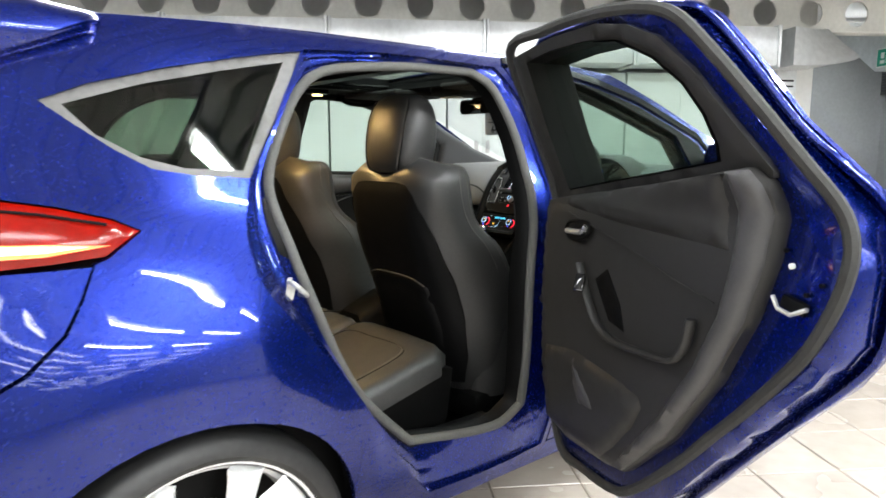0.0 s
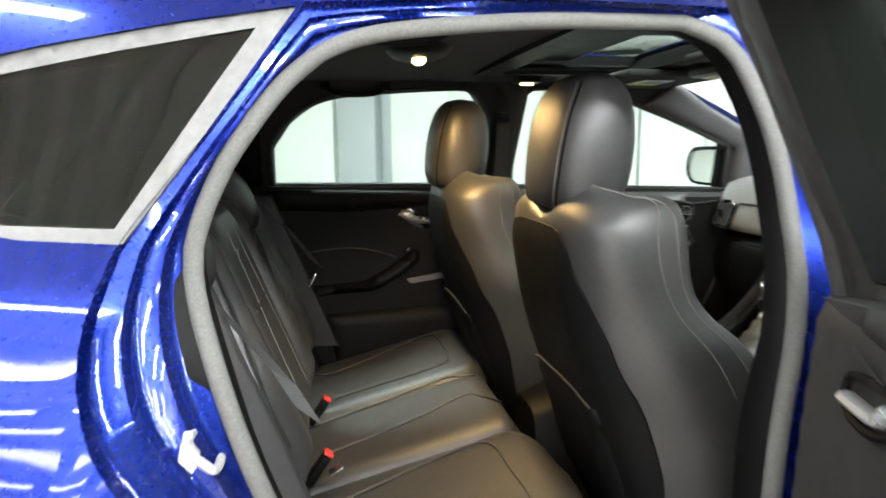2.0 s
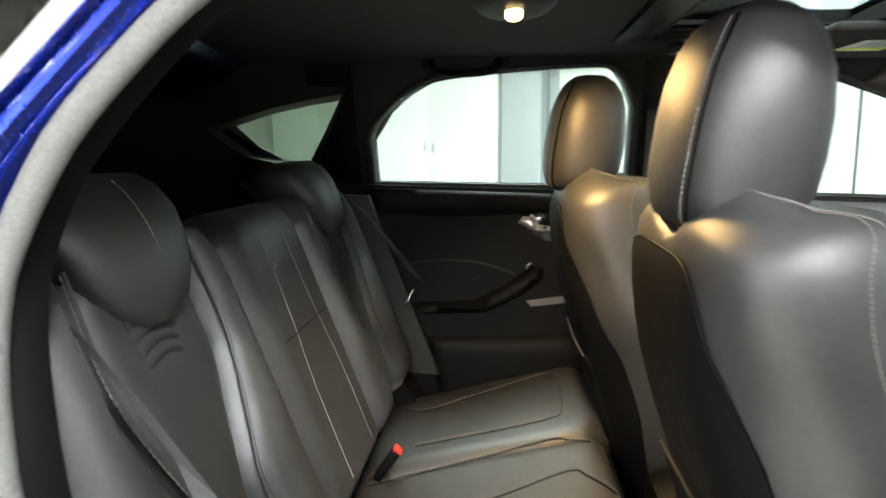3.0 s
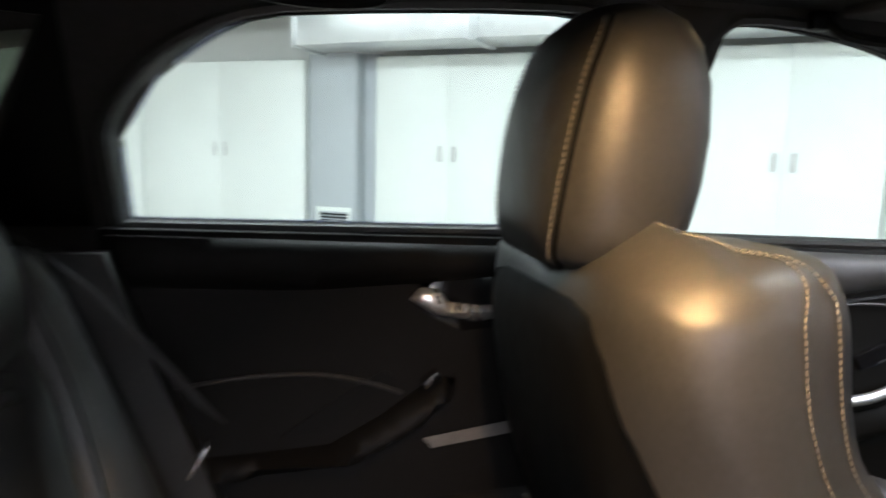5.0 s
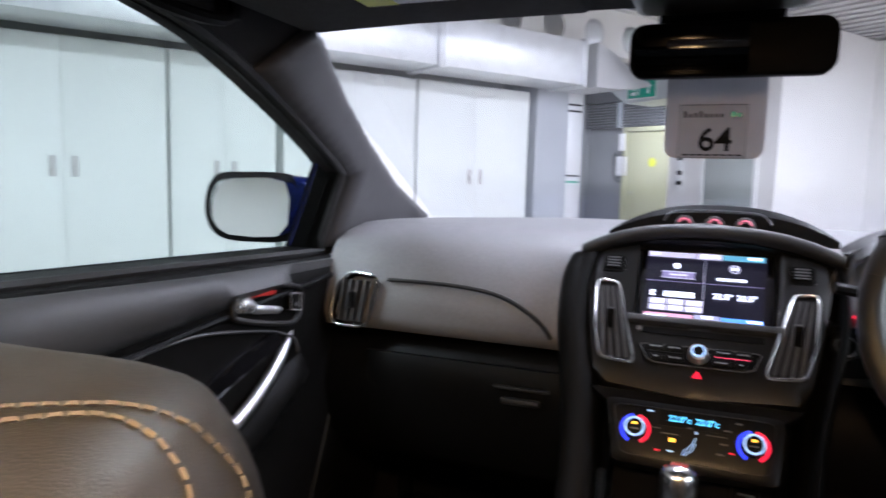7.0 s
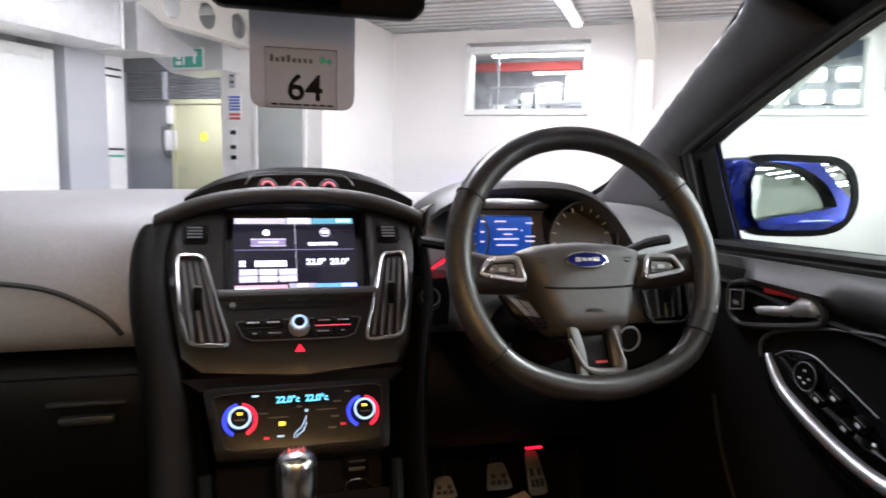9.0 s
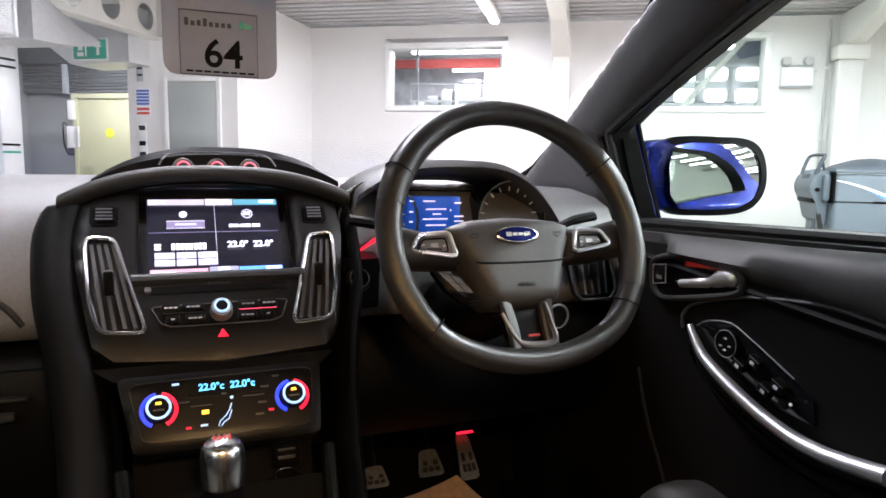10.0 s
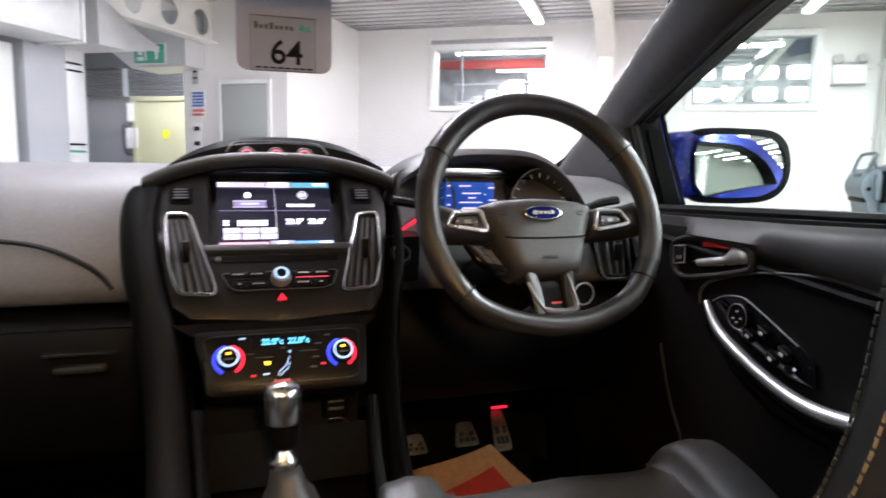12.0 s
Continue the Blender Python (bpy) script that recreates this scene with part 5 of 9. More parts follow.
door = part("open_rear_door", sheet([(a + 0.02 * (1 if a < 0.3 else -1) * 0, z) for a, z in DOUT], [DGLASS], on_door(-0.085), 0.035, 0.012), PAINT, car, "blue open rear door", smooth=50)
# inner panel of painted metal with its rolled edge
part("inner_panel", sheet([(0.5 + (a - 0.5) * 0.955, 0.86 + (z - 0.86) * 0.965) for a, z in DOUT], [DGLASS], on_door(-0.012), 0.035, 0.06, puff=0.012, puff_r=0.02), PAINT, door, "blue painted inner door panel", smooth=60)
seal_pts = rows("0.060,1.00 0.055,1.25 0.09,1.425 0.289,1.444 0.48,1.444 0.622,1.431 0.711,1.405 0.765,1.345 0.826,1.255 0.879,1.170 0.923,1.098 0.943,1.045 0.943,0.989 0.922,0.923 0.882,0.849 0.787,0.736 0.70,0.645 0.605,0.546 0.456,0.415 0.36,0.36 0.22,0.345 0.09,0.36 0.06,0.60")
fd0 = on_door(0.004)
part("weather_seal", tube(spline([fd0(a, z, 0) for a, z in seal_pts], 5, True), 0.012, 8, True), DSEAL, door, "dark grey rubber weather seal")
part("outer_lip", tube(spline([on_door(-0.07)(0.5 + (a - 0.5) * 0.992, 0.86 + (z - 0.86) * 0.994, 0) for a, z in DOUT], 3, True), 0.0075, 6, True), PAINT, door, smooth=60)
part("window_frame", sheet(DFRAME, [DGLASS], on_door(0.012), 0.02, 0.02, puff=0.006, puff_r=0.012), TRIM, door, "black window frame trim", smooth=60)
part("window_glass", sheet([(0.42 + (a - 0.42) * 1.02, 1.24 + (z - 1.24) * 1.03) for a, z in DGLASS], [], on_door(-0.03), 0.06, 0.004), TINT, door, "green-tinted door glass")
DG2 = [(0.42 + (a - 0.42) * 0.985, 1.24 + (z - 1.24) * 0.975) for a, z in DGLASS]
part("window_reveal", loft([[on_door(n)(a, z, 0) for a, z in dense(DG2, 0.03)] for n in (0.016, -0.10)], True, False), DARK, door, "black window reveal", smooth=60)
part("outer_surround", sheet([(0.42 + (a - 0.42) * 1.13, 1.24 + (z - 1.24) * 1.12) for a, z in DGLASS], [DG2], on_door(-0.079), 0.03, 0.004), DARK, door, "black window surround")
trim = part("trim_panel", sheet(DTRIM, [], on_door(0.028), 0.025, 0.03, puff=0.016, puff_r=0.03), TRIM, door, "black plastic inner trim panel", smooth=60)
# sculpted pieces of the trim
upper = rows("0.07,1.052 0.30,1.082 0.509,1.108 0.735,1.142 0.735,1.04 0.745,1.008 0.60,1.013 0.42,1.020 0.25,1.035")
part("upper_pad", sheet(upper, [], on_door(0.043), 0.022, 0.01, puff=0.012, puff_r=0.035), TRIM, door, "black upper pad", smooth=70)
part("trim_crease", tube(spline([on_door(0.0555)(a, z, 0) for a, z in rows("0.20,1.030 0.35,1.000 0.50,0.968 0.62,0.938 0.735,0.915")], 4), 0.0014, 6), CHEEK, door)
cap = rows("0.748,1.146 0.795,1.151 0.813,1.128 0.821,1.075 0.815,0.999 0.785,0.890 0.718,0.760 0.600,0.604 0.450,0.462 0.415,0.457 0.475,0.525 0.590,0.650 0.680,0.780 0.732,0.89 0.750,0.98 0.753,1.06")
# end bolster is paler than the trim to stand for light falling on it
part("end_cap", sheet(cap, [], on_door(0.043), 0.018, 0.012, puff=0.014, puff_r=0.025), PAD, door, "end bolster, dark grey for the light on it", smooth=70)
bowl = on_door(0.062)
part("armrest", tube(spline([bowl(a, z, 0) for a, z in rows("0.285,0.915 0.315,0.865 0.37,0.795 0.44,0.768 0.55,0.772 0.62,0.778 0.655,0.79 0.68,0.825 0.69,0.875")], 6), 0.012, 10, flat=0.6), TRIM, door, "black armrest and pull bar", smooth=60)
part("grip_recess", sheet(rows("0.335,0.885 0.40,0.80 0.46,0.79 0.44,0.845 0.38,0.915"), [], on_door(0.046), 0.015, 0.012, puff=0.004, puff_r=0.01), DARK, door, "dark grip recess")
part("switch", join(box(-0.022, 0.022, -0.012, 0.012, 0, 0.012, 0.004, m=Matrix.Translation(on_door(0.075)(0.318, 0.872, 0)) @ pose(0, 0, 0, 0, -60, 20))), GLOSS, door, "window switch")
pu = on_door(0.055)
part("pull_bezel", tube(spline([pu(a, z, 0) for a, z in rows("0.203,1.002 0.25,1.012 0.298,1.010 0.302,0.985 0.26,0.968 0.208,0.972")], 4, True), 0.005, 6, True), DARK, door)
part("door_handle", tube(spline([pu(a, z, 0.004) for a, z in rows("0.212,0.985 0.25,0.986 0.285,0.990 0.296,1.003")], 4), 0.010, 8, flat=0.7), BRIGHT, door, "satin silver inner handle")
# paler plastic colours in the light along the fin's edge
part("speaker_fin", sheet(rows("0.252,0.680 0.275,0.672 0.33,0.62 0.375,0.578 0.36,0.560 0.29,0.558 0.262,0.60"), [], on_door(0.046), 0.012, 0.01, puff=0.014, puff_r=0.02), PAD, door, "raised pocket fin, paler for its lit edge", smooth=60)
part("lower_pocket", sheet(rows("0.10,0.665 0.25,0.69 0.45,0.675 0.545,0.66 0.50,0.585 0.42,0.50 0.36,0.452 0.20,0.44 0.10,0.46"), [], on_door(0.043), 0.022, 0.01, puff=0.014, puff_r=0.03), TRIM, door, "black lower pocket", smooth=60)
part("latch", join(box(-0.024, 0.024, -0.006, 0.008, -0.011, 0.011, 0.003, m=Matrix.Translation(on_door(0.0)(0.862, 0.935, 0.006)) @ pose(0, 0, 0, 0, -12, 69))), DARK, door, "black door latch")
la = on_door(0.018)
part("latch_edge", tube([la(0.825, 0.945, 0), la(0.838, 0.926, 0), la(0.865, 0.921, 0), la(0.895, 0.936, 0)], 0.004, 6), STEEL, door, "bright latch edge")
part("plug", cyl(0.005, 0.005, 0.006, Matrix.Translation(on_door(0.006)(0.845, 0.996, 0)) @ pose(0, 0, 0, 0, -90, -21), 12), SIGNWHITE, door, "white trim plug")
for a, z in rows("0.905,0.975 0.88,0.955 0.83,1.02"):
    part("bolt", cyl(0.004, 0.004, 0.005, Matrix.Translation(on_door(0.006)(a, z, 0)) @ pose(0, 0, 0, 0, -90, -21), 10), DARK, door, "dark bolt")
part("wire_boot", tube(spline([(0.945, -0.83, 0.76), (0.91, -0.87, 0.765), (0.885, -0.92, 0.77)], 5), 0.016, 10), RUBBER, door, "black wiring boot")
part("outer_handle", tube(spline([on_door(-0.10)(0.80, 0.975, 0), on_door(-0.125)(0.83, 0.977, 0), on_door(-0.125)(0.92, 0.977, 0), on_door(-0.10)(0.945, 0.975, 0)], 5), 0.013, 8), PAINT, door, "blue outer door handle")


# ---- cabin lining ----
def inner(x, z):
    return min(0.742 - 0.5 * max(0, z - 1.08), half(x, z) - 0.045)


def lining(s, inset=0.0):
    def f(x, z, lift):
        y = inner(x, z)
        if s < 0 and x < 0.98:
            y = min(y, half(x, z) - 0.112)
        return (x, s * (y - inset - lift), z)
    return f


LQ = rows("-0.305,1.255 -0.21,1.285 -0.112,1.310 0.0,1.332 0.090,1.345 0.03,1.252 -0.040,1.150 -0.13,1.160 -0.215,1.180 -0.268,1.220")
top_line = [(x, 1.428) for x in np.linspace(-0.55, 1.50, 12)]
shell = rows("-0.90,0.25 2.30,0.25 2.30,1.10 2.10,1.155 1.86,1.250 1.65,1.348 1.53,1.412") + top_line[::-1] + rows("-0.72,1.36 -0.82,1.15 -0.90,0.80")
for s in (-1, 1):
    fwin = passenger(FRONTWIN, s)
    holes = [LQ, shrink(fwin, 0.008)]
    holes.append(shrink(REARWIN, 0.008) if s == 1 else [(x, z) for x, z in seal_line])
    # right lining is coloured darker than the left to stand for its shade
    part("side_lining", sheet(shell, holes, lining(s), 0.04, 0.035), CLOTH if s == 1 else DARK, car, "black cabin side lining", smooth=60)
    # pale lower A-pillar cover
    part("a_pillar_trim", sheet((rows("1.49,1.428 1.52,1.418 1.626,1.360 1.80,1.282 2.02,1.196 2.24,1.130 2.32,1.108 2.26,1.06") if s > 0 else rows("1.49,1.425 1.545,1.390 1.64,1.350 1.85,1.252 2.12,1.134 2.24,1.100 2.20,1.06")) + rows("1.83,1.06 1.80,1.208 1.62,1.274 1.48,1.324 1.40,1.355"), [], lambda x, z, l, s=s: (x, s * (inner(x, z) - 0.010 - l), z), 0.012, 0.012, puff=0.018, puff_r=0.03), PILLAR, car, "charcoal A-pillar cover", smooth=70)
    # inner weather strips round the glass
    for nm, loop in (("front_window_strip", fwin), ("rear_window_strip", REARWIN)):
        if s == -1 and loop is REARWIN:
            continue
        part(nm, tube([(x, s * (inner(x, z) - 0.004), z) for x, z in dense(shrink(loop, 0.010), 0.03)], 0.008, 6, True), RUBBER, car, "black window strip")
    for nm, loop, out in (("front_window_reveal", fwin, fwin), ("rear_window_reveal", REARWIN, REARWIN)):
        if s == 1 or loop is fwin:
            lp = dense(shrink(loop, 0.002), 0.03)
            part(nm, loft([[(x, s * (inner(x, z) + 0.001), z) for x, z in lp], [(x, s * (half(x, z) - 0.010), z) for x, z in flare(lp, 0.024 if loop is fwin else 0.014)]], True, False), DARK, car, "black window reveal", smooth=60)
    part("quarter_reveal", loft([[(x, s * (inner(x, z) - 0.002), z) for x, z in LQ], [(-0.09 + (x + 0.09) * 0.87, s * (half(x, z) - 0.016), 1.245 + (z - 1.245) * 0.86) for x, z in LQ]], True, False), GREYFRAME, car, "grey-black quarter window reveal")


def liner(x, y, lift):
    return (x, y, 1.428 + 0.016 * (1 - (abs(y) / 0.58) ** 2) - 0.05 * max(0, -0.2 - x) ** 1.2 - lift - 0.10 * max(0, x - 1.42))


part("headliner", sheet(rows("-0.72,-0.58 1.50,-0.58 1.53,0 1.50,0.58 -0.72,0.58"), [rows("0.80,-0.36 1.24,-0.35 1.24,0.35 0.80,0.36")], liner, 0.06, 0.02), CLOTH, car, "black cloth headliner")
part("sunroof_reveal", loft([[(x, y, z) for x, y in rows("0.80,-0.36 1.24,-0.35 1.24,0.35 0.80,0.36")] for z in (1.43, 1.485)], True, False), DARK, car, "black sunroof reveal")
part("sunroof_blind", sheet(rows("0.86,-0.33 1.02,-0.33 1.02,0.33 0.86,0.33"), [], lambda x, y, l: (x, y, 1.474 + l), 0.08, 0.008), DARK, car, "dark sunroof blind edge")
for y in (-0.33, -0.30, 0.30, 0.33):
    part("sunroof_rail", tube([(0.82, y, 1.446), (1.23, y, 1.446)], 0.006, 6), DARK, car, "black sunroof rail")
for x in (0.825, 0.845, 1.225):
    part("sunroof_crossbar", tube([(x, -0.33, 1.44), (x, 0.33, 1.44)], 0.005, 6), DARK, car, "black sunroof crossbar")
dome = part("dome_lamp", loft([[(0.535 + (0.055 + 0.02 * g) * math.cos(a) * w, -0.017 + (0.11 + 0.03 * g) * math.sin(a) * w, 1.444 - 0.016 * h) for a in [2 * math.pi * k / 24 for k in range(24)]] for w, h, g in ((1.0, 0, 1), (0.98, 0.8, 0.5), (0.8, 1.25, 0))]), DARK, car, "round black ceiling lamp")
part("lens", loft([[(0.535 + 0.015 * math.cos(a) * w, -0.017 + 0.026 * math.sin(a) * w, z) for a in [2 * math.pi * k / 20 for k in range(20)]] for w, z in ((1.0, 1.425), (1.0, 1.416), (0.6, 1.411))]), WARM, dome, "lit warm lens")
rl = part("reading_lamp", box(0.89, 0.97, 0.40, 0.46, 1.412, 1.432, 0.006), SATIN, car, "small ceiling lamp")
part("lens", box(0.912, 0.948, 0.418, 0.442, 1.406, 1.4115, 0.002), WARM, rl, "lit warm lens")
oc = part("overhead_console", box(1.26, 1.42, -0.09, 0.09, 1.395, 1.435, 0.012), SATIN, car, "black overhead console")
part("lens", box(1.28, 1.32, -0.05, 0.05, 1.390, 1.3945, 0.002), mat("dim_lamp_lens", (0.8, 0.75, 0.65), 0.3, grain=0.05, scale=50), oc, "ceiling lamp lens")
for s in (-1, 1):
    for x0 in (0.33, 1.12):
        if s == -1 and x0 > 1:
            continue
        part("grab_handle", join(tube(spline([(x0, s * 0.555, 1.418), (x0 + 0.02, s * 0.545, 1.392), (x0 + 0.09, s * 0.54, 1.384), (x0 + 0.16, s * 0.545, 1.392), (x0 + 0.18, s * 0.555, 1.418)], 5), 0.008, 8), box(x0 - 0.02, x0 + 0.015, min(s * 0.55, s * 0.57), max(s * 0.55, s * 0.57), 1.398, 1.425, 0.005), box(x0 + 0.165, x0 + 0.20, min(s * 0.55, s * 0.57), max(s * 0.55, s * 0.57), 1.398, 1.425, 0.005)), DARK, car, "black folded grab handle")

# sun visors with a warning label
for s in (-1, 1):
    vis = part("sun_visor", box(1.12, 1.425, min(s * 0.14, s * 0.53), max(s * 0.14, s * 0.53), -0.009, 0.009, 0.008, 3, m=Matrix.Translation((0, 0, 1.417)) @ pose(1.14, 0, 0) @ pose(0, 0, 0, 0, 0.6, 0) @ pose(-1.14, 0, 0)), CLOTH, car, "black fabric sun visor")
    if s == 1:
        lab = Matrix.Translation((1.14, 0, 1.417)) @ pose(0, 0, 0, 0, 0.6, 0) @ Matrix.Translation((-1.14, 0, 0))
        part("warning_label", box(1.225, 1.315, 0.25, 0.375, -0.0118, -0.0095, m=lab), SIGNWHITE, vis, "white and yellow warning label")
        part("label_band", box(1.228, 1.312, 0.335, 0.372, -0.0135, -0.0122, m=lab), YELLOW, vis, "yellow label field")
        part("label_mark", join(*[box(1.245 + 0.014 * k, 1.249 + 0.014 * k, 0.262, 0.325 - 0.01 * (k % 2), -0.0135, -0.0122, m=lab) for k in range(4)]), GREYCOL, vis, "label print")

# rear parcel shelf and boot trim
part("parcel_shelf", box(-0.80, -0.12, -0.60, 0.60, 0.985, 1.01, 0.008), CARPET, car, "black parcel shelf")
for s in (1, -1):
    part("rear_pillar_trim", sheet(rows("0.115,1.10 0.125,1.42 0.0,1.42 0.0,1.365 0.105,1.36 -0.02,1.13 -0.02,1.10"), [], lining(s, 0.004), 0.05, 0.01, puff=0.012, puff_r=0.03), DARK, car, "black C-pillar trim")
part("tailgate_lining", sheet(rows("-0.66,0.42 0.66,0.42 0.66,1.10 0.56,1.425 -0.56,1.425 -0.66,1.10"), [], lambda a, b, l: (-0.745 + 0.55 * max(0, b - 1.06) - l, a, b), 0.1, 0.015), CLOTH, car, "black tailgate lining")


# ---- front seats ----
# backrest by height: z, rear face, rear edge of the side panel, front of the middle, front of the wing, half width
BACK = [(1.139, 0.812, 0.818, 0.862, 0.866, 0.175), (1.134, 0.795, 0.803, 0.876, 0.884, 0.202), (1.122, 0.770, 0.782, 0.882, 0.896, 0.222), (1.104, 0.736, 0.760, 0.882, 0.903, 0.234), (1.086, 0.714, 0.746, 0.880, 0.907, 0.240), (1.05, 0.710, 0.748, 0.878, 0.911, 0.243),
        (1.01, 0.711, 0.762, 0.878, 0.916, 0.244), (0.97, 0.715, 0.782, 0.882, 0.928, 0.245), (0.93, 0.722, 0.802, 0.890, 0.960, 0.250), (0.89, 0.732, 0.822, 0.900, 1.010, 0.258), (0.84, 0.746, 0.846, 0.912, 1.050, 0.262), (0.76, 0.772, 0.890, 0.935, 1.085, 0.258), (0.65, 0.808, 0.925, 0.97, 1.090, 0.258), (0.50, 0.858, 0.945, 1.01, 1.08, 0.245), (0.40, 0.90, 0.955, 1.02, 1.05, 0.215), (0.37, 0.93, 0.96, 1.0, 1.01, 0.18)]
SECTION = [(0.0, "r", 0.0), (0.18, "r", 0.0), (0.30, "r", 0.0), (0.42, "r", 0.01), (0.55, "r", 0.03), (0.74, "r", 0.22), (0.88, "r", 0.62), (0.945, "s", 0.0), (0.985, "s", 0.12), (1.0, "s", 0.30), (0.975, "s", 0.55), (0.925, "s", 0.80), (0.875, "s", 0.94), (0.82, "s", 1.0), (0.765, "f", 0.86), (0.70, "f", 0.55), (0.60, "f", 0.22), (0.45, "f", 0.05), (0.22, "f", 0.0)]


def seat_point(row, k, sgn, yc, dx):
    z, xr, xs, xf, xw, hw = row
    y, kind, t = SECTION[k]
    if yc < 0 and sgn > 0:
        # the wing towards the console is slimmer
        y *= 1 - 0.30 * min(max((k - 7) / 5, 0), 1)
        xw = xs + (xw - xs) * (1 - 0.22 * min(max((k - 7) / 5, 0), 1))
        xf = min(xf, xw)
    x = xr + (xs - xr) * t if kind == "r" else xs + (xw - xs) * t if kind == "s" else xf + (xw - xf) * t
    # raised shoulders on both sides of the headrest
    off = y * hw
    up = min(max((off - 0.028) / 0.042, 0), 1) * (1 - 0.75 * min(max((off - 0.14) / 0.07, 0), 1))
    z += 0.036 * up * float(np.interp(z, [1.05, 1.095, 1.122, 1.134, 1.139], [0, 0.75, 1.0, 0.45, 0.12])) * (1 if kind == "r" else 0.35)
    return Vector((x + dx, yc + sgn * y * hw, z))


def seat_ring(row, yc, dx):
    n = len(SECTION)
    z, xr, xs, xf, xw, hw = row
    return [seat_point(row, k, 1, yc, dx) for k in range(n)] + [Vector((xf + dx, yc, z))] + [seat_point(row, k, -1, yc, dx) for k in range(n - 1, 0, -1)]


HEAD = [(1.108, 0.020, 0.075), (1.110, 0.045, 0.096), (1.122, 0.062, 0.110), (1.150, 0.072, 0.120), (1.190, 0.075, 0.126), (1.235, 0.074, 0.128), (1.280, 0.069, 0.124), (1.315, 0.060, 0.113), (1.338, 0.048, 0.096), (1.352, 0.032, 0.072), (1.357, 0.012, 0.035)]


def front_seat(yc, dx, name_label, hx=0.0, rise=0.0):
    fine = []
    cols_ = [pchip([r[0] for r in BACK[::-1]], [r[k] for r in BACK[::-1]]) for k in range(1, 6)]
    for a, b in zip(BACK, BACK[1:]):
        for t in (0.0, 0.5):
            z = a[0] + (b[0] - a[0]) * t
            fine.append((z, *[c(z) for c in cols_]))
    fine.append(BACK[-1])
    hull = loft([seat_ring(r, yc, dx) for r in fine])
    skin = BVHTree.FromPolygons([tuple(v) for v in hull[0]], hull[1])
    seat = part("front_seat", hull, LEATHER, car, name_label, smooth=80)
    head_rings = []
    for z, hd, hw in HEAD:
        ring = []
        for k in range(40):
            a = 2 * math.pi * k / 40
            c, s = math.cos(a), math.sin(a)
            ring.append((0.783 + dx + hx + 0.10 * (z - 1.23) + math.copysign(abs(c) ** 0.8, c) * hd * (1.28 if c > 0 else 1.0), yc + math.copysign(abs(s) ** 0.7, s) * hw, z))
        head_rings.append(ring)
    part("headrest", loft(head_rings), LEATHER, seat, "black leather headrest", smooth=80)
    for s in (-1, 1):
        part("headrest_post", cyl(0.0065, 0.0065, 0.06, pose(0.775 + dx + hx, yc + s * 0.075, 1.105), 10), CHROME, seat, "chrome headrest post")
        # piping and thread along the seam of the headrest
        seam, thr = [], []
        for z, hd, hw in HEAD[1:-2]:
            a = radians(float(np.interp(z, [1.11, 1.16, 1.22, 1.28, 1.34], [144, 138, 137, 134, 126])))
            c, q = math.cos(a), math.sin(a)
            p = Vector((0.783 + dx + hx + 0.10 * (z - 1.23) - abs(c) ** 0.8 * hd, yc + s * q ** 0.7 * hw, z))
            out = Vector((c * 1.0, s * q, 0)).normalized()
            seam.append(p + out * 0.0005)
            thr.append(p + out * 0.0022 + Vector((-q, s * c, 0)) * 0.006)
        part("headrest_seam", tube(spline(seam, 5), 0.0022, 6), DARK, seat)
        part("headrest_stitching", stitches(spline(thr, 5), 0.0062, 0.0044, 0.0011), THREAD, seat, "pale stitching")
        # double thread from the middle of the top out to the wing and down it
        for k, o in ((10, -0.010), (11, 0.004)):
            top = [Vector((x + dx + o, yc + s * y, z)) for x, y, z in ((0.768, 0.085, 1.157), (0.780, 0.118, 1.158), (0.800, 0.150, 1.151), (0.826, 0.178, 1.138), (0.850, 0.198, 1.124))]
            down = [seat_point(r, k, s, yc, dx) + Vector((0.0005, s * 0.0010, 0.0008)) for r in fine[6:22]]
            laid = []
            for p in spline(top + down, 5):
                q, nrm, *_ = skin.find_nearest(p)
                if nrm.dot(q - Vector((0.84 + dx, yc, q.z - 0.1))) < 0:
                    nrm = -nrm
                laid.append(q + nrm * 0.0012)
            part("wing_stitching", stitches(laid, 0.0056, 0.0040, 0.0010), THREAD, seat, "pale stitching")
    # rear panel: lit lip at its head, map pocket, a small clip
    bx = pchip([r[0] for r in BACK[::-1]], [r[1] for r in BACK[::-1]])
    bs = pchip([r[0] for r in BACK[::-1]], [r[2] for r in BACK[::-1]])
    bw = pchip([r[0] for r in BACK[::-1]], [r[5] for r in BACK[::-1]])

    def rear(y, z, lift):
        q = abs(y) / bw(z)
        f = float(np.interp(q, [0, 0.30, 0.55, 0.74, 0.88, 0.945], [0, 0, 0.03, 0.22, 0.62, 1.0]))
        return (bx(z) + (bs(z) - bx(z)) * f + dx - 0.001 - lift, yc + y, z)
    half_panel = rows("0.0,1.083 0.09,1.083 0.130,1.076 0.160,1.045 0.188,0.98 0.210,0.90 0.220,0.80 0.220,0.65 0.208,0.52 0.18,0.43 0.0,0.42")
    panel = half_panel + [(-y, z) for y, z in half_panel[-2:0:-1]]
    part("back_panel", sheet(panel, [], lambda y, z, l: rear(y * (1 + 0.010 * min(1, abs(y) / 0.1)), z, l + 0.004), 0.022, 0.0, puff=0.0025, puff_r=0.012, both=False), BACKCLOTH, seat, "black back panel", smooth=70)
    part("back_seam", tube([Vector(rear(y * 1.012, z, 0.0042)) for y, z in dense(panel, 0.02)], 0.0018, 6, True), DARK, seat)
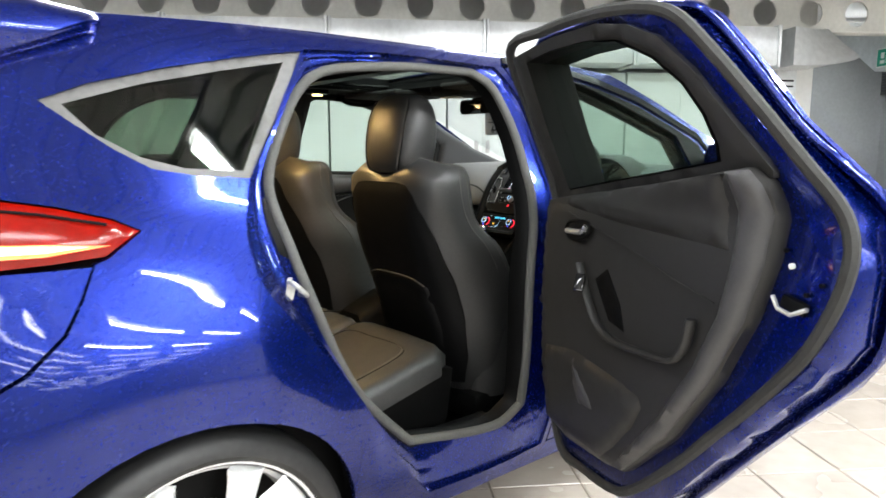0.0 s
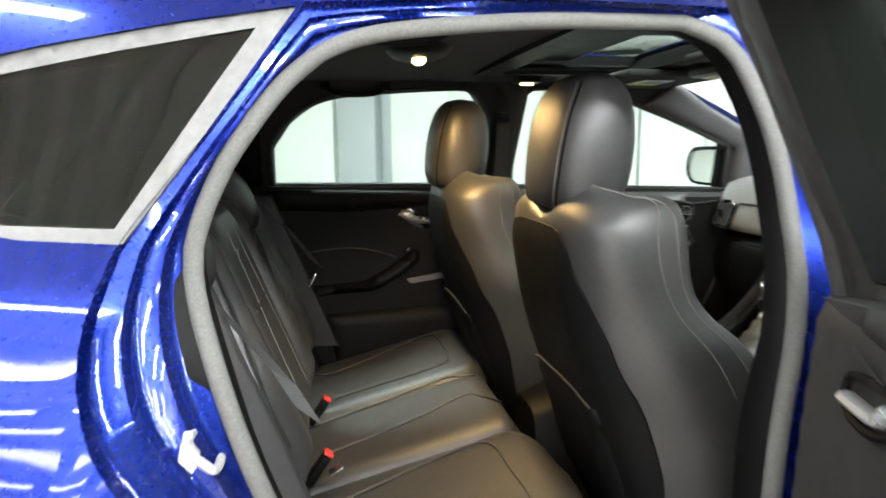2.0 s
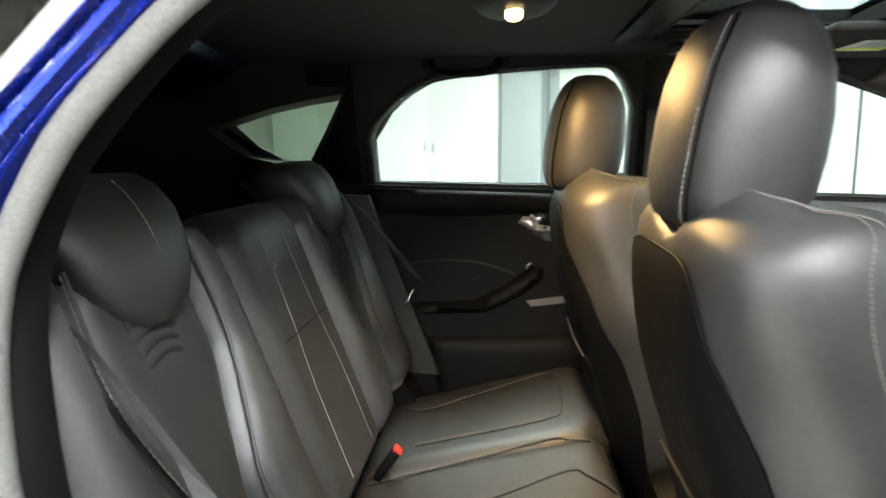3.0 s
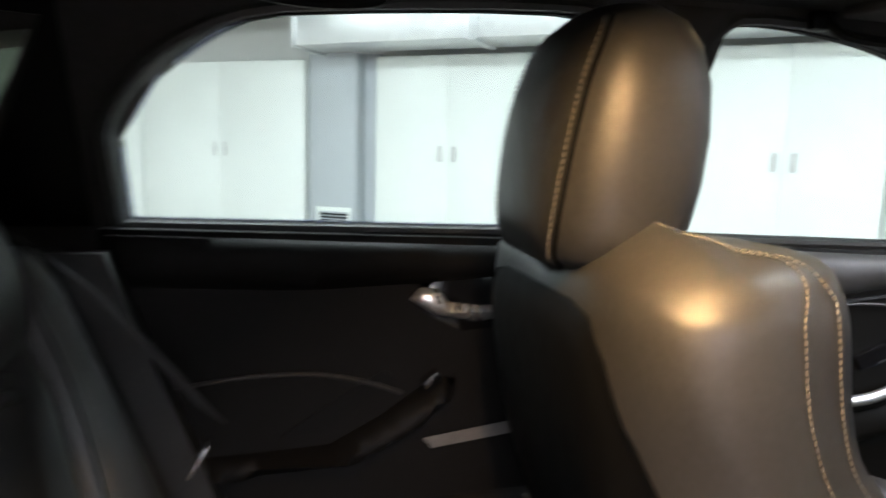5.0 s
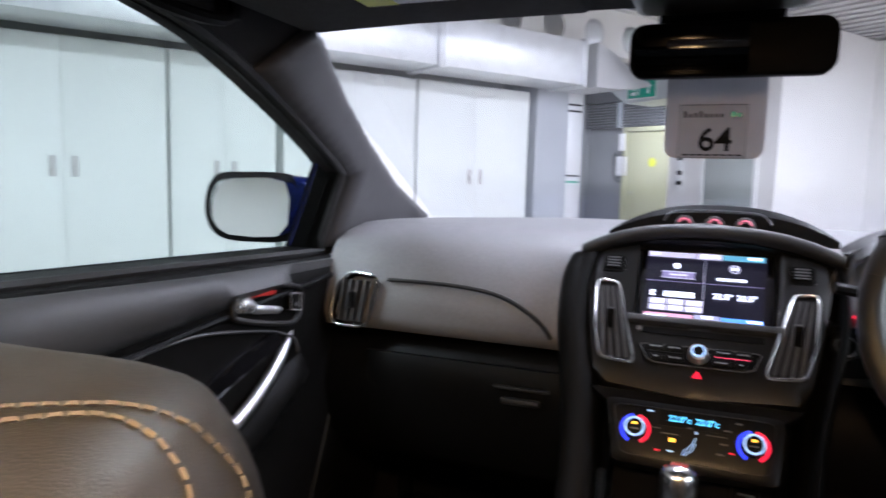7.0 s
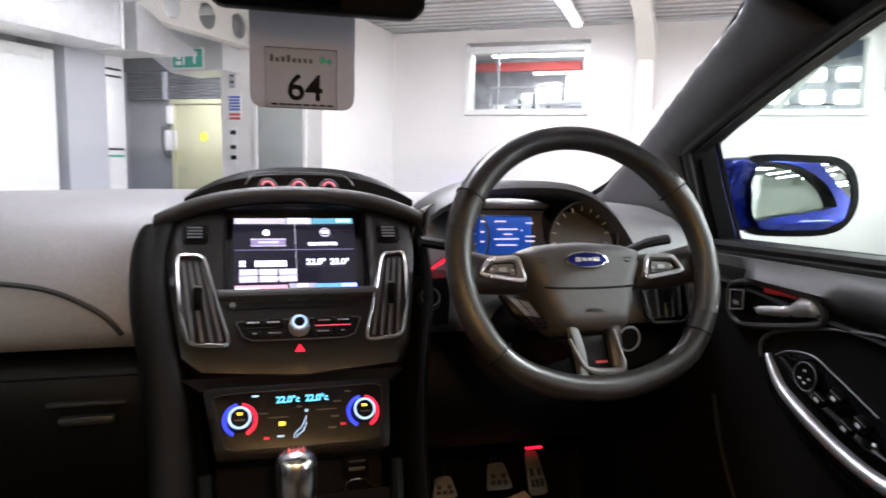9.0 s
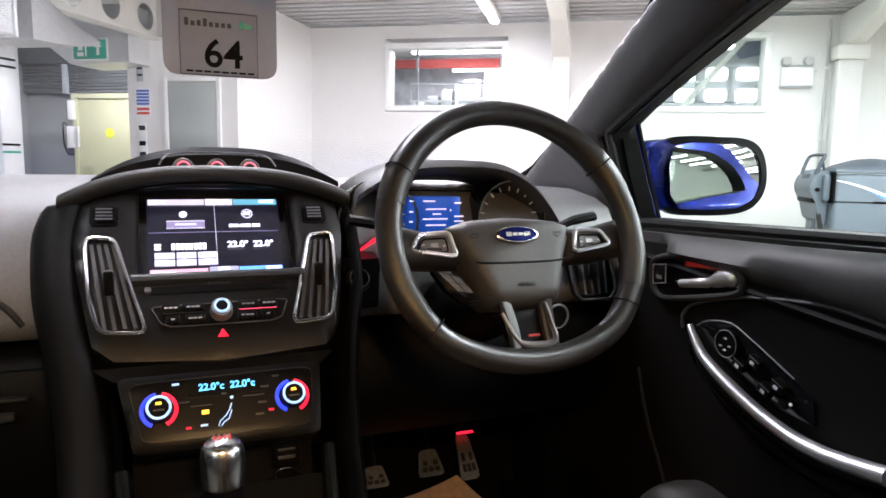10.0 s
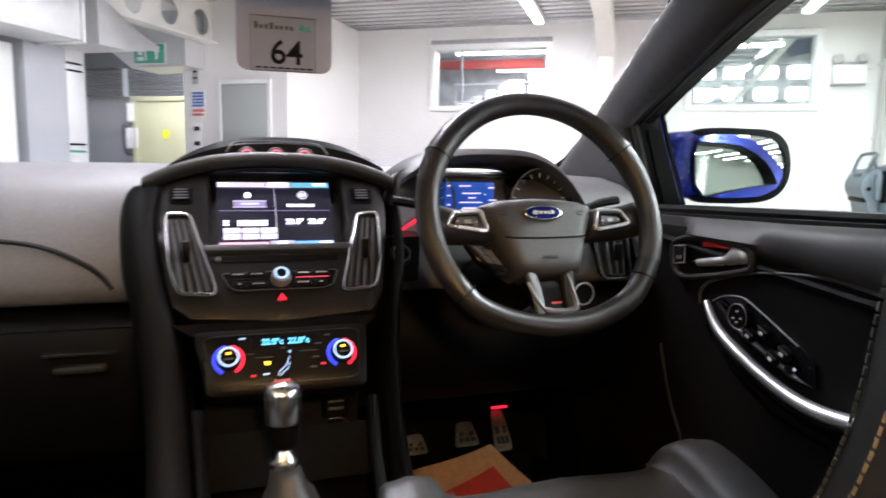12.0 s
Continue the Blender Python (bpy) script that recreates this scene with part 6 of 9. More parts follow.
    pocket = rows("-0.15,0.52 -0.165,0.62 -0.155,0.76 -0.10,0.785 0.10,0.785 0.155,0.76 0.165,0.62 0.15,0.52")
    part("map_pocket", sheet(pocket, [], lambda y, z, l: rear(y, z, l + 0.006), 0.03, 0.002, puff=0.010, puff_r=0.02), BACKCLOTH, seat, "black map pocket", smooth=70)
    part("pocket_hem", tube([Vector(rear(y, 0.788 - 0.03 * (abs(y) / 0.155) ** 4, 0.015)) for y in np.linspace(-0.15, 0.15, 15)], 0.0025, 6), LEATHER, seat)
    part("clip", box(-0.005, 0.003, -0.004, 0.004, -0.013, 0.013, 0.002, m=Matrix.Translation(seat_point((0.888, bx(0.888), bs(0.888), 0.9, 1.03, 0.249), 7, -1, yc, dx)) @ pose(0, 0, 0, 0, 20, 0)), BRIGHT, seat, "small bright clip")
    # cushion with side bolsters, on a base
    cu = []
    for x, z1, w in ((0.93, 0.53, 0.20), (0.98, 0.570, 0.235), (1.10, 0.600, 0.25), (1.25, 0.640, 0.255), (1.38, 0.668, 0.25), (1.44, 0.660, 0.24), (1.475, 0.59, 0.22)):
        z1 += rise * min(1.0, max(0.0, (x - 0.98) / 0.40))
        cu.append([(x + dx, yc - w * 1.02, 0.38), (x + dx, yc - w * 1.04, z1 - 0.02), (x + dx, yc - w * 0.95, z1 + 0.022), (x + dx, yc - w * 0.74, z1 + 0.020), (x + dx, yc - w * 0.60, z1 - 0.012), (x + dx, yc, z1 - 0.006), (x + dx, yc + w * 0.60, z1 - 0.012), (x + dx, yc + w * 0.74, z1 + 0.020), (x + dx, yc + w * 0.95, z1 + 0.022), (x + dx, yc + w * 1.04, z1 - 0.02), (x + dx, yc + w * 1.02, 0.38)])
    cols_cu = [spline([r[k] for r in cu], 4) for k in range(len(cu[0]))]
    cu = [spline([c[i] for c in cols_cu], 3) for i in range(len(cols_cu[0]))]
    part("seat_cushion", loft(cu), LEATHER, seat, "black leather seat cushion", smooth=60)
    for s in (-1, 1):
        part("cushion_stitching", stitches([(x, yc + s * 0.62 * w, z1 - 0.004 + rise * min(1.0, max(0.0, (x - dx - 0.98) / 0.40))) for x, z1, w in ((1.0 + dx, 0.575, 0.236), (1.10 + dx, 0.602, 0.25), (1.25 + dx, 0.642, 0.255), (1.38 + dx, 0.670, 0.25), (1.44 + dx, 0.663, 0.24))]), THREAD, seat)
        part("seat_rail", box(0.92 + dx, 1.45 + dx, yc + s * 0.20 - 0.02, yc + s * 0.20 + 0.02, 0.241, 0.30, 0.005), DARK, seat, "black seat rail")
    part("seat_base", box(0.90 + dx, 1.43 + dx, yc - 0.24, yc + 0.24, 0.30, 0.40, 0.03), DARK, seat, "black seat base")
    return seat


front_seat(-0.348, 0.0, "black leather driver seat with pale stitching", rise=0.046)
front_seat(0.366, -0.070, "black leather passenger seat with pale stitching", -0.024)

# ---- rear bench ----
def on_back(y, h, lift):
    """The front of the rear backrest: h up along its slope."""
    x, z = 0.225 - 0.355 * h, 0.56 + 0.93 * h
    return (x + 0.93 * lift, y, z + 0.36 * lift)


bench = part("rear_seat", box(-0.075, 0.05, -0.63, 0.63, 0.30, 1.045, 0.03, m=Matrix.Shear("XY", 4, (0.0, 0.0)) @ pose(0.06, 0, 0, 0, 0, 0) @ Matrix(((1, 0, -0.36, 0.20), (0, 1, 0, 0), (0, 0, 1, 0), (0, 0, 0, 1)))), LEATHER, car, "black leather rear bench with pale stitching")
for y0, y1, nm in ((-0.655, -0.190, "outer"), (-0.186, 0.186, "middle"), (0.190, 0.655, "outer")):
    yc, w = (y0 + y1) / 2, (y1 - y0)
    if nm == "middle":
        o = [(y0, 0.0), (y1, 0.0), (y1, 0.52), (y1 - 0.05, 0.575), (y0 + 0.05, 0.575), (y0, 0.52)]
        part("backrest", sheet(o, [], on_back, 0.025, 0.05, puff=0.055, puff_r=0.06), LEATHER, bench, "black leather backrest", smooth=80)
        for g in (-1, 1):
            part("middle_stitching", stitches(spline([on_back(g * a, h, 0.0560) for a, h in ((0.085, 0.05), (0.082, 0.22), (0.062, 0.36), (0.055, 0.50))], 4), 0.009, 0.007, 0.0011), THREAD, bench, "pale stitching")
        part("seam", tube([on_back(y0 + 0.06 + (w - 0.12) * t, 0.325, 0.0562) for t in np.linspace(0, 1, 9)], 0.0016, 5), DARK, bench)
        part("logo_tag", box(-0.001, 0.001, -0.016, 0.016, -0.006, 0.006, m=Matrix.Translation(on_back(-0.03, 0.45, 0.057)) @ pose(0, 0, 0, 0, -21)), GREYFRAME, bench, "small embossed tag")
        continue
    sgn = -1 if yc < 0 else 1
    pc = sgn * 0.418
    # centre pad, two side bolsters
    inn = [(pc - 0.070, 0.02), (pc + 0.070, 0.02), (pc + 0.060, 0.20), (pc + 0.085, 0.27), (pc + 0.128, 0.38), (pc + 0.128, 0.55), (pc - 0.128, 0.55), (pc - 0.134, 0.40), (pc - 0.098, 0.27), (pc - 0.066, 0.20)]
    part("backrest_pad", sheet(inn, [], on_back, 0.02, 0.05, puff=0.040, puff_r=0.05), LEATHER, bench, "black leather centre pad", smooth=80)
    lo = [(y0, 0.0), (pc - 0.073, 0.0), (pc - 0.069, 0.20), (pc - 0.101, 0.27), (pc - 0.137, 0.40), (pc - 0.131, 0.575), (y0 + 0.04, 0.575), (y0 + 0.005, 0.50)]
    hi = [(y1, 0.0), (pc + 0.073, 0.0), (pc + 0.063, 0.20), (pc + 0.088, 0.27), (pc + 0.131, 0.38), (pc + 0.131, 0.575), (y1 - 0.04, 0.575), (y1 - 0.005, 0.50)]
    for o in (lo, hi):
        part("bolster", sheet(o, [], on_back, 0.02, 0.05, puff=0.070, puff_r=0.075), LEATHER, bench, "black leather bolster", smooth=80)
    for g in (-1, 1):
        line = spline([on_back(pc + g * a, h, 0.046) for a, h in ((0.074, 0.10), (0.068, 0.20), (0.100, 0.28), (0.141, 0.40), (0.136, 0.54))], 4)
        part("stitching", stitches(line, 0.009, 0.006, 0.0013), THREAD, bench, "pale stitching")
        part("piping", tube([p + Vector((0.001, -g * 0.004, 0)) for p in line], 0.0035, 6), LEATHER, bench)
    for k in range(4):
        part("rib", tube(spline([on_back(pc - 0.014 + t * (0.050 - 0.004 * k), 0.462 - 0.0175 * k + 0.010 * (1 - t * t), 0.034 + 0.004 * (1 - t * t)) for t in np.linspace(-1, 1, 7)], 3), 0.009, 10), LEATHER, bench, "raised leather rib", smooth=80)
    # shield-shaped headrest hooked over the top of the backrest
    rings = []
    for h, up, wd, dp in ((0.446, 0.036, 0.018, 0.008), (0.452, 0.042, 0.040, 0.018), (0.470, 0.046, 0.068, 0.026), (0.500, 0.047, 0.096, 0.032), (0.54, 0.044, 0.120, 0.036), (0.585, 0.036, 0.136, 0.040), (0.622, 0.022, 0.140, 0.040), (0.643, 0.008, 0.134, 0.034), (0.652, -0.004, 0.112, 0.020)):
        rings.append([on_back(pc + wd * math.copysign(abs(math.sin(a)) ** 0.7, math.sin(a)), h, up + (dp if math.cos(a) > 0 else dp + 0.085 * min(1, dp / 0.03)) * math.cos(a)) for a in [2 * math.pi * k / 32 for k in range(32)]])
    part("rear_headrest", loft(rings), LEATHER, bench, "black leather rear headrest", smooth=80)
    part("headrest_stitching", stitches(spline([on_back(pc, 0.482, 0.0635), on_back(pc + 0.002, 0.51, 0.0765), on_back(pc, 0.56, 0.0795), on_back(pc - 0.004, 0.60, 0.0735), on_back(pc - 0.006, 0.63, 0.061)], 5), 0.008, 0.006, 0.0010), THREAD, bench, "pale stitching")
    for g in (-1, 1):
        part("headrest_guide", cyl(0.012, 0.012, 0.02, pose(*on_back(pc + g * 0.07, 0.575, 0.0)), 12), DARK, bench)


def on_cushion(x, y, lift):
    return (x, y, 0.470 + 0.25 * (x - 0.27) - 2.2 * max(0, x - 0.70) ** 1.6 + lift)


cols = [(-0.655, -0.190), (-0.186, 0.186), (0.190, 0.655)]
for a, b in cols:
    part("cushion", sheet([(0.20, a), (0.70, a), (0.76, a + 0.05), (0.778, (a + b) / 2), (0.76, b - 0.05), (0.70, b), (0.20, b)] if b - a > 0.39 else [(0.20, a), (0.735, a), (0.735, b), (0.20, b)], [], on_cushion, 0.025, 0.05, puff=0.03, puff_r=0.05), LEATHER, bench, "black leather cushion", smooth=80)
for line in ("0.24,0.130 0.45,0.155 0.62,0.180 0.66,0.160 0.70,0.135", "0.28,-0.060 0.50,-0.020 0.645,0.030 0.68,-0.005 0.72,-0.075", "0.30,-0.300 0.45,-0.262 0.60,-0.235 0.645,-0.262 0.652,-0.36 0.655,-0.52 0.60,-0.572 0.40,-0.575", "0.26,0.545 0.32,0.500 0.45,0.535 0.62,0.585 0.66,0.55 0.66,0.34 0.61,0.285 0.32,0.285"):
    pts = spline([Vector((*map(float, p.split(",")), 0)) for p in line.split()], 5)
    on = [Vector(on_cushion(p.x, p.y, 0.0302)) for p in pts]
    part("cushion_seam", tube(on, 0.0022, 5), DARK, bench)
    part("cushion_stitching", stitches([p + Vector((0.0, 0.009, 0.0012)) for p in on], 0.009, 0.007, 0.0012), THREAD, bench, "pale stitching")
part("bench_front", loft([[(0.66, y, 0.24), (0.735, y, 0.40), (0.755, y, 0.54), (0.70, y, 0.55), (0.25, y, 0.45), (0.25, y, 0.24)] for y in np.linspace(-0.645, 0.645, 7)]), DARK, bench, "black bench front", smooth=50)
# side wings between bench and doors
for s in (-1, 1):
    part("side_bolster", loft([[(0.30 - 0.355 * h + 0.04, s * (0.64 + 0.012), 0.56 + 0.93 * h), (0.27 - 0.355 * h + 0.07, s * 0.69, 0.56 + 0.93 * h), (0.18 - 0.355 * h, s * 0.735, 0.56 + 0.93 * h), (0.10 - 0.355 * h, s * 0.69, 0.56 + 0.93 * h)] for h in (0.0, 0.1, 0.2, 0.3, 0.4, 0.5, 0.55)]), LEATHER, bench, "black leather side bolster", smooth=80)
for y, z in ((0.155, 0.545), (-0.17, 0.545)):
    bm_ = pose(0.285, y, z, 0, 35, 0)
    bk = part("belt_buckle", box(-0.010, 0.010, -0.018, 0.018, -0.055, 0.022, 0.006, m=bm_), DARK, bench, "black belt buckle with a red button")
    part("release_button", box(-0.011, 0.011, -0.013, 0.013, 0.0225, 0.030, 0.003, m=bm_), REDPL, bench, "red release button")
part("belt_tongue", box(-0.0025, 0.0025, -0.014, 0.014, -0.018, 0.018, 0.002, m=pose(0.315, -0.225, 0.555, 0, 60, 0)), CHROME, bench, "bright belt tongue")
for s in (-1, 1):
    part("seat_belt", loft([[(x - 0.017, s * y, z + 0.014), (x + 0.022, s * (y + 0.004), z - 0.018), (x + 0.022, s * (y + 0.0055), z - 0.017), (x - 0.017, s * (y + 0.0015), z + 0.015)] for x, y, z in ((0.05, 0.612, 1.10), (0.085, 0.613, 1.08), (0.125, 0.615, 1.045), (0.185, 0.618, 0.975), (0.240, 0.622, 0.905), (0.275, 0.640, 0.85))]), WEB, bench, "black seat belt")
part("belt_tongue", box(-0.003, 0.003, -0.018, 0.018, -0.025, 0.025, 0.002, m=pose(0.265, 0.612, 0.80, 0, 30, 0)), CHROME, bench, "bright belt tongue")

# ---- door linings ----
def rear_door_lining(s):
    # closed door's lining: cabin shade is put into its darker trim colour
    base = part("rear_door_trim", sheet(rows("0.10,0.38 0.86,0.38 0.91,0.60 0.90,1.08 0.13,1.10 0.10,0.90 0.16,0.70"), [], lining(s, 0.036), 0.035, 0.03, puff=0.014, puff_r=0.03), SHADETRIM, car, "black rear door trim", smooth=60)
    part("upper_pad", sheet(rows("0.14,1.092 0.88,1.068 0.885,1.03 0.60,1.02 0.40,1.01 0.145,1.02"), [], lining(s, 0.050), 0.025, 0.01, puff=0.012, puff_r=0.025), SHADETRIM, base, "charcoal door top pad", smooth=70)
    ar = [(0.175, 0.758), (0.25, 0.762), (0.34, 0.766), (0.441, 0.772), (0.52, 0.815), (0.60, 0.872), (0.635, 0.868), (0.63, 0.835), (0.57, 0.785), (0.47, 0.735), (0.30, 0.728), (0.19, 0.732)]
    part("armrest", sheet(ar, [], lining(s, 0.050), 0.02, 0.02, puff=0.045, puff_r=0.03), SHADETRIM, base, "black armrest", smooth=80)
    part("grip_recess", sheet(rows("0.37,0.79 0.43,0.792 0.545,0.872 0.52,0.885 0.43,0.83"), [], lining(s, 0.052), 0.02, 0.01), DARK, base, "dark grip recess")
    part("switch", box(0.575, 0.605, -0.012, 0.012, -0.005, 0.008, 0.003, m=Matrix.Translation((0, s * 0.662, 0.878)) @ pose(0.59, 0, 0, 0, -38, 0) @ pose(-0.59, 0, 0)), GLOSS, base, "window switch")
    part("piping", tube(spline([(x, s * 0.684, z) for x, z in rows("0.20,0.87 0.32,0.885 0.42,0.885 0.50,0.868 0.55,0.85")], 5), 0.003, 6), CHEEK, base)
    part("handle_recess", sheet(rows("0.575,1.018 0.70,1.034 0.735,1.0 0.72,0.950 0.64,0.942 0.585,0.972"), [], lining(s, 0.050), 0.02, 0.012, puff=0.006, puff_r=0.01), GLOSS, base, "black handle recess")
    part("door_handle", sheet(rows("0.560,0.996 0.574,1.013 0.602,1.011 0.618,0.990 0.66,0.984 0.705,0.984 0.708,0.966 0.66,0.960 0.60,0.972"), [], lining(s, 0.060), 0.012, 0.006, puff=0.009, puff_r=0.012), BRIGHT, base, "satin silver door handle", smooth=70)
    part("lower_pocket", sheet(rows("0.30,0.66 0.80,0.68 0.85,0.55 0.80,0.42 0.35,0.42"), [], lining(s, 0.050), 0.03, 0.012, puff=0.02, puff_r=0.03), SHADETRIM, base, "black door pocket", smooth=70)
    part("silver_insert", sheet(rows("0.585,0.772 0.86,0.812 0.86,0.790 0.60,0.755"), [], lining(s, 0.051), 0.02, 0.008, puff=0.003, puff_r=0.006), GREYFRAME, base, "pale trim insert")


rear_door_lining(1)


def front_door_lining(s):
    base = part("front_door_trim", sheet(rows("0.97,0.34 1.95,0.34 2.03,0.60 1.97,1.035 1.85,1.045 0.965,1.078 0.95,0.60"), [], lining(s, 0.036), 0.035, 0.03, puff=0.014, puff_r=0.03), SHADETRIM, car, "black front door trim", smooth=60)
    part("upper_pad", sheet(rows("0.985,1.075 1.40,1.055 1.84,1.042 1.93,1.025 1.70,1.015 1.45,0.995 1.20,0.975 0.985,0.965"), [], lining(s, 0.048), 0.025, 0.01, puff=0.022, puff_r=0.04), PAD, base, "charcoal soft door top", smooth=70)
    part("shadow_line", tube(spline([(x, s * 0.690, z) for x, z in rows("0.98,0.955 1.20,0.962 1.45,0.985 1.70,1.008 1.90,1.022")], 4), 0.006, 6), DARK, base)
    hb = rows("1.458,0.991 1.478,1.017 1.543,1.023 1.638,1.007 1.648,0.977 1.636,0.951 1.600,0.947 1.482,0.974")
    part("handle_bezel", tube(spline([(x, s * 0.684, z) for x, z in hb], 4, True), 0.005, 8, True), CHEEK, base, "satin black handle bezel")
    part("handle_recess", sheet(hb, [], lining(s, 0.049), 0.02, 0.008), GLOSS, base, "black handle recess")
    part("red_reflector", sheet(rows("1.51,1.015 1.575,1.011 1.575,1.003 1.51,1.007"), [], lining(s, 0.056), 0.02, 0.003), REDPL, base, "red strip in the handle recess")
    part("door_handle", sheet(rows("1.470,0.996 1.480,1.011 1.502,1.012 1.512,1.002 1.521,0.994 1.582,0.981 1.592,0.976 1.581,0.968 1.52,0.978 1.473,0.988"), [], lining(s, 0.058), 0.010, 0.006, puff=0.005, puff_r=0.010), BRIGHT, base, "satin silver door handle", smooth=70)
    part("lock_frame", tube([(x, s * 0.6755, z) for x, z in rows("1.605,0.972 1.634,0.966 1.636,0.997 1.606,1.002")], 0.0014, 5, True), DULL, base, "silver switch frame")
    part("lock_switch", box(1.608, 1.633, min(s * 0.676, s * 0.692), max(s * 0.676, s * 0.692), 0.970, 0.997, 0.003), SATIN, base, "small lock switch")
    part("lock_mark", box(1.614, 1.627, min(s * 0.6745, s * 0.6755), max(s * 0.6745, s * 0.6755), 0.976, 0.982), GREYFRAME, base)
    if s < 0:
        curve = rows("1.572,0.905 1.574,0.925 1.560,0.942 1.534,0.954 1.48,0.970 1.425,0.981 1.335,0.989 1.258,0.982 1.20,0.972 1.10,0.94")
        bar = ((1.550, 0.680, 0.915), (1.535, 0.676, 0.900), (1.505, 0.672, 0.874), (1.446, 0.670, 0.846), (1.392, 0.670, 0.826), (1.345, 0.670, 0.815), (1.302, 0.670, 0.812), (1.262, 0.670, 0.815), (1.222, 0.670, 0.820))
        pad_line = rows("1.560,0.895 1.50,0.862 1.44,0.832 1.36,0.802 1.22,0.800 1.05,0.80 1.03,0.745 1.25,0.748 1.40,0.768 1.50,0.815 1.56,0.865")
        pad_puff, rise = 0.016, [0.0045, 0.0100, 0.0125]
    else:
        curve = rows("1.645,0.885 1.632,0.912 1.58,0.935 1.492,0.954 1.38,0.970 1.26,0.964 1.15,0.93 1.05,0.88")
        bar = ((1.640, 0.70, 0.931), (1.610, 0.690, 0.906), (1.565, 0.678, 0.880), (1.49, 0.668, 0.842), (1.41, 0.662, 0.814), (1.34, 0.660, 0.803), (1.20, 0.662, 0.806), (1.14, 0.668, 0.810))
        pad_line = rows("1.66,0.88 1.60,0.865 1.50,0.835 1.42,0.80 1.30,0.785 1.05,0.785 1.03,0.72 1.35,0.70 1.52,0.74 1.62,0.80 1.68,0.85")
        pad_puff, rise = 0.03, [0.006, 0.010, 0.0115]
    # the edge is paler than the lining: its thin highlight is coloured in
    part("arm_curve", tube(spline([(x, s * 0.687, z) for x, z in curve], 5), 0.0028, 6), PAD, base, "edge round the arm recess, paler for its highlight")
    part("armrest", sheet(pad_line, [], lining(s, 0.050), 0.02, 0.02, puff=pad_puff, puff_r=0.035), SHADETRIM, base, "black armrest", smooth=80)
    run = spline([(x, s * y, z) for x, y, z in bar], 6)
    thick = [float(np.interp(k / (len(run) - 1), [0, 0.35, 1], rise)) for k in range(len(run))]
    part("grab_bar", tube(run, thick, 12, flat=0.9), GRABBAR, base, "satin silver grab bar")
    part("grab_base", tube([p + Vector((0.004, s * 0.006, -0.010)) for p in run], [w * 1.15 for w in thick], 10), DARK, base, "black bar base")
    if s < 0:
        part("arm_pad", sheet(rows("1.212,0.842 1.05,0.850 1.00,0.80 1.05,0.775 1.212,0.795"), [], lining(s, 0.055), 0.02, 0.02, puff=0.035, puff_r=0.03), LEATHER, base, "black leather arm pad", smooth=80)
        part("switch_panel", sheet(rows("1.535,0.915 1.51,0.928 1.47,0.933 1.435,0.920 1.36,0.885 1.335,0.868 1.33,0.835 1.38,0.838 1.446,0.860 1.505,0.888"), [], lining(s, 0.056), 0.015, 0.015, puff=0.003, puff_r=0.006), GLOSS, base, "gloss black switch panel")
        part("panel_rim", tube(spline([(x, s * 0.680, z) for x, z in rows("1.535,0.918 1.51,0.931 1.47,0.936 1.435,0.923 1.36,0.888")], 4), 0.0012, 5), PADSILVER, base)
        part("mirror_knob", cyl(0.0205, 0.019, 0.010, pose(1.466, s * 0.674, 0.908, 90), 28, 0.002), DARK, base, "round mirror adjuster")
        part("knob_ring", tube([(1.466 + 0.0195 * math.cos(a), s * 0.6685, 0.908 + 0.0195 * math.sin(a)) for a in np.linspace(0, 2 * math.pi, 28, endpoint=False)], 0.0009, 5, True), PADSILVER, base)
        for x, z in rows("1.466,0.916 1.458,0.906 1.474,0.904 1.466,0.899"):
            part("knob_mark", box(x - 0.0022, x + 0.0022, s * 0.6675 - 0.0006, s * 0.6675 + 0.0006, z - 0.0012, z + 0.0012), PALEMARK, base)
        for x, z in rows("1.442,0.884 1.416,0.895 1.396,0.862 1.376,0.874"):
            m0 = pose(x, s * 0.674, z, 0, -24, 0)
            part("window_switch", box(-0.0105, 0.0105, -0.007, 0.006, -0.008, 0.008, 0.003, m=m0), SATIN, base, "window switch")
            part("switch_edge", box(-0.0095, 0.0095, 0.0062, 0.0070, 0.0048, 0.0062, m=m0), PADSILVER, base)
            part("switch_mark", box(-0.0035, 0.0035, 0.0062, 0.0070, -0.0035, 0.0010, m=m0), PALEMARK, base)
        part("lock_key", box(-0.007, 0.007, -0.004, 0.005, -0.004, 0.004, 0.002, m=pose(1.366, s * 0.674, 0.853, 0, -24, 0)), SATIN, base, "small lock key")
        part("lock_light", box(1.350, 1.354, s * 0.6685 - 0.0008, s * 0.6685 + 0.0008, 0.856, 0.860), SIGNWHITE, base)
    else:
        part("switch_panel", sheet(rows("1.59,0.915 1.48,0.882 1.375,0.85 1.36,0.874 1.455,0.912 1.57,0.938"), [], lining(s, 0.060), 0.02, 0.02, puff=0.004, puff_r=0.008), GLOSS, base, "gloss black switch panel")
    part("kick_panel", sheet(rows("1.700,0.80 1.665,0.70 1.612,0.58 1.565,0.40 1.43,0.40 1.49,0.58 1.53,0.70 1.555,0.80") if s < 0 else rows("1.785,0.785 1.74,0.68 1.68,0.55 1.63,0.40 1.50,0.40 1.57,0.58 1.62,0.70 1.66,0.79"), [], lining(s, 0.038), 0.02, 0.006, puff=0.010, puff_r=0.06), SHADETRIM, base, "black lower door bulge", smooth=80)
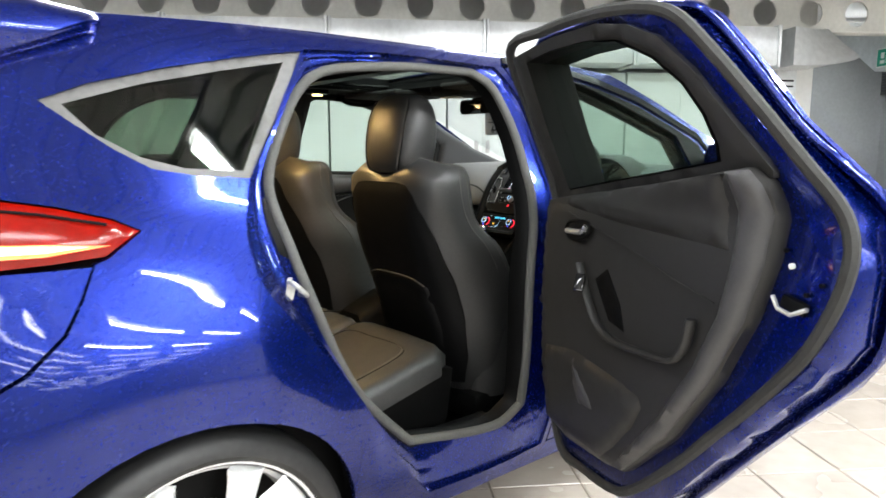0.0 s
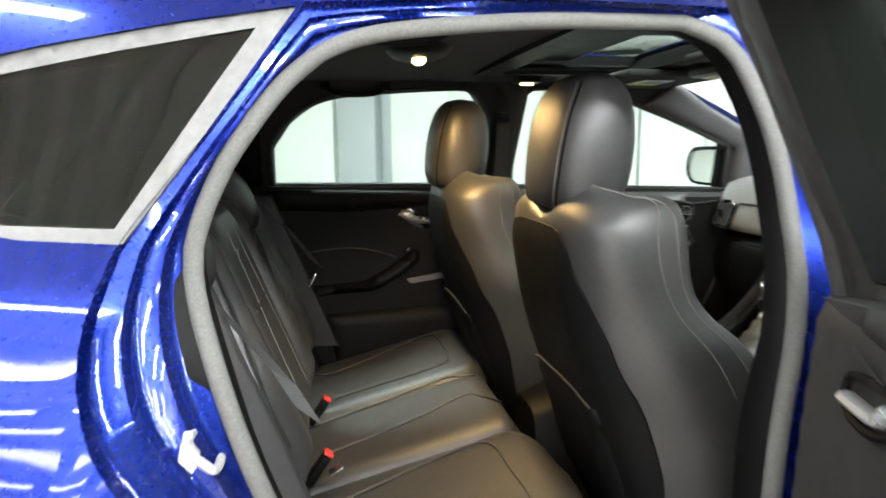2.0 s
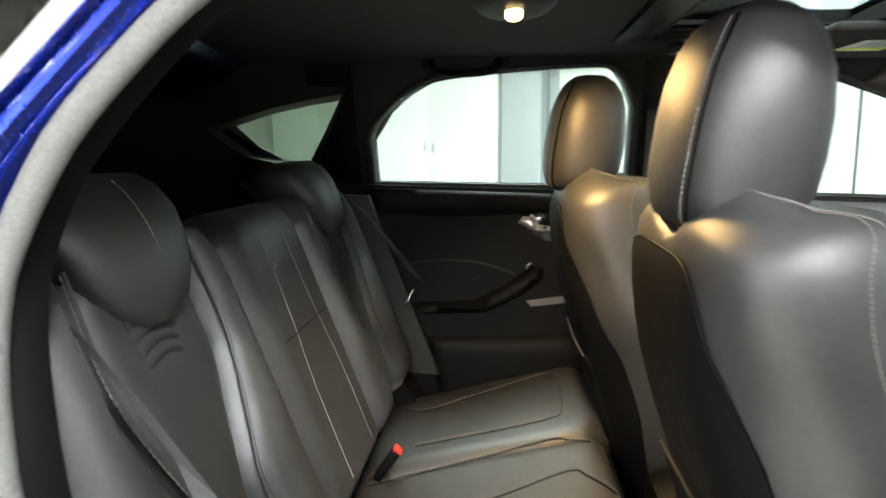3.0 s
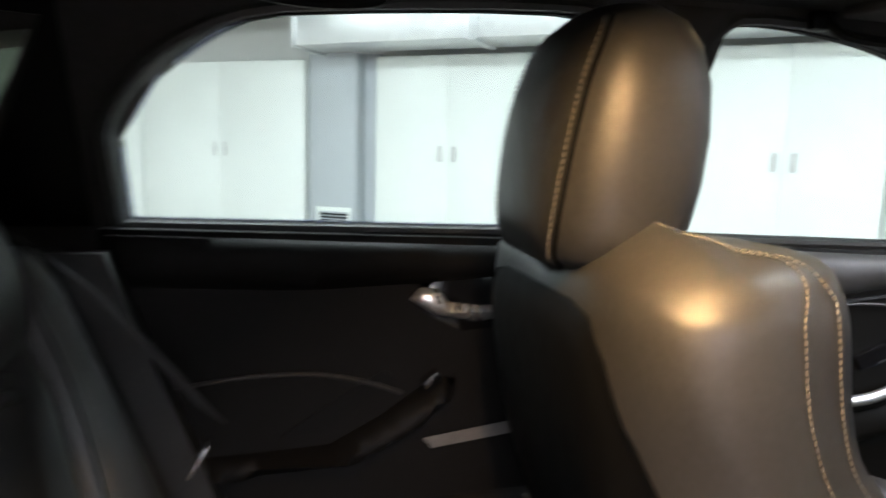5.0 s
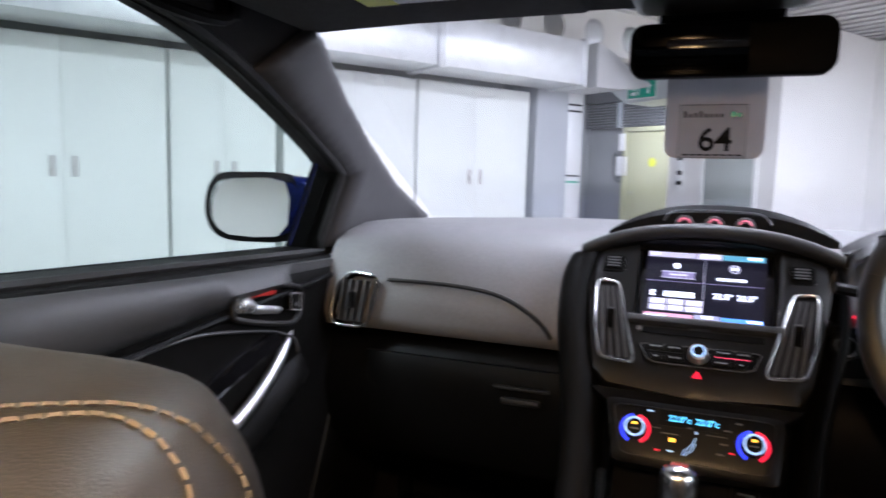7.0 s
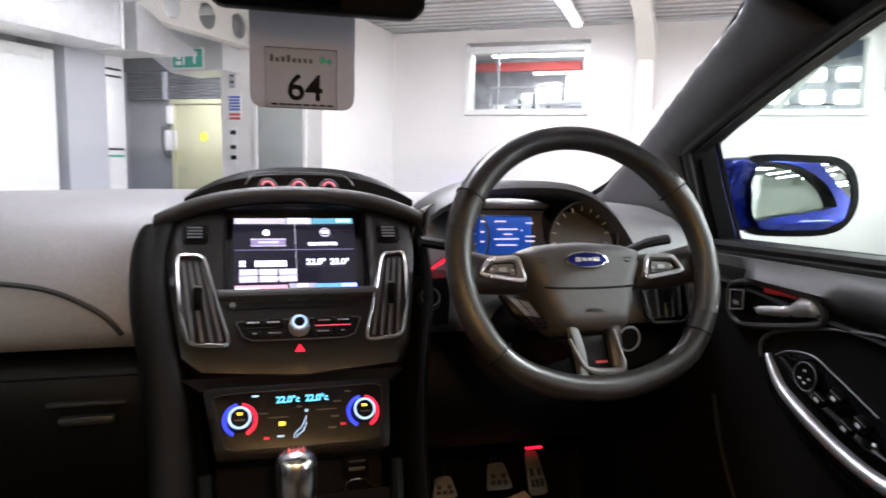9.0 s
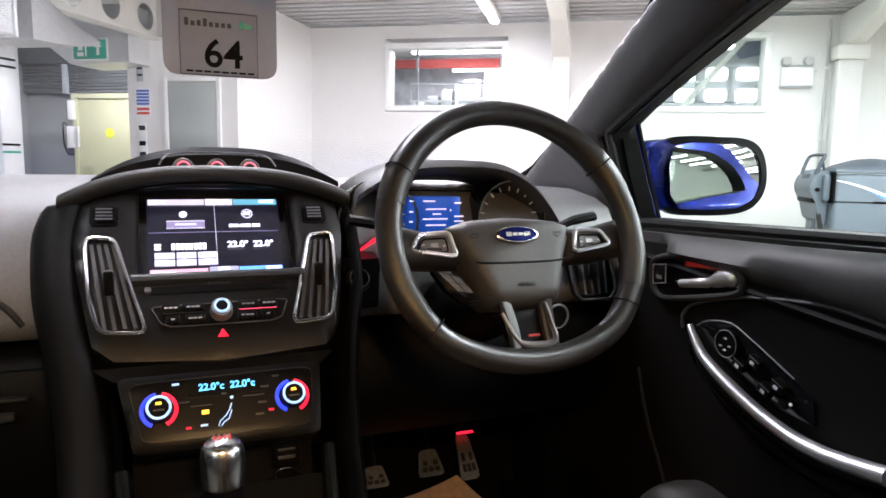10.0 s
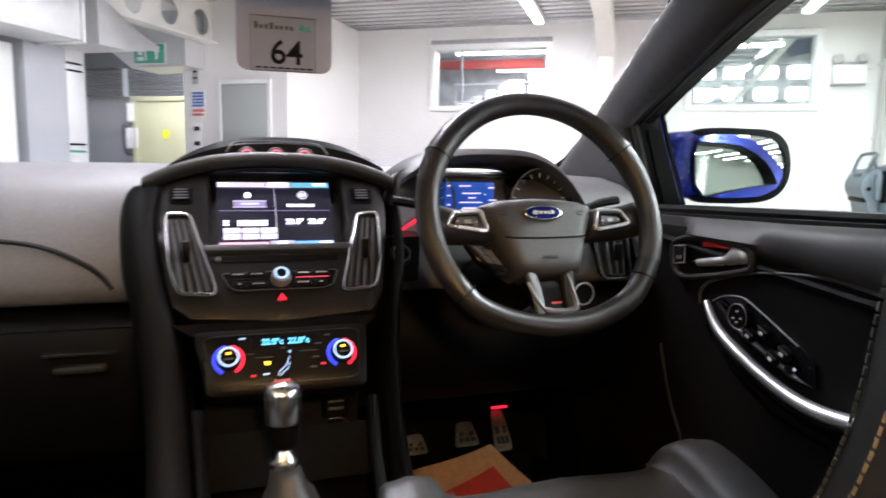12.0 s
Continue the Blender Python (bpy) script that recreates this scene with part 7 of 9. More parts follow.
    part("kick_seam", tube(spline([(x, s * 0.690, z) for x, z in (rows("1.676,0.809 1.646,0.723 1.589,0.620 1.545,0.46") if s < 0 else rows("1.787,0.785 1.742,0.68 1.682,0.55 1.635,0.42"))], 4), 0.003, 6), CHEEK, base)
    part("door_pocket", sheet(rows("1.00,0.62 1.50,0.60 1.46,0.52 1.40,0.38 1.02,0.38"), [], lining(s, 0.050), 0.03, 0.02, puff=0.03, puff_r=0.04), SHADETRIM, base, "black door pocket", smooth=70)
    part("speaker_grille", cyl(0.08, 0.078, 0.008, pose(1.80, s * 0.694, 0.50, 90), 28, 0.003), DARK, base, "round speaker grille")


front_door_lining(1)
front_door_lining(-1)
for s in (-1, 1):
    bx = 0.075 if s == -1 else 0.0
    # right pillar trim also takes the darker black, as shade in the colour
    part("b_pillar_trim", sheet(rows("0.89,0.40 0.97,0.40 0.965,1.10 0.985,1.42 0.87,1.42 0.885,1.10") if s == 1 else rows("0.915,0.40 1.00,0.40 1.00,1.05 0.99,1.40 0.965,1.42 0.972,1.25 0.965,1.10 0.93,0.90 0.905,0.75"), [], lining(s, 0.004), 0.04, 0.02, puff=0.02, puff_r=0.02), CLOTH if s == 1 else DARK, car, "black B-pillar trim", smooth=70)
    part("front_belt", loft([[(x, s * y, z), (x + 0.045, s * y, z), (x + 0.045, s * (y + 0.0015), z), (x, s * (y + 0.0015), z)] for x, y, z in ((0.885 + bx, 0.60, 1.32), (0.89 + bx, 0.672, 1.10), (0.915 + bx, 0.684, 0.80), (0.92 + bx, 0.684, 0.45))]), WEB, car, "black front seat belt")
    part("belt_anchor", box(0.885 + bx, 0.925 + bx, min(s * 0.59, s * 0.61), max(s * 0.59, s * 0.61), 1.30, 1.335, 0.006), DARK, car, "black belt anchor")


# ---- dashboard ----
def dash_ring(y):
    a = abs(y) / 0.70
    b = 0.06 * a ** 3
    return [(2.33 - 2 * b, y, 1.118 - 0.03 * a ** 4), (2.10 - b, y, 1.125 - 0.015 * a ** 4), (1.93, y, 1.122 - 0.012 * a ** 3), (1.845, y, 1.108 - 0.012 * a ** 3), (1.80, y, 1.078), (1.772, y, 1.035), (1.752, y, 0.985), (1.742, y, 0.945),
            (1.752, y, 0.918), (1.80, y, 0.905), (2.0, y, 0.90), (2.33 - 2 * b, y, 1.00)]


dash = part("dashboard", loft([dash_ring(y) for y in np.linspace(-0.70, 0.70, 29)]), SOFT, car, "charcoal soft-touch dashboard", smooth=70)
# crease across the passenger side and the pale line under the screen
# this dark tube paints the soft shadow under the dash ledge
part("crease", tube(spline([(1.758, 0.56, 1.015), (1.752, 0.42, 1.015), (1.748, 0.33, 1.003), (1.742, 0.265, 0.970), (1.742, 0.238, 0.938)], 5), 0.0042, 6), CHEEK, dash, "dark line for the shadow along the crease")
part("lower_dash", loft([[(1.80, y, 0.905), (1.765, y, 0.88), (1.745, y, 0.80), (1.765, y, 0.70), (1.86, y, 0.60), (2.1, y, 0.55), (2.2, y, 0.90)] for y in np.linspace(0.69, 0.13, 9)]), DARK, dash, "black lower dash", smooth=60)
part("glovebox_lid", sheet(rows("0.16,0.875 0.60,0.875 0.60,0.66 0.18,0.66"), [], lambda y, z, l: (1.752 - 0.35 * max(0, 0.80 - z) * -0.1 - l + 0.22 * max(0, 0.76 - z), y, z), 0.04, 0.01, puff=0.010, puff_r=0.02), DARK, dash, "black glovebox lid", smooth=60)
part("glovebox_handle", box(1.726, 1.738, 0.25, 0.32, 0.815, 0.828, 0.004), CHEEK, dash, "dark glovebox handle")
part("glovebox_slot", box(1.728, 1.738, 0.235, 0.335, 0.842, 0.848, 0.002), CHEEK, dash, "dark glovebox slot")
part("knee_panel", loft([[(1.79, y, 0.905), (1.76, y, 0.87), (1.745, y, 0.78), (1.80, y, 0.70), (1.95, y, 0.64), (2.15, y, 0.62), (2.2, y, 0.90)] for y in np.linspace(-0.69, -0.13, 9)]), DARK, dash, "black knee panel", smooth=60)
part("bulkhead_carpet", join(box(2.15, 2.25, -0.68, 0.68, 0.24, 0.95, 0.02), sheet(rows("2.0,-0.66 2.2,-0.66 2.2,0.66 2.0,0.66"), [], lambda x, y, l: (x, y, 0.26 + 0.9 * (x - 2.0) + l), 0.1, 0.03)), CARPET, car, "black carpeted bulkhead")


def vent(pts, name, slats, tip, nrm, parent):
    """An air vent: a silver rim round dark slats; pts is its outline in space."""
    ctr = sum((Vector(p) for p in pts), Vector()) / len(pts)
    n = Vector(nrm).normalized()
    ring = rounded(pts, 0.22, 3)
    part(name, tube(ring, 0.0029, 8, True), CHROME, parent, "satin silver vent rim")
    well = [Vector(p) for p in ring]
    deep = [ctr + (p - ctr) * 0.85 - n * 0.035 for p in well]
    part("vent_well", loft([well, deep], True, "end"), LINER, parent, "black vent well", smooth=0)
    for a, b in slats:
        d = (Vector(b) - Vector(a)).normalized()
        w = d.cross(n)
        p = [Vector(a) + n * 0.001, Vector(b) + n * 0.001]
        part("vent_slat", loft([[q + w * 0.0022, q + w * 0.0022 - n * 0.016, q - w * 0.0022 - n * 0.016, q - w * 0.0022] for q in p]), PAD, parent, smooth=0)
    if tip:
        part("vent_tab", box(-0.006, 0.006, -0.006, 0.006, -0.016, 0.016, 0.003, m=Matrix.Translation(Vector(tip) + n * 0.004)), SATIN, parent, "small vent tab")


# outer vents
for s in (1, -1):
    vp = [(1.752, s * 0.572, 1.022), (1.757, s * 0.632, 1.026), (1.748, s * 0.660, 1.0), (1.735, s * 0.668, 0.94), (1.733, s * 0.655, 0.925), (1.733, s * 0.598, 0.925), (1.737, s * 0.585, 0.94)]
    vent([(x - 0.012, y, z) for x, y, z in vp], "outer_vent", [((1.738, s * (0.598 + 0.016 * k), 1.012), (1.722, s * (0.606 + 0.014 * k), 0.935)) for k in range(4)], (1.727, s * 0.62, 0.975), (-0.96, 0, 0.2), dash)

# centre stack: its face slopes back as it rises
def stack(y, z, lift=0.0):
    return Vector((1.58 + 0.83 * (z - 0.86), y, z)) + Vector((-0.77, 0, 0.64)) * lift


slope = Matrix(((0, 0.64, -0.77, 0), (-1, 0, 0, 0), (0, 0.77, 0.64, 0), (0, 0, 0, 1)))
face = rows("0.168,1.092 0.145,1.110 0.081,1.128 0.0,1.134 -0.085,1.130 -0.145,1.112 -0.176,1.090 -0.178,1.05 -0.168,1.0 -0.152,0.935 -0.130,0.913 0.0,0.905 0.125,0.913 0.150,0.930 0.168,1.0 0.178,1.05")
st = part("centre_panel", sheet(face, [rows("0.099,1.112 -0.105,1.112 -0.103,1.004 0.097,1.004")], lambda y, z, l: stack(y, z, l), 0.016, 0.09, puff=0.006, puff_r=0.012), STACKFACE, car, "dark satin metallic centre stack", smooth=60)
part("screen_well", loft([[stack(y, z, d) for y, z in rows("0.099,1.112 -0.105,1.112 -0.103,1.004 0.097,1.004")] for d in (0.004, -0.02)], True, "end"), GLOSS, st, "gloss black screen surround", smooth=0)
# hood above the screen and cheeks that run down to the console
hood_c = []
for k in range(21):
    t = -1 + 2 * k / 20
    y = 0.195 * t
    z = 1.143 - (0.042 if t > 0 else 0.036) * abs(t) ** 2.6
    x = 1.775 - 0.01 * abs(t)
    hood_c.append([(x - 0.002, y, z - 0.020), (x - 0.010, y, z - 0.012), (x - 0.012, y, z - 0.004), (x - 0.006, y, z + 0.002), (x + 0.004, y, z + 0.004), (x + 0.08, y, z + 0.002 - 0.01 * abs(t)), (x + 0.17, y, z - 0.03), (x + 0.10, y, z - 0.045)])
part("screen_hood", loft(hood_c), CHEEK, st, "charcoal screen hood", smooth=70)
part("hood_underside", loft([[(1.769, y, z - 0.022), (1.775, y, z - 0.019), (1.86, y, z - 0.036), (1.86, y, z - 0.05)] for y, z in [(0.192 * t, 1.143 - (0.042 if t > 0 else 0.036) * abs(t) ** 2.6) for t in np.linspace(-1, 1, 21)]]), DARK, st, "black hood underside", smooth=70)
for s in (1, -1):
    pts = [(1.775, s * 0.188, 1.085), (1.745, s * 0.196, 1.05), (1.69, s * 0.190, 0.98), (1.64, s * 0.172, 0.91), (1.59, s * 0.158, 0.84), (1.53, s * 0.150, 0.77), (1.46, s * 0.146, 0.71), (1.38, s * 0.142, 0.67)]
    cheek = []
    for p in spline(pts, 5):
        w = (0.024 if s == 1 else 0.007)
        cheek.append([(p.x + 0.012, p.y - s * w, p.z + 0.004), (p.x - 0.010, p.y - s * w * 0.7, p.z + 0.010), (p.x - 0.016, p.y, p.z + 0.010), (p.x - 0.010, p.y + s * w * 0.8, p.z + 0.006), (p.x + 0.012, p.y + s * w * 1.25, p.z - 0.004), (p.x + 0.07, p.y + s * w * 1.5, p.z - 0.02), (p.x + 0.07, p.y - s * w, p.z - 0.02)])
    part("stack_cheek", loft(cheek), SHADETRIM if s == 1 else DARK, st, "black stack side", smooth=70)
    part("cheek_fill", loft([[(p[0] + 0.01, p[1] * 0.97, p[2]), (p[0] + 0.16, p[1] * 1.06, p[2] - 0.0), (p[0] + 0.16, p[1] * 0.9, p[2] - 0.02), (p[0] + 0.02, p[1] * 0.88, p[2] - 0.02)] for p in pts]), DARK, st)
    # vents beside the screen
    o = [(s * 0.161, 1.046), (s * 0.126, 1.044), (s * 0.108, 0.99), (s * 0.088, 0.936), (s * 0.142, 0.940), (s * 0.156, 0.985)]
    vent([stack(y, z, 0.010) for y, z in o], "stack_vent", [(stack(s * (0.128 + 0.0085 * k), 1.038, 0.008), stack(s * (0.101 + 0.0115 * k), 0.943, 0.008)) for k in range(4)], stack(s * 0.131, 0.99, 0.012), (-0.77, 0, 0.64), st)
    part("button_bezel", prism(round_rect(0.036, 0.032, 0.006), 0.003, Matrix.Translation(stack(s * 0.139, 1.073, 0.005)) @ slope, 0.001), SATIN, st, "black button bezel")
    part("corner_button", prism(round_rect(0.027, 0.023, 0.005), 0.005, Matrix.Translation(stack(s * 0.139, 1.073, 0.0075)) @ slope, 0.002), DARK, st, "ribbed corner button")
    for k in range(4):
        part("button_rib", box(-0.010, 0.010, -0.0011, 0.0011, 0, 0.0014, m=Matrix.Translation(stack(s * 0.139, 1.0665 + 0.0042 * k, 0.0127)) @ slope), PADSILVER, st)
# the lit screen and what it shows
SCREEN = mat("lit_screen_dark", (0.01, 0.01, 0.015), 0.12, emit=(0.006, 0.006, 0.012), power=1.0)
SCRW = mat("lit_screen_white", (0.8, 0.85, 1.0), 0.2, emit=(0.80, 0.86, 1.0), power=1.7)
SCRG = mat("lit_screen_grey", (0.3, 0.32, 0.4), 0.2, emit=(0.22, 0.22, 0.36), power=1.0)
SCRB = mat("lit_screen_blue", (0.1, 0.3, 0.8), 0.2, emit=(0.10, 0.34, 0.95), power=1.0)
SCRR = mat("lit_screen_red", (0.8, 0.05, 0.1), 0.2, emit=(0.9, 0.10, 0.16), power=0.9)
part("screen", loft([[stack(y, z, d) for y, z in rows("0.089,1.106 -0.093,1.106 -0.089,1.009 0.087,1.009")] for d in (-0.016, -0.012)]), SCREEN, st, "lit colour touch screen", smooth=0)


def on_screen(y0, y1, z0, z1, material, d=-0.0105):
    part("display_bar", loft([[stack(y, z, e) for y, z in ((y0, z1), (y1, z1), (y1, z0), (y0, z0))] for e in (d, d + 0.0008)]), material, st, smooth=0)


SCRT = mat("lit_screen_teal", (0.1, 0.4, 0.5), 0.2, emit=(0.10, 0.34, 0.46), power=1.0)
SCRP = mat("lit_screen_pale", (0.5, 0.5, 0.6), 0.2, emit=(0.46, 0.46, 0.58), power=1.0)
SCRV = mat("lit_screen_violet", (0.2, 0.18, 0.3), 0.2, emit=(0.13, 0.11, 0.22), power=1.0)
SCRK = mat("lit_screen_pink", (0.7, 0.4, 0.5), 0.2, emit=(0.55, 0.22, 0.34), power=1.0)
# head bar: pale, a lighter tab in the middle, teal to the right
on_screen(0.087, 0.012, 1.0965, 1.1040, SCRP); on_screen(-0.028, -0.090, 1.0965, 1.1040, SCRT); on_screen(0.011, -0.027, 1.0960, 1.1045, SCRP)
on_screen(0.082, 0.070, 1.0995, 1.1015, SCRW, -0.0095); on_screen(0.005, -0.008, 1.0990, 1.1025, SCRW, -0.0095); on_screen(-0.012, -0.020, 1.0990, 1.1025, SCRW, -0.0095); on_screen(-0.065, -0.085, 1.0990, 1.1020, SCRW, -0.0095)
on_screen(-0.001, -0.0016, 1.019, 1.0955, SCRP); on_screen(0.086, -0.088, 1.0602, 1.0607, SCRV)
on_screen(0.063, 0.013, 1.0655, 1.0745, SCRV); on_screen(0.0635, 0.0125, 1.0742, 1.0750, SCRP, -0.0095); on_screen(0.0635, 0.0125, 1.0650, 1.0657, SCRP, -0.0095); on_screen(0.052, 0.024, 1.0690, 1.0712, SCRP, -0.0092)
for y0, y1 in ((-0.020, -0.033), (-0.035, -0.050), (-0.052, -0.063)):
    on_screen(y0, y1, 1.0665, 1.0700, SCRW)
for r in range(2):
    for c in range(3):
        on_screen(0.079 - 0.0275 * c, 0.0535 - 0.0275 * c, 1.0275 - 0.0088 * r, 1.0350 - 0.0088 * r, SCRP)
        on_screen(0.074 - 0.0275 * c, 0.0585 - 0.0275 * c, 1.0300 - 0.0088 * r, 1.0325 - 0.0088 * r, SCRW, -0.0092)
for k in range(8):
    on_screen(0.0575 - 0.0058 * k, 0.0532 - 0.0058 * k, 1.0385, 1.0460, SCRW)
on_screen(0.079, 0.071, 1.0390, 1.0410, SCRW); on_screen(0.079, 0.071, 1.0430, 1.0460, SCRW); on_screen(0.0775, 0.0725, 1.0415, 1.0425, SCRP)
on_screen(0.085, 0.012, 1.0100, 1.0145, SCRK); on_screen(0.085, 0.052, 1.0095, 1.0106, SCRW, -0.0095); on_screen(0.010, -0.028, 1.0100, 1.0160, SCRG); on_screen(-0.002, -0.016, 1.0115, 1.0145, SCRW, -0.0095); on_screen(-0.029, -0.088, 1.0100, 1.0150, SCRB); on_screen(-0.066, -0.086, 1.0108, 1.0135, SCRW, -0.0095)
for body, y in (("22.0°", -0.030), ("22.0°", -0.065)):
    text("temperature_text", body, 0.0135, Matrix.Translation(stack(y, 1.043, -0.009)) @ slope, SCRW, st)
part("status_dot", cyl(0.005, 0.005, 0.001, Matrix.Translation(stack(0.041, 1.084, -0.010)) @ slope, 16), SCRW, st)
part("status_ring", tube([Matrix.Translation(stack(-0.046, 1.084, -0.0098)) @ slope @ Vector((0.0072 * math.cos(a), 0.0072 * math.sin(a), 0)) for a in np.linspace(0, 2 * math.pi, 24, endpoint=False)], 0.0010, 5, True), SCRP, st)
on_screen(-0.0415, -0.0505, 1.0825, 1.0865, SCRW)
# ledge under the screen, disc slot, audio keys, knob, hazard switch
part("ledge", loft([[stack(y, z, d) for z, d in ((1.0025, 0.002), (1.0015, 0.0105), (0.9985, 0.0135), (0.9925, 0.0125), (0.9905, 0.0055))] for y in np.linspace(0.106, -0.112, 7)]), STACKLEDGE, st, "raised satin ledge under the screen", smooth=50)
part("disc_slot", loft([[stack(y, z, d) for y, z in rows("0.084,0.9865 -0.088,0.9865 -0.088,0.979 0.084,0.979")] for d in (0.006, 0.0075)]), LINER, st, "black disc slot", smooth=0)
part("eject_button", cyl(0.004, 0.004, 0.006, Matrix.Translation(stack(0.087, 0.983, 0.008)) @ slope, 12), PADSILVER, st)
part("key_panel", prism([(p.x, p.y) for p in rounded([(-0.084, 0.012, 0), (0.086, 0.014, 0), (0.076, -0.012, 0), (0.062, -0.0175, 0), (-0.060, -0.0175, 0), (-0.072, -0.012, 0)], 0.12, 3)], 0.004, Matrix.Translation(stack(0.0, 0.955, 0.0045)) @ slope, 0.001), DARK, st, "black key panel")
part("panel_edge", tube([Matrix.Translation(stack(0.0, 0.955, 0.0085)) @ slope @ Vector((p.x, p.y, 0)) for p in rounded([(-0.084, 0.012, 0), (0.086, 0.014, 0), (0.076, -0.012, 0), (0.062, -0.0175, 0), (-0.060, -0.0175, 0), (-0.072, -0.012, 0)], 0.12, 3)], 0.0009, 5, True), PADSILVER, st)
for s in (1, -1):
    for c, r, w in ((0, 0, 0.026), (1, 0, 0.022), (0, 1, 0.024), (1, 1, 0.016)):
        y, z = s * (0.034 + 0.0265 * c - 0.002 * r), 0.9615 - 0.0125 * r
        part("audio_key", box(-w / 2, w / 2, -0.0052, 0.0052, 0, 0.0022, 0.0010, m=Matrix.Translation(stack(y, z, 0.0084)) @ slope), SATIN, st, "audio key")
        for k in range(3 if w > 0.02 else 1):
            part("key_mark", box(-0.0022, 0.0022, -0.0010, 0.0010, 0.0022, 0.0026, m=Matrix.Translation(stack(y + 0.0056 * (k - 1) * (w > 0.02), z, 0.0085)) @ slope), PALEMARK, st)
    part("key_line", box(-0.024, 0.024, -0.0005, 0.0005, 0.0022, 0.0026, m=Matrix.Translation(stack(s * 0.046, 0.9553, 0.0085)) @ slope), STACKLEDGE if s == 1 else SCRR, st)
for k in range(4):
    part("logo_bar", box(-0.0030, 0.0030, -0.0018, 0.0018, 0, 0.0006, m=Matrix.Translation(stack(0.0 + 0.0075 * (1.5 - k), 0.9885, 0.0078)) @ slope), STACKLEDGE, st)
ICEBLUE = mat("lit_ice_blue", (0.5, 0.7, 0.9), 0.3, emit=(0.35, 0.62, 0.95), power=0.8)
part("volume_knob", cyl(0.0145, 0.0125, 0.018, Matrix.Translation(stack(0.0, 0.955, 0.016)) @ slope, 28, 0.002), BRIGHT, st, "silver volume knob")
part("knob_ring", tube([Matrix.Translation(stack(0.0, 0.955, 0.0262)) @ slope @ Vector((0.0085 * math.cos(a), 0.0085 * math.sin(a), 0)) for a in np.linspace(0, 2 * math.pi, 24, endpoint=False)], 0.0016, 6, True), ICEBLUE, st, "lit knob ring")
part("knob_face", cyl(0.0075, 0.0075, 0.002, Matrix.Translation(stack(0.0, 0.955, 0.0255)) @ slope, 20), DARK, st)
LITRED = mat("lit_red", (0.8, 0.02, 0.03), 0.3, emit=(0.95, 0.02, 0.05), power=1.1)
GAUGERED = mat("lit_gauge_rose", (0.6, 0.15, 0.2), 0.3, emit=(0.60, 0.10, 0.16), power=0.8)
LITAMBER = mat("lit_amber", (0.9, 0.5, 0.05), 0.3, emit=(1.0, 0.50, 0.04), power=2.2)
LITBLUE = mat("lit_blue", (0.03, 0.05, 0.9), 0.3, emit=(0.03, 0.06, 1.0), power=1.2)
LITCYAN = mat("lit_cyan", (0.1, 0.6, 0.9), 0.3, emit=(0.10, 0.62, 1.0), power=1.6)
part("hazard_switch", prism([(-0.0065, -0.0045), (0.0065, -0.0045), (0.0, 0.0065)], 0.002, Matrix.Translation(stack(0.0, 0.931, 0.008)) @ slope), LITRED, st, "red lit hazard triangle")

# climate panel under the stack
def clim(y, z, lift=0.0):
    return Vector((1.575 + 0.62 * (z - 0.86), y, z)) + Vector((-0.85, 0, 0.53)) * lift


cslope = Matrix(((0, 0.53, -0.85, 0), (-1, 0, 0, 0), (0, 0.85, 0.53, 0), (0, 0, 0, 1)))
cl = part("climate_panel", sheet([(p.x, p.y) for p in rounded([(0.122, 0.899, 0), (-0.116, 0.899, 0), (-0.108, 0.822, 0), (0.104, 0.822, 0)], 0.07, 3)], [], lambda y, z, l: clim(y, z, l), 0.012, 0.04, puff=0.004, puff_r=0.01), SATIN, car, "satin black climate panel with lit dials", smooth=60)
part("shelf_gap", sheet(rows("0.150,0.914 -0.140,0.914 -0.118,0.899 0.125,0.899"), [], lambda y, z, l: clim(y, z, l - 0.016), 0.02, 0.04, puff=0.004, puff_r=0.01), LINER, cl, "dark gap", smooth=60)
part("panel_line", tube([clim(p.x, p.y, 0.0044) for p in rounded([(0.110, 0.891, 0), (-0.104, 0.893, 0), (-0.098, 0.832, 0), (0.094, 0.832, 0)], 0.10, 3)], 0.0007, 5, True), CHEEK, cl)
part("display", loft([[clim(y, z, d) for y, z in rows("0.045,0.8905 -0.045,0.8905 -0.045,0.872 0.045,0.872")] for d in (0.003, 0.0048)]), DARK, cl, "black temperature display", smooth=0)
part("panel_inset", loft([[clim(y, z, d) for y, z in rows("0.056,0.8925 -0.056,0.8925 -0.050,0.829 0.048,0.829")] for d in (0.0015, 0.0030)]), DARK, cl, "black inset panel", smooth=0)
for y in (0.018, -0.018):
    text("temperature_text", "22.0°c", 0.0115, Matrix.Translation(clim(y, 0.881, 0.0056)) @ cslope, LITCYAN, cl)
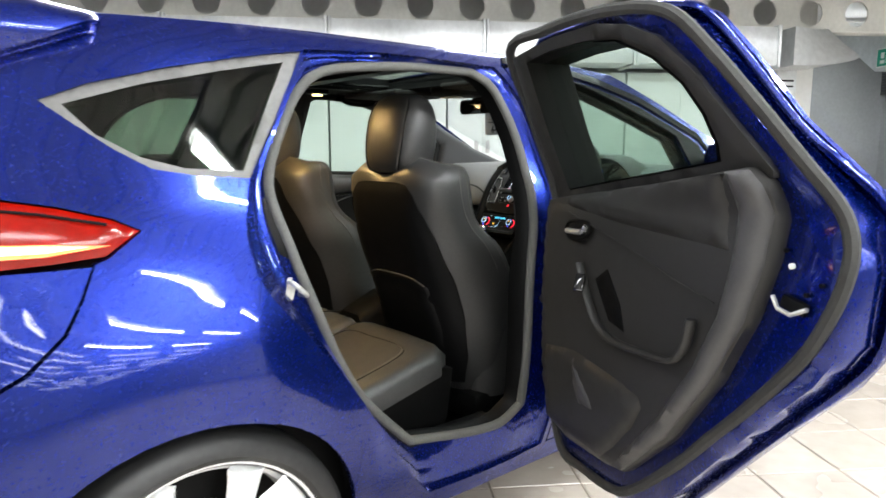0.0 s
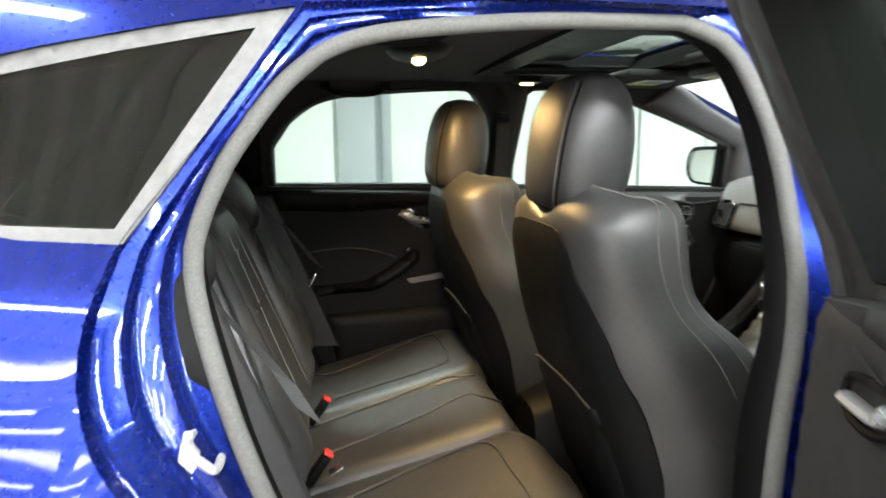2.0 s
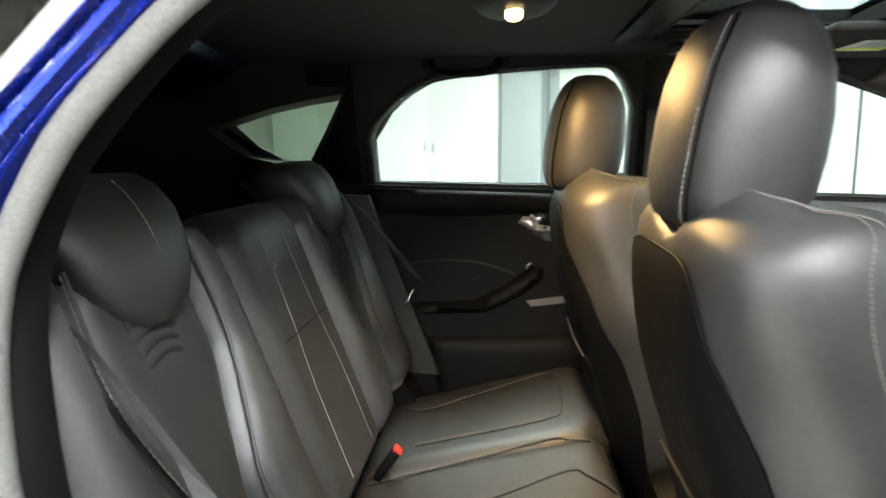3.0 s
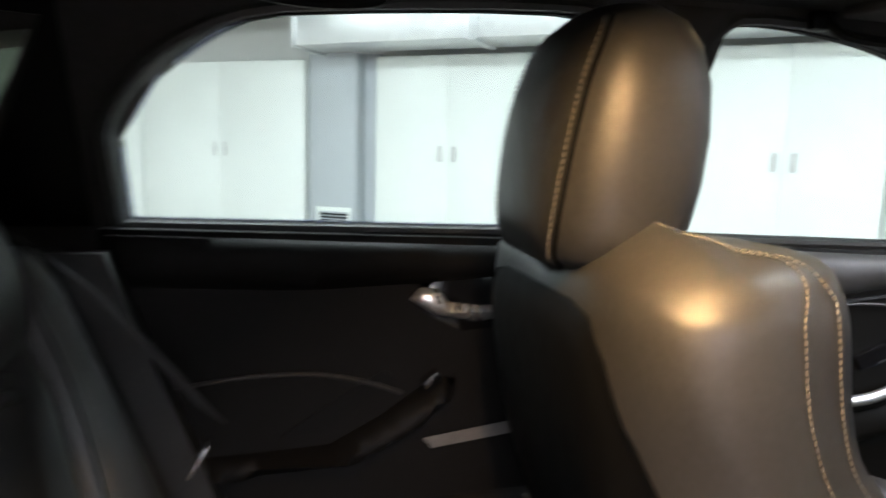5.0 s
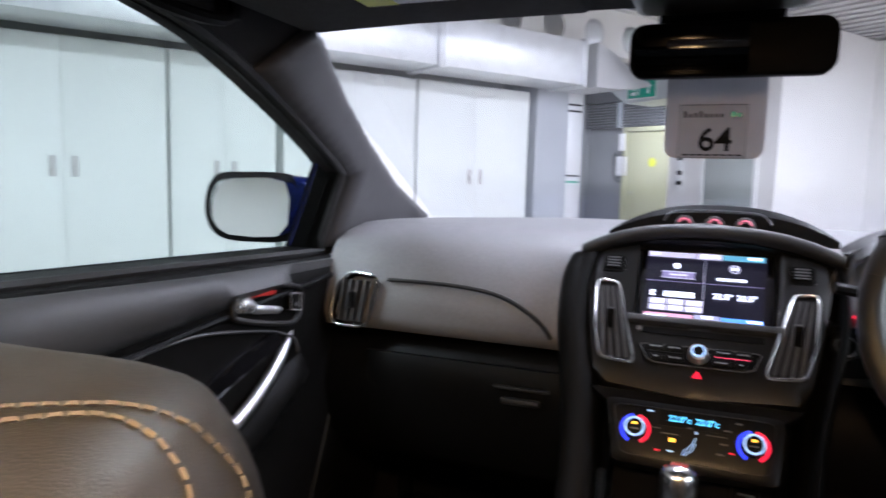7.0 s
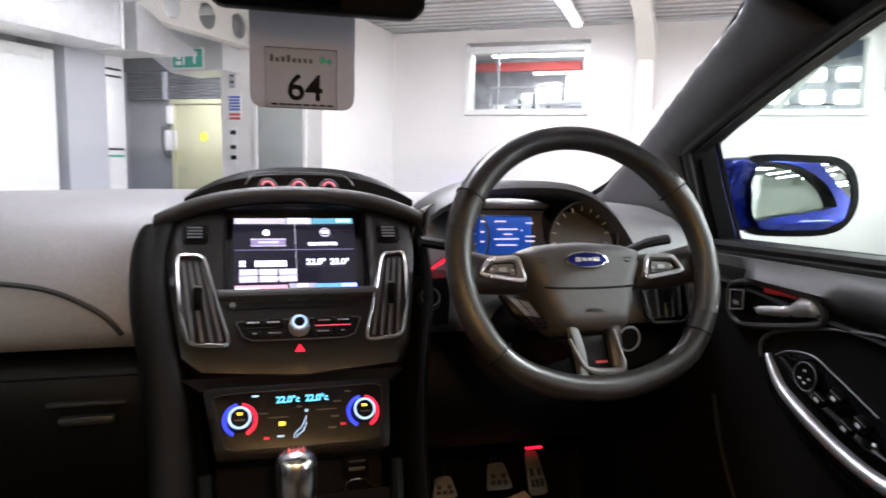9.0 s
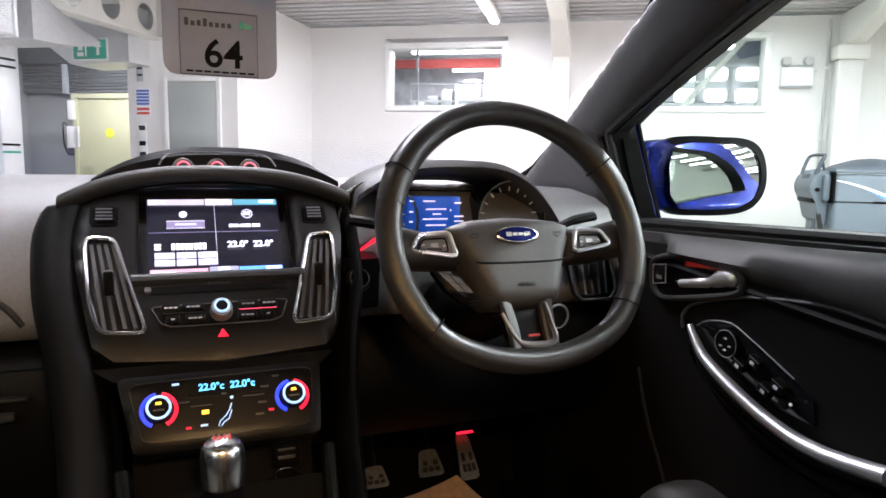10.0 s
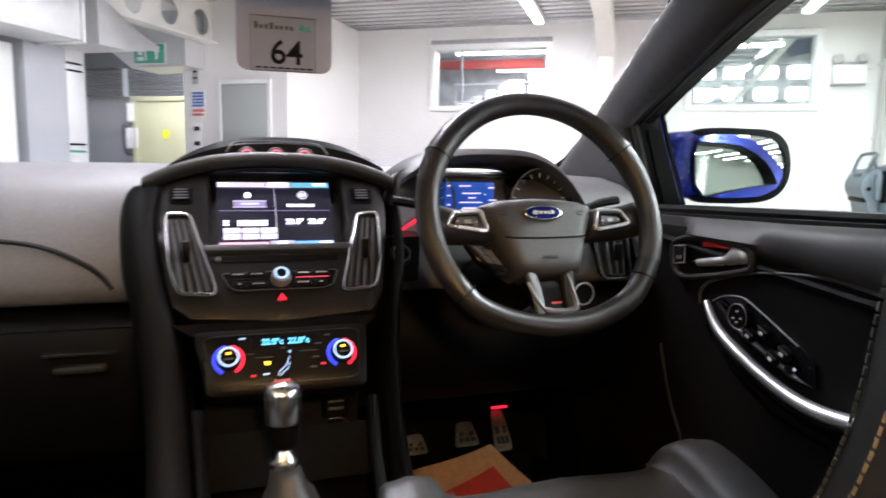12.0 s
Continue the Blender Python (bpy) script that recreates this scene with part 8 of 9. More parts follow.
for s in (1, -1):
    y = s * 0.0765
    mz = Matrix.Translation(clim(y, 0.863, 0.004)) @ cslope
    for a0, a1, mt, nm in ((100, 245, LITBLUE, "cold_arc"), (80, -65, LITRED, "warm_arc")):
        part(nm, tube([mz @ Vector((0.0188 * math.cos(radians(a)), 0.0188 * math.sin(radians(a)), 0.001)) for a in np.linspace(a0, a1, 14)], 0.0030, 6, flat=0.7), mt, cl, "lit dial arc")
    part("dial", cyl(0.0155, 0.0142, 0.016, mz @ pose(0, 0, 0.008), 32, 0.002), DARK, cl, "black climate dial")
    part("dial_ring", tube([mz @ Vector((0.0124 * math.cos(a), 0.0124 * math.sin(a), 0.0165)) for a in np.linspace(0, 2 * math.pi, 28, endpoint=False)], 0.0015, 6, True), ICEBLUE, cl, "pale lit ring")
    part("dial_lamp", box(-0.0032, 0.0032, 0.003, 0.0062, 0.0155, 0.0172, 0.0008, m=mz), LITAMBER, cl, "amber lamp")
    part("dial_mark", box(-0.006, 0.006, -0.004, -0.002, 0.0155, 0.0168, m=mz), GREYFRAME, cl)
part("rear_heat_lamp", box(-0.0038, 0.0038, -0.0022, 0.0022, 0, 0.002, m=Matrix.Translation(clim(0.026, 0.856, 0.004)) @ cslope), LITAMBER, cl, "amber lamp")
part("air_flow_mark", join(*[tube([Matrix.Translation(clim(0, 0.852, 0.006)) @ cslope @ Vector((a, b, 0)) for a, b in o], 0.0007, 5) for o in (rows("0.004,0.012 0.001,0.004 -0.003,-0.002 -0.010,-0.008 -0.012,-0.014"), rows("0.004,0.004 0.0,-0.006 -0.006,-0.010 -0.009,-0.014"))], cyl(0.002, 0.002, 0.001, Matrix.Translation(clim(-0.0045, 0.868, 0.006)) @ cslope, 10)), ICEBLUE, cl, "pale air flow mark")
for y, z, w, mt in ((0.052, 0.868, 0.018, GREYFRAME), (0.030, 0.863, 0.024, GREYFRAME), (-0.030, 0.868, 0.026, GREYFRAME), (-0.044, 0.876, 0.010, GREYFRAME), (-0.040, 0.860, 0.010, GREYFRAME), (-0.036, 0.848, 0.010, GREYFRAME), (0.028, 0.843, 0.008, ICEBLUE), (0.045, 0.842, 0.006, LITRED), (-0.050, 0.851, 0.006, LITRED), (0.058, 0.887, 0.008, ICEBLUE), (-0.058, 0.886, 0.008, GREYFRAME), (0.004, 0.873, 0.006, GREYFRAME)):
    part("key_mark", box(-w / 2, w / 2, -0.0005 if w > 0.015 else -0.0011, 0.0005 if w > 0.015 else 0.0011, 0, 0.0012, m=Matrix.Translation(clim(y, z, 0.0045)) @ cslope), mt, cl)

# pod with three small gauges on top of the dash
pod = []
for k in range(17):
    t = -1 + 2 * k / 16
    y = -0.020 + 0.185 * t
    h = 0.051 * (1 - abs(t) ** 2.6)
    pod.append([(1.87, y, 1.105), (1.872, y, 1.122 + h * 0.80), (1.885, y, 1.124 + h), (1.96, y, 1.122 + h * 1.02), (2.05, y, 1.118 + h * 0.5), (2.07, y, 1.105)])
part("gauge_pod", loft(pod), DARK, dash, "black gauge pod")
part("pod_frame", tube(spline([(1.866, y, z) for y, z in rows("0.072,1.146 0.058,1.162 0.02,1.166 -0.045,1.166 -0.086,1.162 -0.102,1.146")], 4), 0.0016, 6), PADSILVER, dash, "bright pod frame")
for y in (0.037, -0.012, -0.061):
    part("gauge_rim", tube([(1.868, y + 0.0148 * math.cos(a), 1.141 + 0.0148 * math.sin(a)) for a in np.linspace(0, 2 * math.pi, 24, endpoint=False)], 0.0014, 6, True), PADSILVER, dash, "bright gauge rim")
    part("gauge_face", cyl(0.0140, 0.0140, 0.003, pose(1.869, y, 1.141, 0, 90), 24), GREYFRAME, dash, "pale gauge face")
    part("gauge_arc", tube([(1.865, y + 0.0100 * math.cos(a), 1.141 + 0.0105 * math.sin(a)) for a in np.linspace(0.4, 2.9, 9)], 0.0017, 5), GAUGERED, dash, "red gauge arc")
    part("gauge_hub", cyl(0.008, 0.008, 0.003, pose(1.8665, y, 1.139, 0, 90), 16), DARK, dash)

# instrument cluster under its hood
cyc = -0.385
hood_r = []
for k in range(25):
    t = -1 + 2 * k / 24
    y = cyc - 0.195 * t
    z = 1.155 - (0.12 if t > 0 else 0.06) * abs(t) ** 3 - (0.06 if abs(t) > 0.97 else 0)
    hood_r.append([(1.755, y, z - 0.014), (1.748, y, z - 0.004), (1.76, y, z + 0.006), (1.86, y, z + 0.008), (1.95, y, z - 0.02), (1.90, y, z - 0.03)])
part("cluster_hood", loft(hood_r), PAD, dash, "charcoal instrument hood", smooth=70)
part("instrument_face", loft([[(1.835, y, 0.99), (1.85, y, 1.11), (1.88, y, 1.11), (1.88, y, 0.98)] for y in (-0.225, -0.545)]), GLOSS, dash, "black instrument face", smooth=0)
for y in (-0.245, -0.481):
    part("dial_tube", loft([[(x, y + r * math.cos(a), 1.065 + r * math.sin(a)) for a in np.linspace(0, 2 * math.pi, 28, endpoint=False)] for x, r in ((1.772, 0.062), (1.764, 0.066), (1.84, 0.060))], True, False), GLOSS, dash, "black dial tube")
    part("dial_rim", tube([(1.766, y + 0.064 * math.cos(a), 1.065 + 0.064 * math.sin(a)) for a in np.linspace(0, 2 * math.pi, 32, endpoint=False)], 0.0016, 6, True), GREYFRAME, dash)
    part("dial_ticks", join(*[box(-0.001, 0.001, -0.0008, 0.0008, 0.046, 0.054, m=pose(1.781, y, 1.065, 0, 0, 0) @ Matrix.Rotation(radians(a), 4, "X")) for a in range(-120, 121, 20)]), SIGNWHITE, dash, "white dial ticks")
part("needle", tube([(1.764, -0.255, 1.046), (1.764, -0.212, 1.018)], [0.004, 0.0018], 6), LITRED, dash, "red needle")
CLB = mat("lit_cluster_blue", (0.02, 0.10, 0.6), 0.2, emit=(0.008, 0.09, 0.42), power=0.2)
part("cluster_screen", box(1.766, 1.800, -0.384, -0.292, 1.040, 1.102, 0.002), CLB, dash, "lit blue trip display")
for k, (y0, y1, z) in enumerate(((-0.345, -0.365, 1.095), (-0.350, -0.385, 1.082), (-0.362, -0.376, 1.074), (-0.345, -0.388, 1.066), (-0.350, -0.385, 1.056), (-0.322, -0.328, 1.095), (-0.322, -0.328, 1.078), (-0.322, -0.328, 1.062), (-0.400, -0.412, 1.092), (-0.400, -0.416, 1.070), (-0.400, -0.416, 1.062), (-0.392, -0.394, 1.080))):
    part("display_bar", box(1.7635, 1.7655, y1 + 0.027, y0 + 0.027, z - 0.001, z + 0.0012), SCRP, dash)

# start button
part("start_button", cyl(0.019, 0.0175, 0.012, pose(1.70, -0.195, 0.985, 0, -62, 0), 28, 0.003), SATIN, dash, "round start button")
part("start_ring", tube([Matrix.Translation((1.70, -0.195, 0.985)) @ pose(0, 0, 0, 0, -62, 0) @ Vector((0.014 * math.cos(a), 0.014 * math.sin(a), 0.0065)) for a in np.linspace(0, 2 * math.pi, 24, endpoint=False)], 0.0012, 6, True), PADSILVER, dash, "dull silver ring")
part("start_mount", loft([[(1.79, y, 1.02), (1.712 + 0.3 * abs(y + 0.195), y, 1.012), (1.722 + 0.3 * abs(y + 0.195), y, 0.935), (1.80, y, 0.92)] for y in np.linspace(-0.178, -0.235, 5)]), SATIN, dash)

# ---- steering wheel ----
WC, UPW, NW = Vector((1.562, -0.368, 1.050)), Vector((0.375, 0, 0.927)), Vector((-0.927, 0, 0.375))


def wh(a, b, n=0.0):
    """A point on the wheel: a to its right, b up along it, n towards the driver."""
    return WC + Vector((0, -a, 0)) + UPW * b + NW * n


rim_pts = []
for k in range(72):
    a = 2 * math.pi * k / 72
    x, y = 0.179 * math.sin(a), 0.177 * math.cos(a)
    if y < -0.128:
        y = -0.128 - (abs(y) - 0.128) * 0.72
    rim_pts.append(wh(x, y, 0.03))
radii = [0.0165 + 0.0025 * (math.exp(-((k - 10) / 4) ** 2) + math.exp(-((k - 62) / 4) ** 2)) for k in range(72)]
sw = part("steering_wheel", tube(rim_pts, radii, 18, True), WHEEL, car, "black leather flat-bottomed steering wheel", smooth=80)
for a in (57, 303, 126, 234):
    k = int(a / 5)
    part("rim_joint", tube([rim_pts[k] + (WC - rim_pts[k]).normalized() * 0.0205 * math.cos(q) + NW * 0.0205 * math.sin(q) for q in np.linspace(0, 2 * math.pi, 14, endpoint=False)], 0.0012, 5, True), LINER, sw)
for k0, k1 in ((10, 15), (57, 62), (19, 24), (48, 53)):
    run = [rim_pts[k] for k in range(k0, k1)]
    part("rim_grip", tube(spline(run, 3), [0.0172 + 0.0025 * math.exp(-((k0 + i / 3 - (10 if k0 < 36 else 62)) / 4) ** 2) for i in range(len(run) * 3 - 2)], 18), GRIP, sw, "perforated leather grip", smooth=80)
WM = Matrix(((0, 0.375, -0.927, 0), (-1, 0, 0, 0), (0, 0.927, 0.375, 0), (0, 0, 0, 1)))


def cover(a, b, lift=0.0):
    """The face of the airbag cover: set deeper at its top than at its foot."""
    return wh(a, b, 0.022 + 0.08 * (0.037 - b) + lift)


hub = [(p.x, p.y) for p in rounded([(a, b, 0) for a, b in rows("-0.096,0.021 -0.062,0.031 0.0,0.036 0.062,0.031 0.096,0.021 0.085,-0.004 0.074,-0.034 0.057,-0.080 0.043,-0.090 -0.043,-0.090 -0.057,-0.080 -0.074,-0.034 -0.085,-0.004")], 0.2, 2)]
part("airbag_cover", sheet(hub, [], lambda a, b, l: cover(a, b, l - 0.022), 0.009, 0.04, puff=0.022, puff_r=0.022), PAD, sw, "charcoal airbag cover", smooth=80)
part("cover_crease", tube(spline([cover(a, b, 0.0004) for a, b in rows("-0.066,-0.031 -0.05,-0.033 0.0,-0.034 0.05,-0.033 0.066,-0.031")], 4), 0.0014, 5), DARK, sw)
part("logo_badge", loft([[cover(0.031 * math.cos(a) * w, 0.004 + 0.0120 * math.sin(a) * w, n) for a in np.linspace(0, 2 * math.pi, 32, endpoint=False)] for w, n in ((1.0, -0.004), (1.0, 0.0030), (0.92, 0.0042))]), CHROME, sw, "chrome oval badge")
part("badge_field", loft([[cover(0.0275 * math.cos(a), 0.004 + 0.0096 * math.sin(a), n) for a in np.linspace(0, 2 * math.pi, 32, endpoint=False)] for n in (0.0036, 0.0052)]), BADGEBLUE, sw, "blue badge field")
part("badge_mark", join(*[box(x0, x1, -h, h, 0, 0.0008, m=Matrix.Translation(cover(0, 0.004, 0.0053)) @ WM) for x0, x1, h in ((-0.018, -0.010, 0.0028), (-0.008, -0.002, 0.0020), (0.000, 0.006, 0.0018), (0.008, 0.017, 0.0028))]), BRIGHT, sw, "pale badge mark")
text("emboss_text", "AIRBAG", 0.0075, Matrix.Translation(cover(0.0, -0.064, 0.0006)) @ WM, CHEEK, sw)
for s in (-1, 1):
    part("cover_mark", join(*[tube([cover(s * (0.062 + a), 0.004 + b, 0.0002) for a, b in o], 0.0008, 5) for o in (rows("-0.006,0.003 0.006,0.003"), rows("-0.006,0.0 0.0,-0.003 0.006,0.0"))]), CHEEK, sw)
    arm = rows("0.080,0.016 0.125,0.018 0.174,0.028 0.182,0.008 0.178,-0.025 0.140,-0.030 0.078,-0.032")
    part("spoke", sheet([(s * a, b) for a, b in arm], [], lambda a, b, l: wh(a, b, 0.001 + l + 0.10 * max(0, abs(a) - 0.12)), 0.010, 0.02, puff=0.014, puff_r=0.02), WHEEL, sw, "black wheel spoke", smooth=80)
    pad = [(p.x, p.y) for p in rounded([(0.095, 0.011, 0), (0.135, 0.009, 0), (0.149, -0.011, 0), (0.087, -0.021, 0)], 0.18, 3)]
    part("spoke_bezel", tube([wh(s * a, b, 0.0200) for a, b in pad], 0.0030, 6, True), BRIGHT, sw, "satin silver bezel")
    part("spoke_pad", sheet([(s * a, b) for a, b in pad], [], lambda a, b, l: wh(a, b, 0.0150 + l), 0.01, 0.008, puff=0.002, puff_r=0.006), PADSILVER, sw, "dark silver key pad")
    key = [(p.x, p.y) for p in rounded([(0.100, 0.004, 0), (0.131, 0.003, 0), (0.139, -0.009, 0), (0.098, -0.015, 0)], 0.15, 2)]
    part("key_groove", tube([wh(s * a, b, 0.0186) for a, b in key], 0.0011, 5, True), LINER, sw)
    part("spoke_key", sheet([(s * a, b) for a, b in rows("0.107,0.001 0.125,0.000 0.127,-0.009 0.106,-0.011")], [], lambda a, b, l: wh(a, b, 0.0165 + l), 0.008, 0.006, puff=0.002, puff_r=0.004), SATIN, sw, "four-way key")
    part("inner_key", sheet([(s * a, b) for a, b in rows("0.111,-0.002 0.121,-0.0025 0.121,-0.0065 0.111,-0.0075")], [], lambda a, b, l: wh(a, b, 0.0190 + l), 0.006, 0.004, puff=0.0010, puff_r=0.002), DULL, sw)
    for aa, bb in rows("0.103,-0.006 0.131,-0.004"):
        part("key_mark", box(-0.0015, 0.0015, -0.0010, 0.0010, 0, 0.001, m=Matrix.Translation(wh(s * aa, bb, 0.0178)) @ WM), PALEMARK, sw)
    part("lower_fork", tube(spline([wh(s * 0.030, -0.084, 0.018), wh(s * 0.026, -0.112, 0.022), wh(s * 0.026, -0.148, 0.027)], 4), 0.010, 8, flat=0.6), WHEEL, sw)
part("key_carrier", sheet(rows("-0.116,-0.034 -0.078,-0.043 -0.052,-0.080 -0.076,-0.082 -0.100,-0.060"), [], lambda a, b, l: wh(a, b, 0.0 + l), 0.01, 0.012, puff=0.005, puff_r=0.01), SATIN, sw, "lower key group", smooth=60)
for i in range(3):
    for j in range(2):
        def cell(f, g):
            p0, p1 = Vector((-0.112 + 0.037 * f, -0.036 - 0.042 * f)), Vector((-0.081 + 0.025 * f, -0.046 - 0.032 * f))
            q = p0.lerp(p1, g)
            return (q.x, q.y)
        f0, f1, g0, g1 = i / 3 + 0.02, (i + 1) / 3 - 0.02, j / 2 + 0.04, (j + 1) / 2 - 0.04
        part("lower_key", sheet([cell(f0, g0), cell(f0, g1), cell(f1, g1), cell(f1, g0)], [], lambda a, b, l: wh(a, b, 0.006 + l), 0.006, 0.004, puff=0.0012, puff_r=0.003), PADSILVER if i < 2 else SATIN, sw, "small wheel key")
part("lower_bezel", tube(spline([wh(a, b, 0.030) for a, b in rows("-0.041,-0.100 -0.026,-0.132 -0.014,-0.141 0.006,-0.143 0.022,-0.142 0.030,-0.134 0.027,-0.112 0.022,-0.090")], 4), [0.0035] * 7 + [0.0052] * 15 + [0.0035] * 7, 8, flat=0.8), PADSILVER, sw, "satin silver lower bezel")
part("lower_plate", sheet(rows("-0.040,-0.098 -0.026,-0.132 -0.014,-0.141 0.022,-0.142 0.030,-0.134 0.024,-0.094"), [], lambda a, b, l: wh(a, b, 0.014 + l), 0.01, 0.012, puff=0.003, puff_r=0.008), SATIN, sw, "satin black lower spoke")
part("red_mark", box(-0.008, 0.008, -0.0014, 0.0014, 0, 0.002, m=Matrix.Translation(wh(0.001, -0.130, 0.0275)) @ WM), REDPL, sw, "small red mark")
part("column_shroud", loft([[wh(0.06 * math.cos(a) * w, -0.06 + 0.055 * math.sin(a) * w, n) for a in np.linspace(0, 2 * math.pi, 20, endpoint=False)] for w, n in ((0.85, -0.02), (1.0, -0.06), (1.05, -0.14), (1.1, -0.22))]), DARK, sw, "black column shroud", smooth=60)
for s in (-1, 1):
    part("stalk", tube(spline([wh(s * 0.05, -0.01, -0.09), wh(s * 0.10, 0.028, -0.088), wh(s * 0.155, 0.052, -0.082), wh(s * 0.200, 0.060, -0.078)], 4), [0.006] * 5 + [0.009] * 4 + [0.011] * 4, 8, flat=0.7), DARK, sw, "black control stalk")
part("light_switch", cyl(0.026, 0.024, 0.02, pose(1.725, -0.545, 0.900, 0, -80, 0), 24, 0.003), DARK, dash, "round light switch")
part("light_ring", tube([(1.713, -0.545 + 0.020 * math.cos(a), 0.902 + 0.020 * math.sin(a)) for a in np.linspace(0, 2 * math.pi, 24, endpoint=False)], 0.002, 6, True), BRIGHT, dash, "bright switch ring")

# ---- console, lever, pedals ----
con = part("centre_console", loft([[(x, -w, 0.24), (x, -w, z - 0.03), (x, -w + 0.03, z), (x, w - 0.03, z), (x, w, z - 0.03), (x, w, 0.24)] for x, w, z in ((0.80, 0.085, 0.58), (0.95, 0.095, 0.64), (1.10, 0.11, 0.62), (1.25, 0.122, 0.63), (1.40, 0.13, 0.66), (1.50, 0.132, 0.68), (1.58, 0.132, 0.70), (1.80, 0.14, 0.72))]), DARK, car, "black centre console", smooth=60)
part("storage_tray", loft([[(1.54, y, 0.775), (1.545, y, 0.735), (1.62, y, 0.735), (1.64, y, 0.82), (1.70, y, 0.82), (1.70, y, 0.70), (1.53, y, 0.70)] for y in (-0.11, 0.11)]), LINER, con, "dark storage tray", smooth=0)
part("socket", box(1.615, 1.640, -0.094, -0.056, 0.752, 0.792, 0.004), DARK, con, "power socket")
part("socket_slot", join(box(1.612, 1.6155, -0.086, -0.064, 0.766, 0.7695), box(1.612, 1.6155, -0.086, -0.064, 0.7775, 0.7795)), GREYFRAME, con)
part("button_block", box(1.555, 1.64, -0.105, -0.045, 0.705, 0.738, 0.008), DARK, con, "black button block")
part("console_button", cyl(0.0165, 0.0158, 0.012, pose(1.598, -0.073, 0.743, 0, -14, 0), 28, 0.002), SATIN, con, "round console button")
part("button_ring", tube([Matrix.Translation((1.5965, -0.073, 0.7495)) @ pose(0, 0, 0, 0, -14, 0) @ Vector((0.0162 * math.cos(a), 0.0162 * math.sin(a), 0)) for a in np.linspace(0, 2 * math.pi, 28, endpoint=False)], 0.0016, 6, True), CHROME, con, "bright button ring")
for s in (-1, 1):
    part("console_rail", tube(spline([(1.56, s * 0.118, 0.80), (1.50, s * 0.112, 0.735), (1.42, s * 0.108, 0.685), (1.30, s * 0.102, 0.650), (1.12, s * 0.095, 0.640)], 5), 0.009, 8, flat=1.4), DARK, con, "dark console rail")
gl = part("gear_lever", loft([[(1.482 + dx + r * math.cos(a) * 0.95, 0.013 + r * math.sin(a), z) for a in np.linspace(0, 2 * math.pi, 28, endpoint=False)] for z, r, dx in ((0.808, 0.0200, 0.0004), (0.8085, 0.0226, 0.0005), (0.813, 0.0232, 0.0006), (0.828, 0.0236, 0.001), (0.841, 0.0234, 0.0012), (0.850, 0.0212, 0.0014), (0.8555, 0.0170, 0.0015), (0.8585, 0.010, 0.0015), (0.8592, 0.003, 0.0015))]), CHROME, car, "polished alloy gear knob", smooth=70)
part("shift_pattern", join(*[box(x - 0.0008, x + 0.0008, y - 0.010, y + 0.010, 0.8575, 0.8596) for x, y in ((1.485, 0.013),)], *[box(1.477, 1.493, y - 0.0008, y + 0.0008, 0.8570, 0.8592) for y in (0.005, 0.010, 0.0155, 0.021)]), REDPL, gl, "red shift pattern")
part("knob_band", loft([[(1.482 + r * math.cos(a), 0.013 + r * math.sin(a), z) for a in np.linspace(0, 2 * math.pi, 24, endpoint=False)] for z, r in ((0.774, 0.0150), (0.779, 0.0188), (0.792, 0.0208), (0.8075, 0.0222), (0.8075, 0.014), (0.776, 0.010))]), DARK, gl, "dark lower knob")
part("lever_collar", loft([[(1.478 + r * math.cos(a), 0.013 + r * math.sin(a), z) for a in np.linspace(0, 2 * math.pi, 24, endpoint=False)] for z, r in ((0.748, 0.016), (0.752, 0.019), (0.758, 0.0185), (0.762, 0.014), (0.778, 0.009))]), CHROME, gl, "bright lever collar")
boot = []
for k in range(9):
    t = k / 8
    r = 0.085 - 0.066 * t ** 0.7
    boot.append([(1.455 + 0.022 * t + r * 1.0 * math.copysign(abs(math.cos(a)) ** 0.8, math.cos(a)) * (1 + 0.05 * math.sin(5 * a + 9 * t)), 0.013 * t + r * 0.75 * math.copysign(abs(math.sin(a)) ** 0.8, math.sin(a)) * (1 + 0.05 * math.cos(4 * a + 7 * t)), 0.668 + 0.084 * t + 0.004 * math.sin(t * 16)) for a in np.linspace(0, 2 * math.pi, 30, endpoint=False)])
part("gaiter", loft(boot), LEATHER, gl, "black leather gaiter", smooth=70)
hb = part("hand_brake", tube(spline([(1.10, 0.055, 0.63), (1.20, 0.055, 0.665), (1.32, 0.055, 0.70), (1.36, 0.055, 0.71)], 4), 0.014, 10), LEATHER, con, "black hand brake lever")
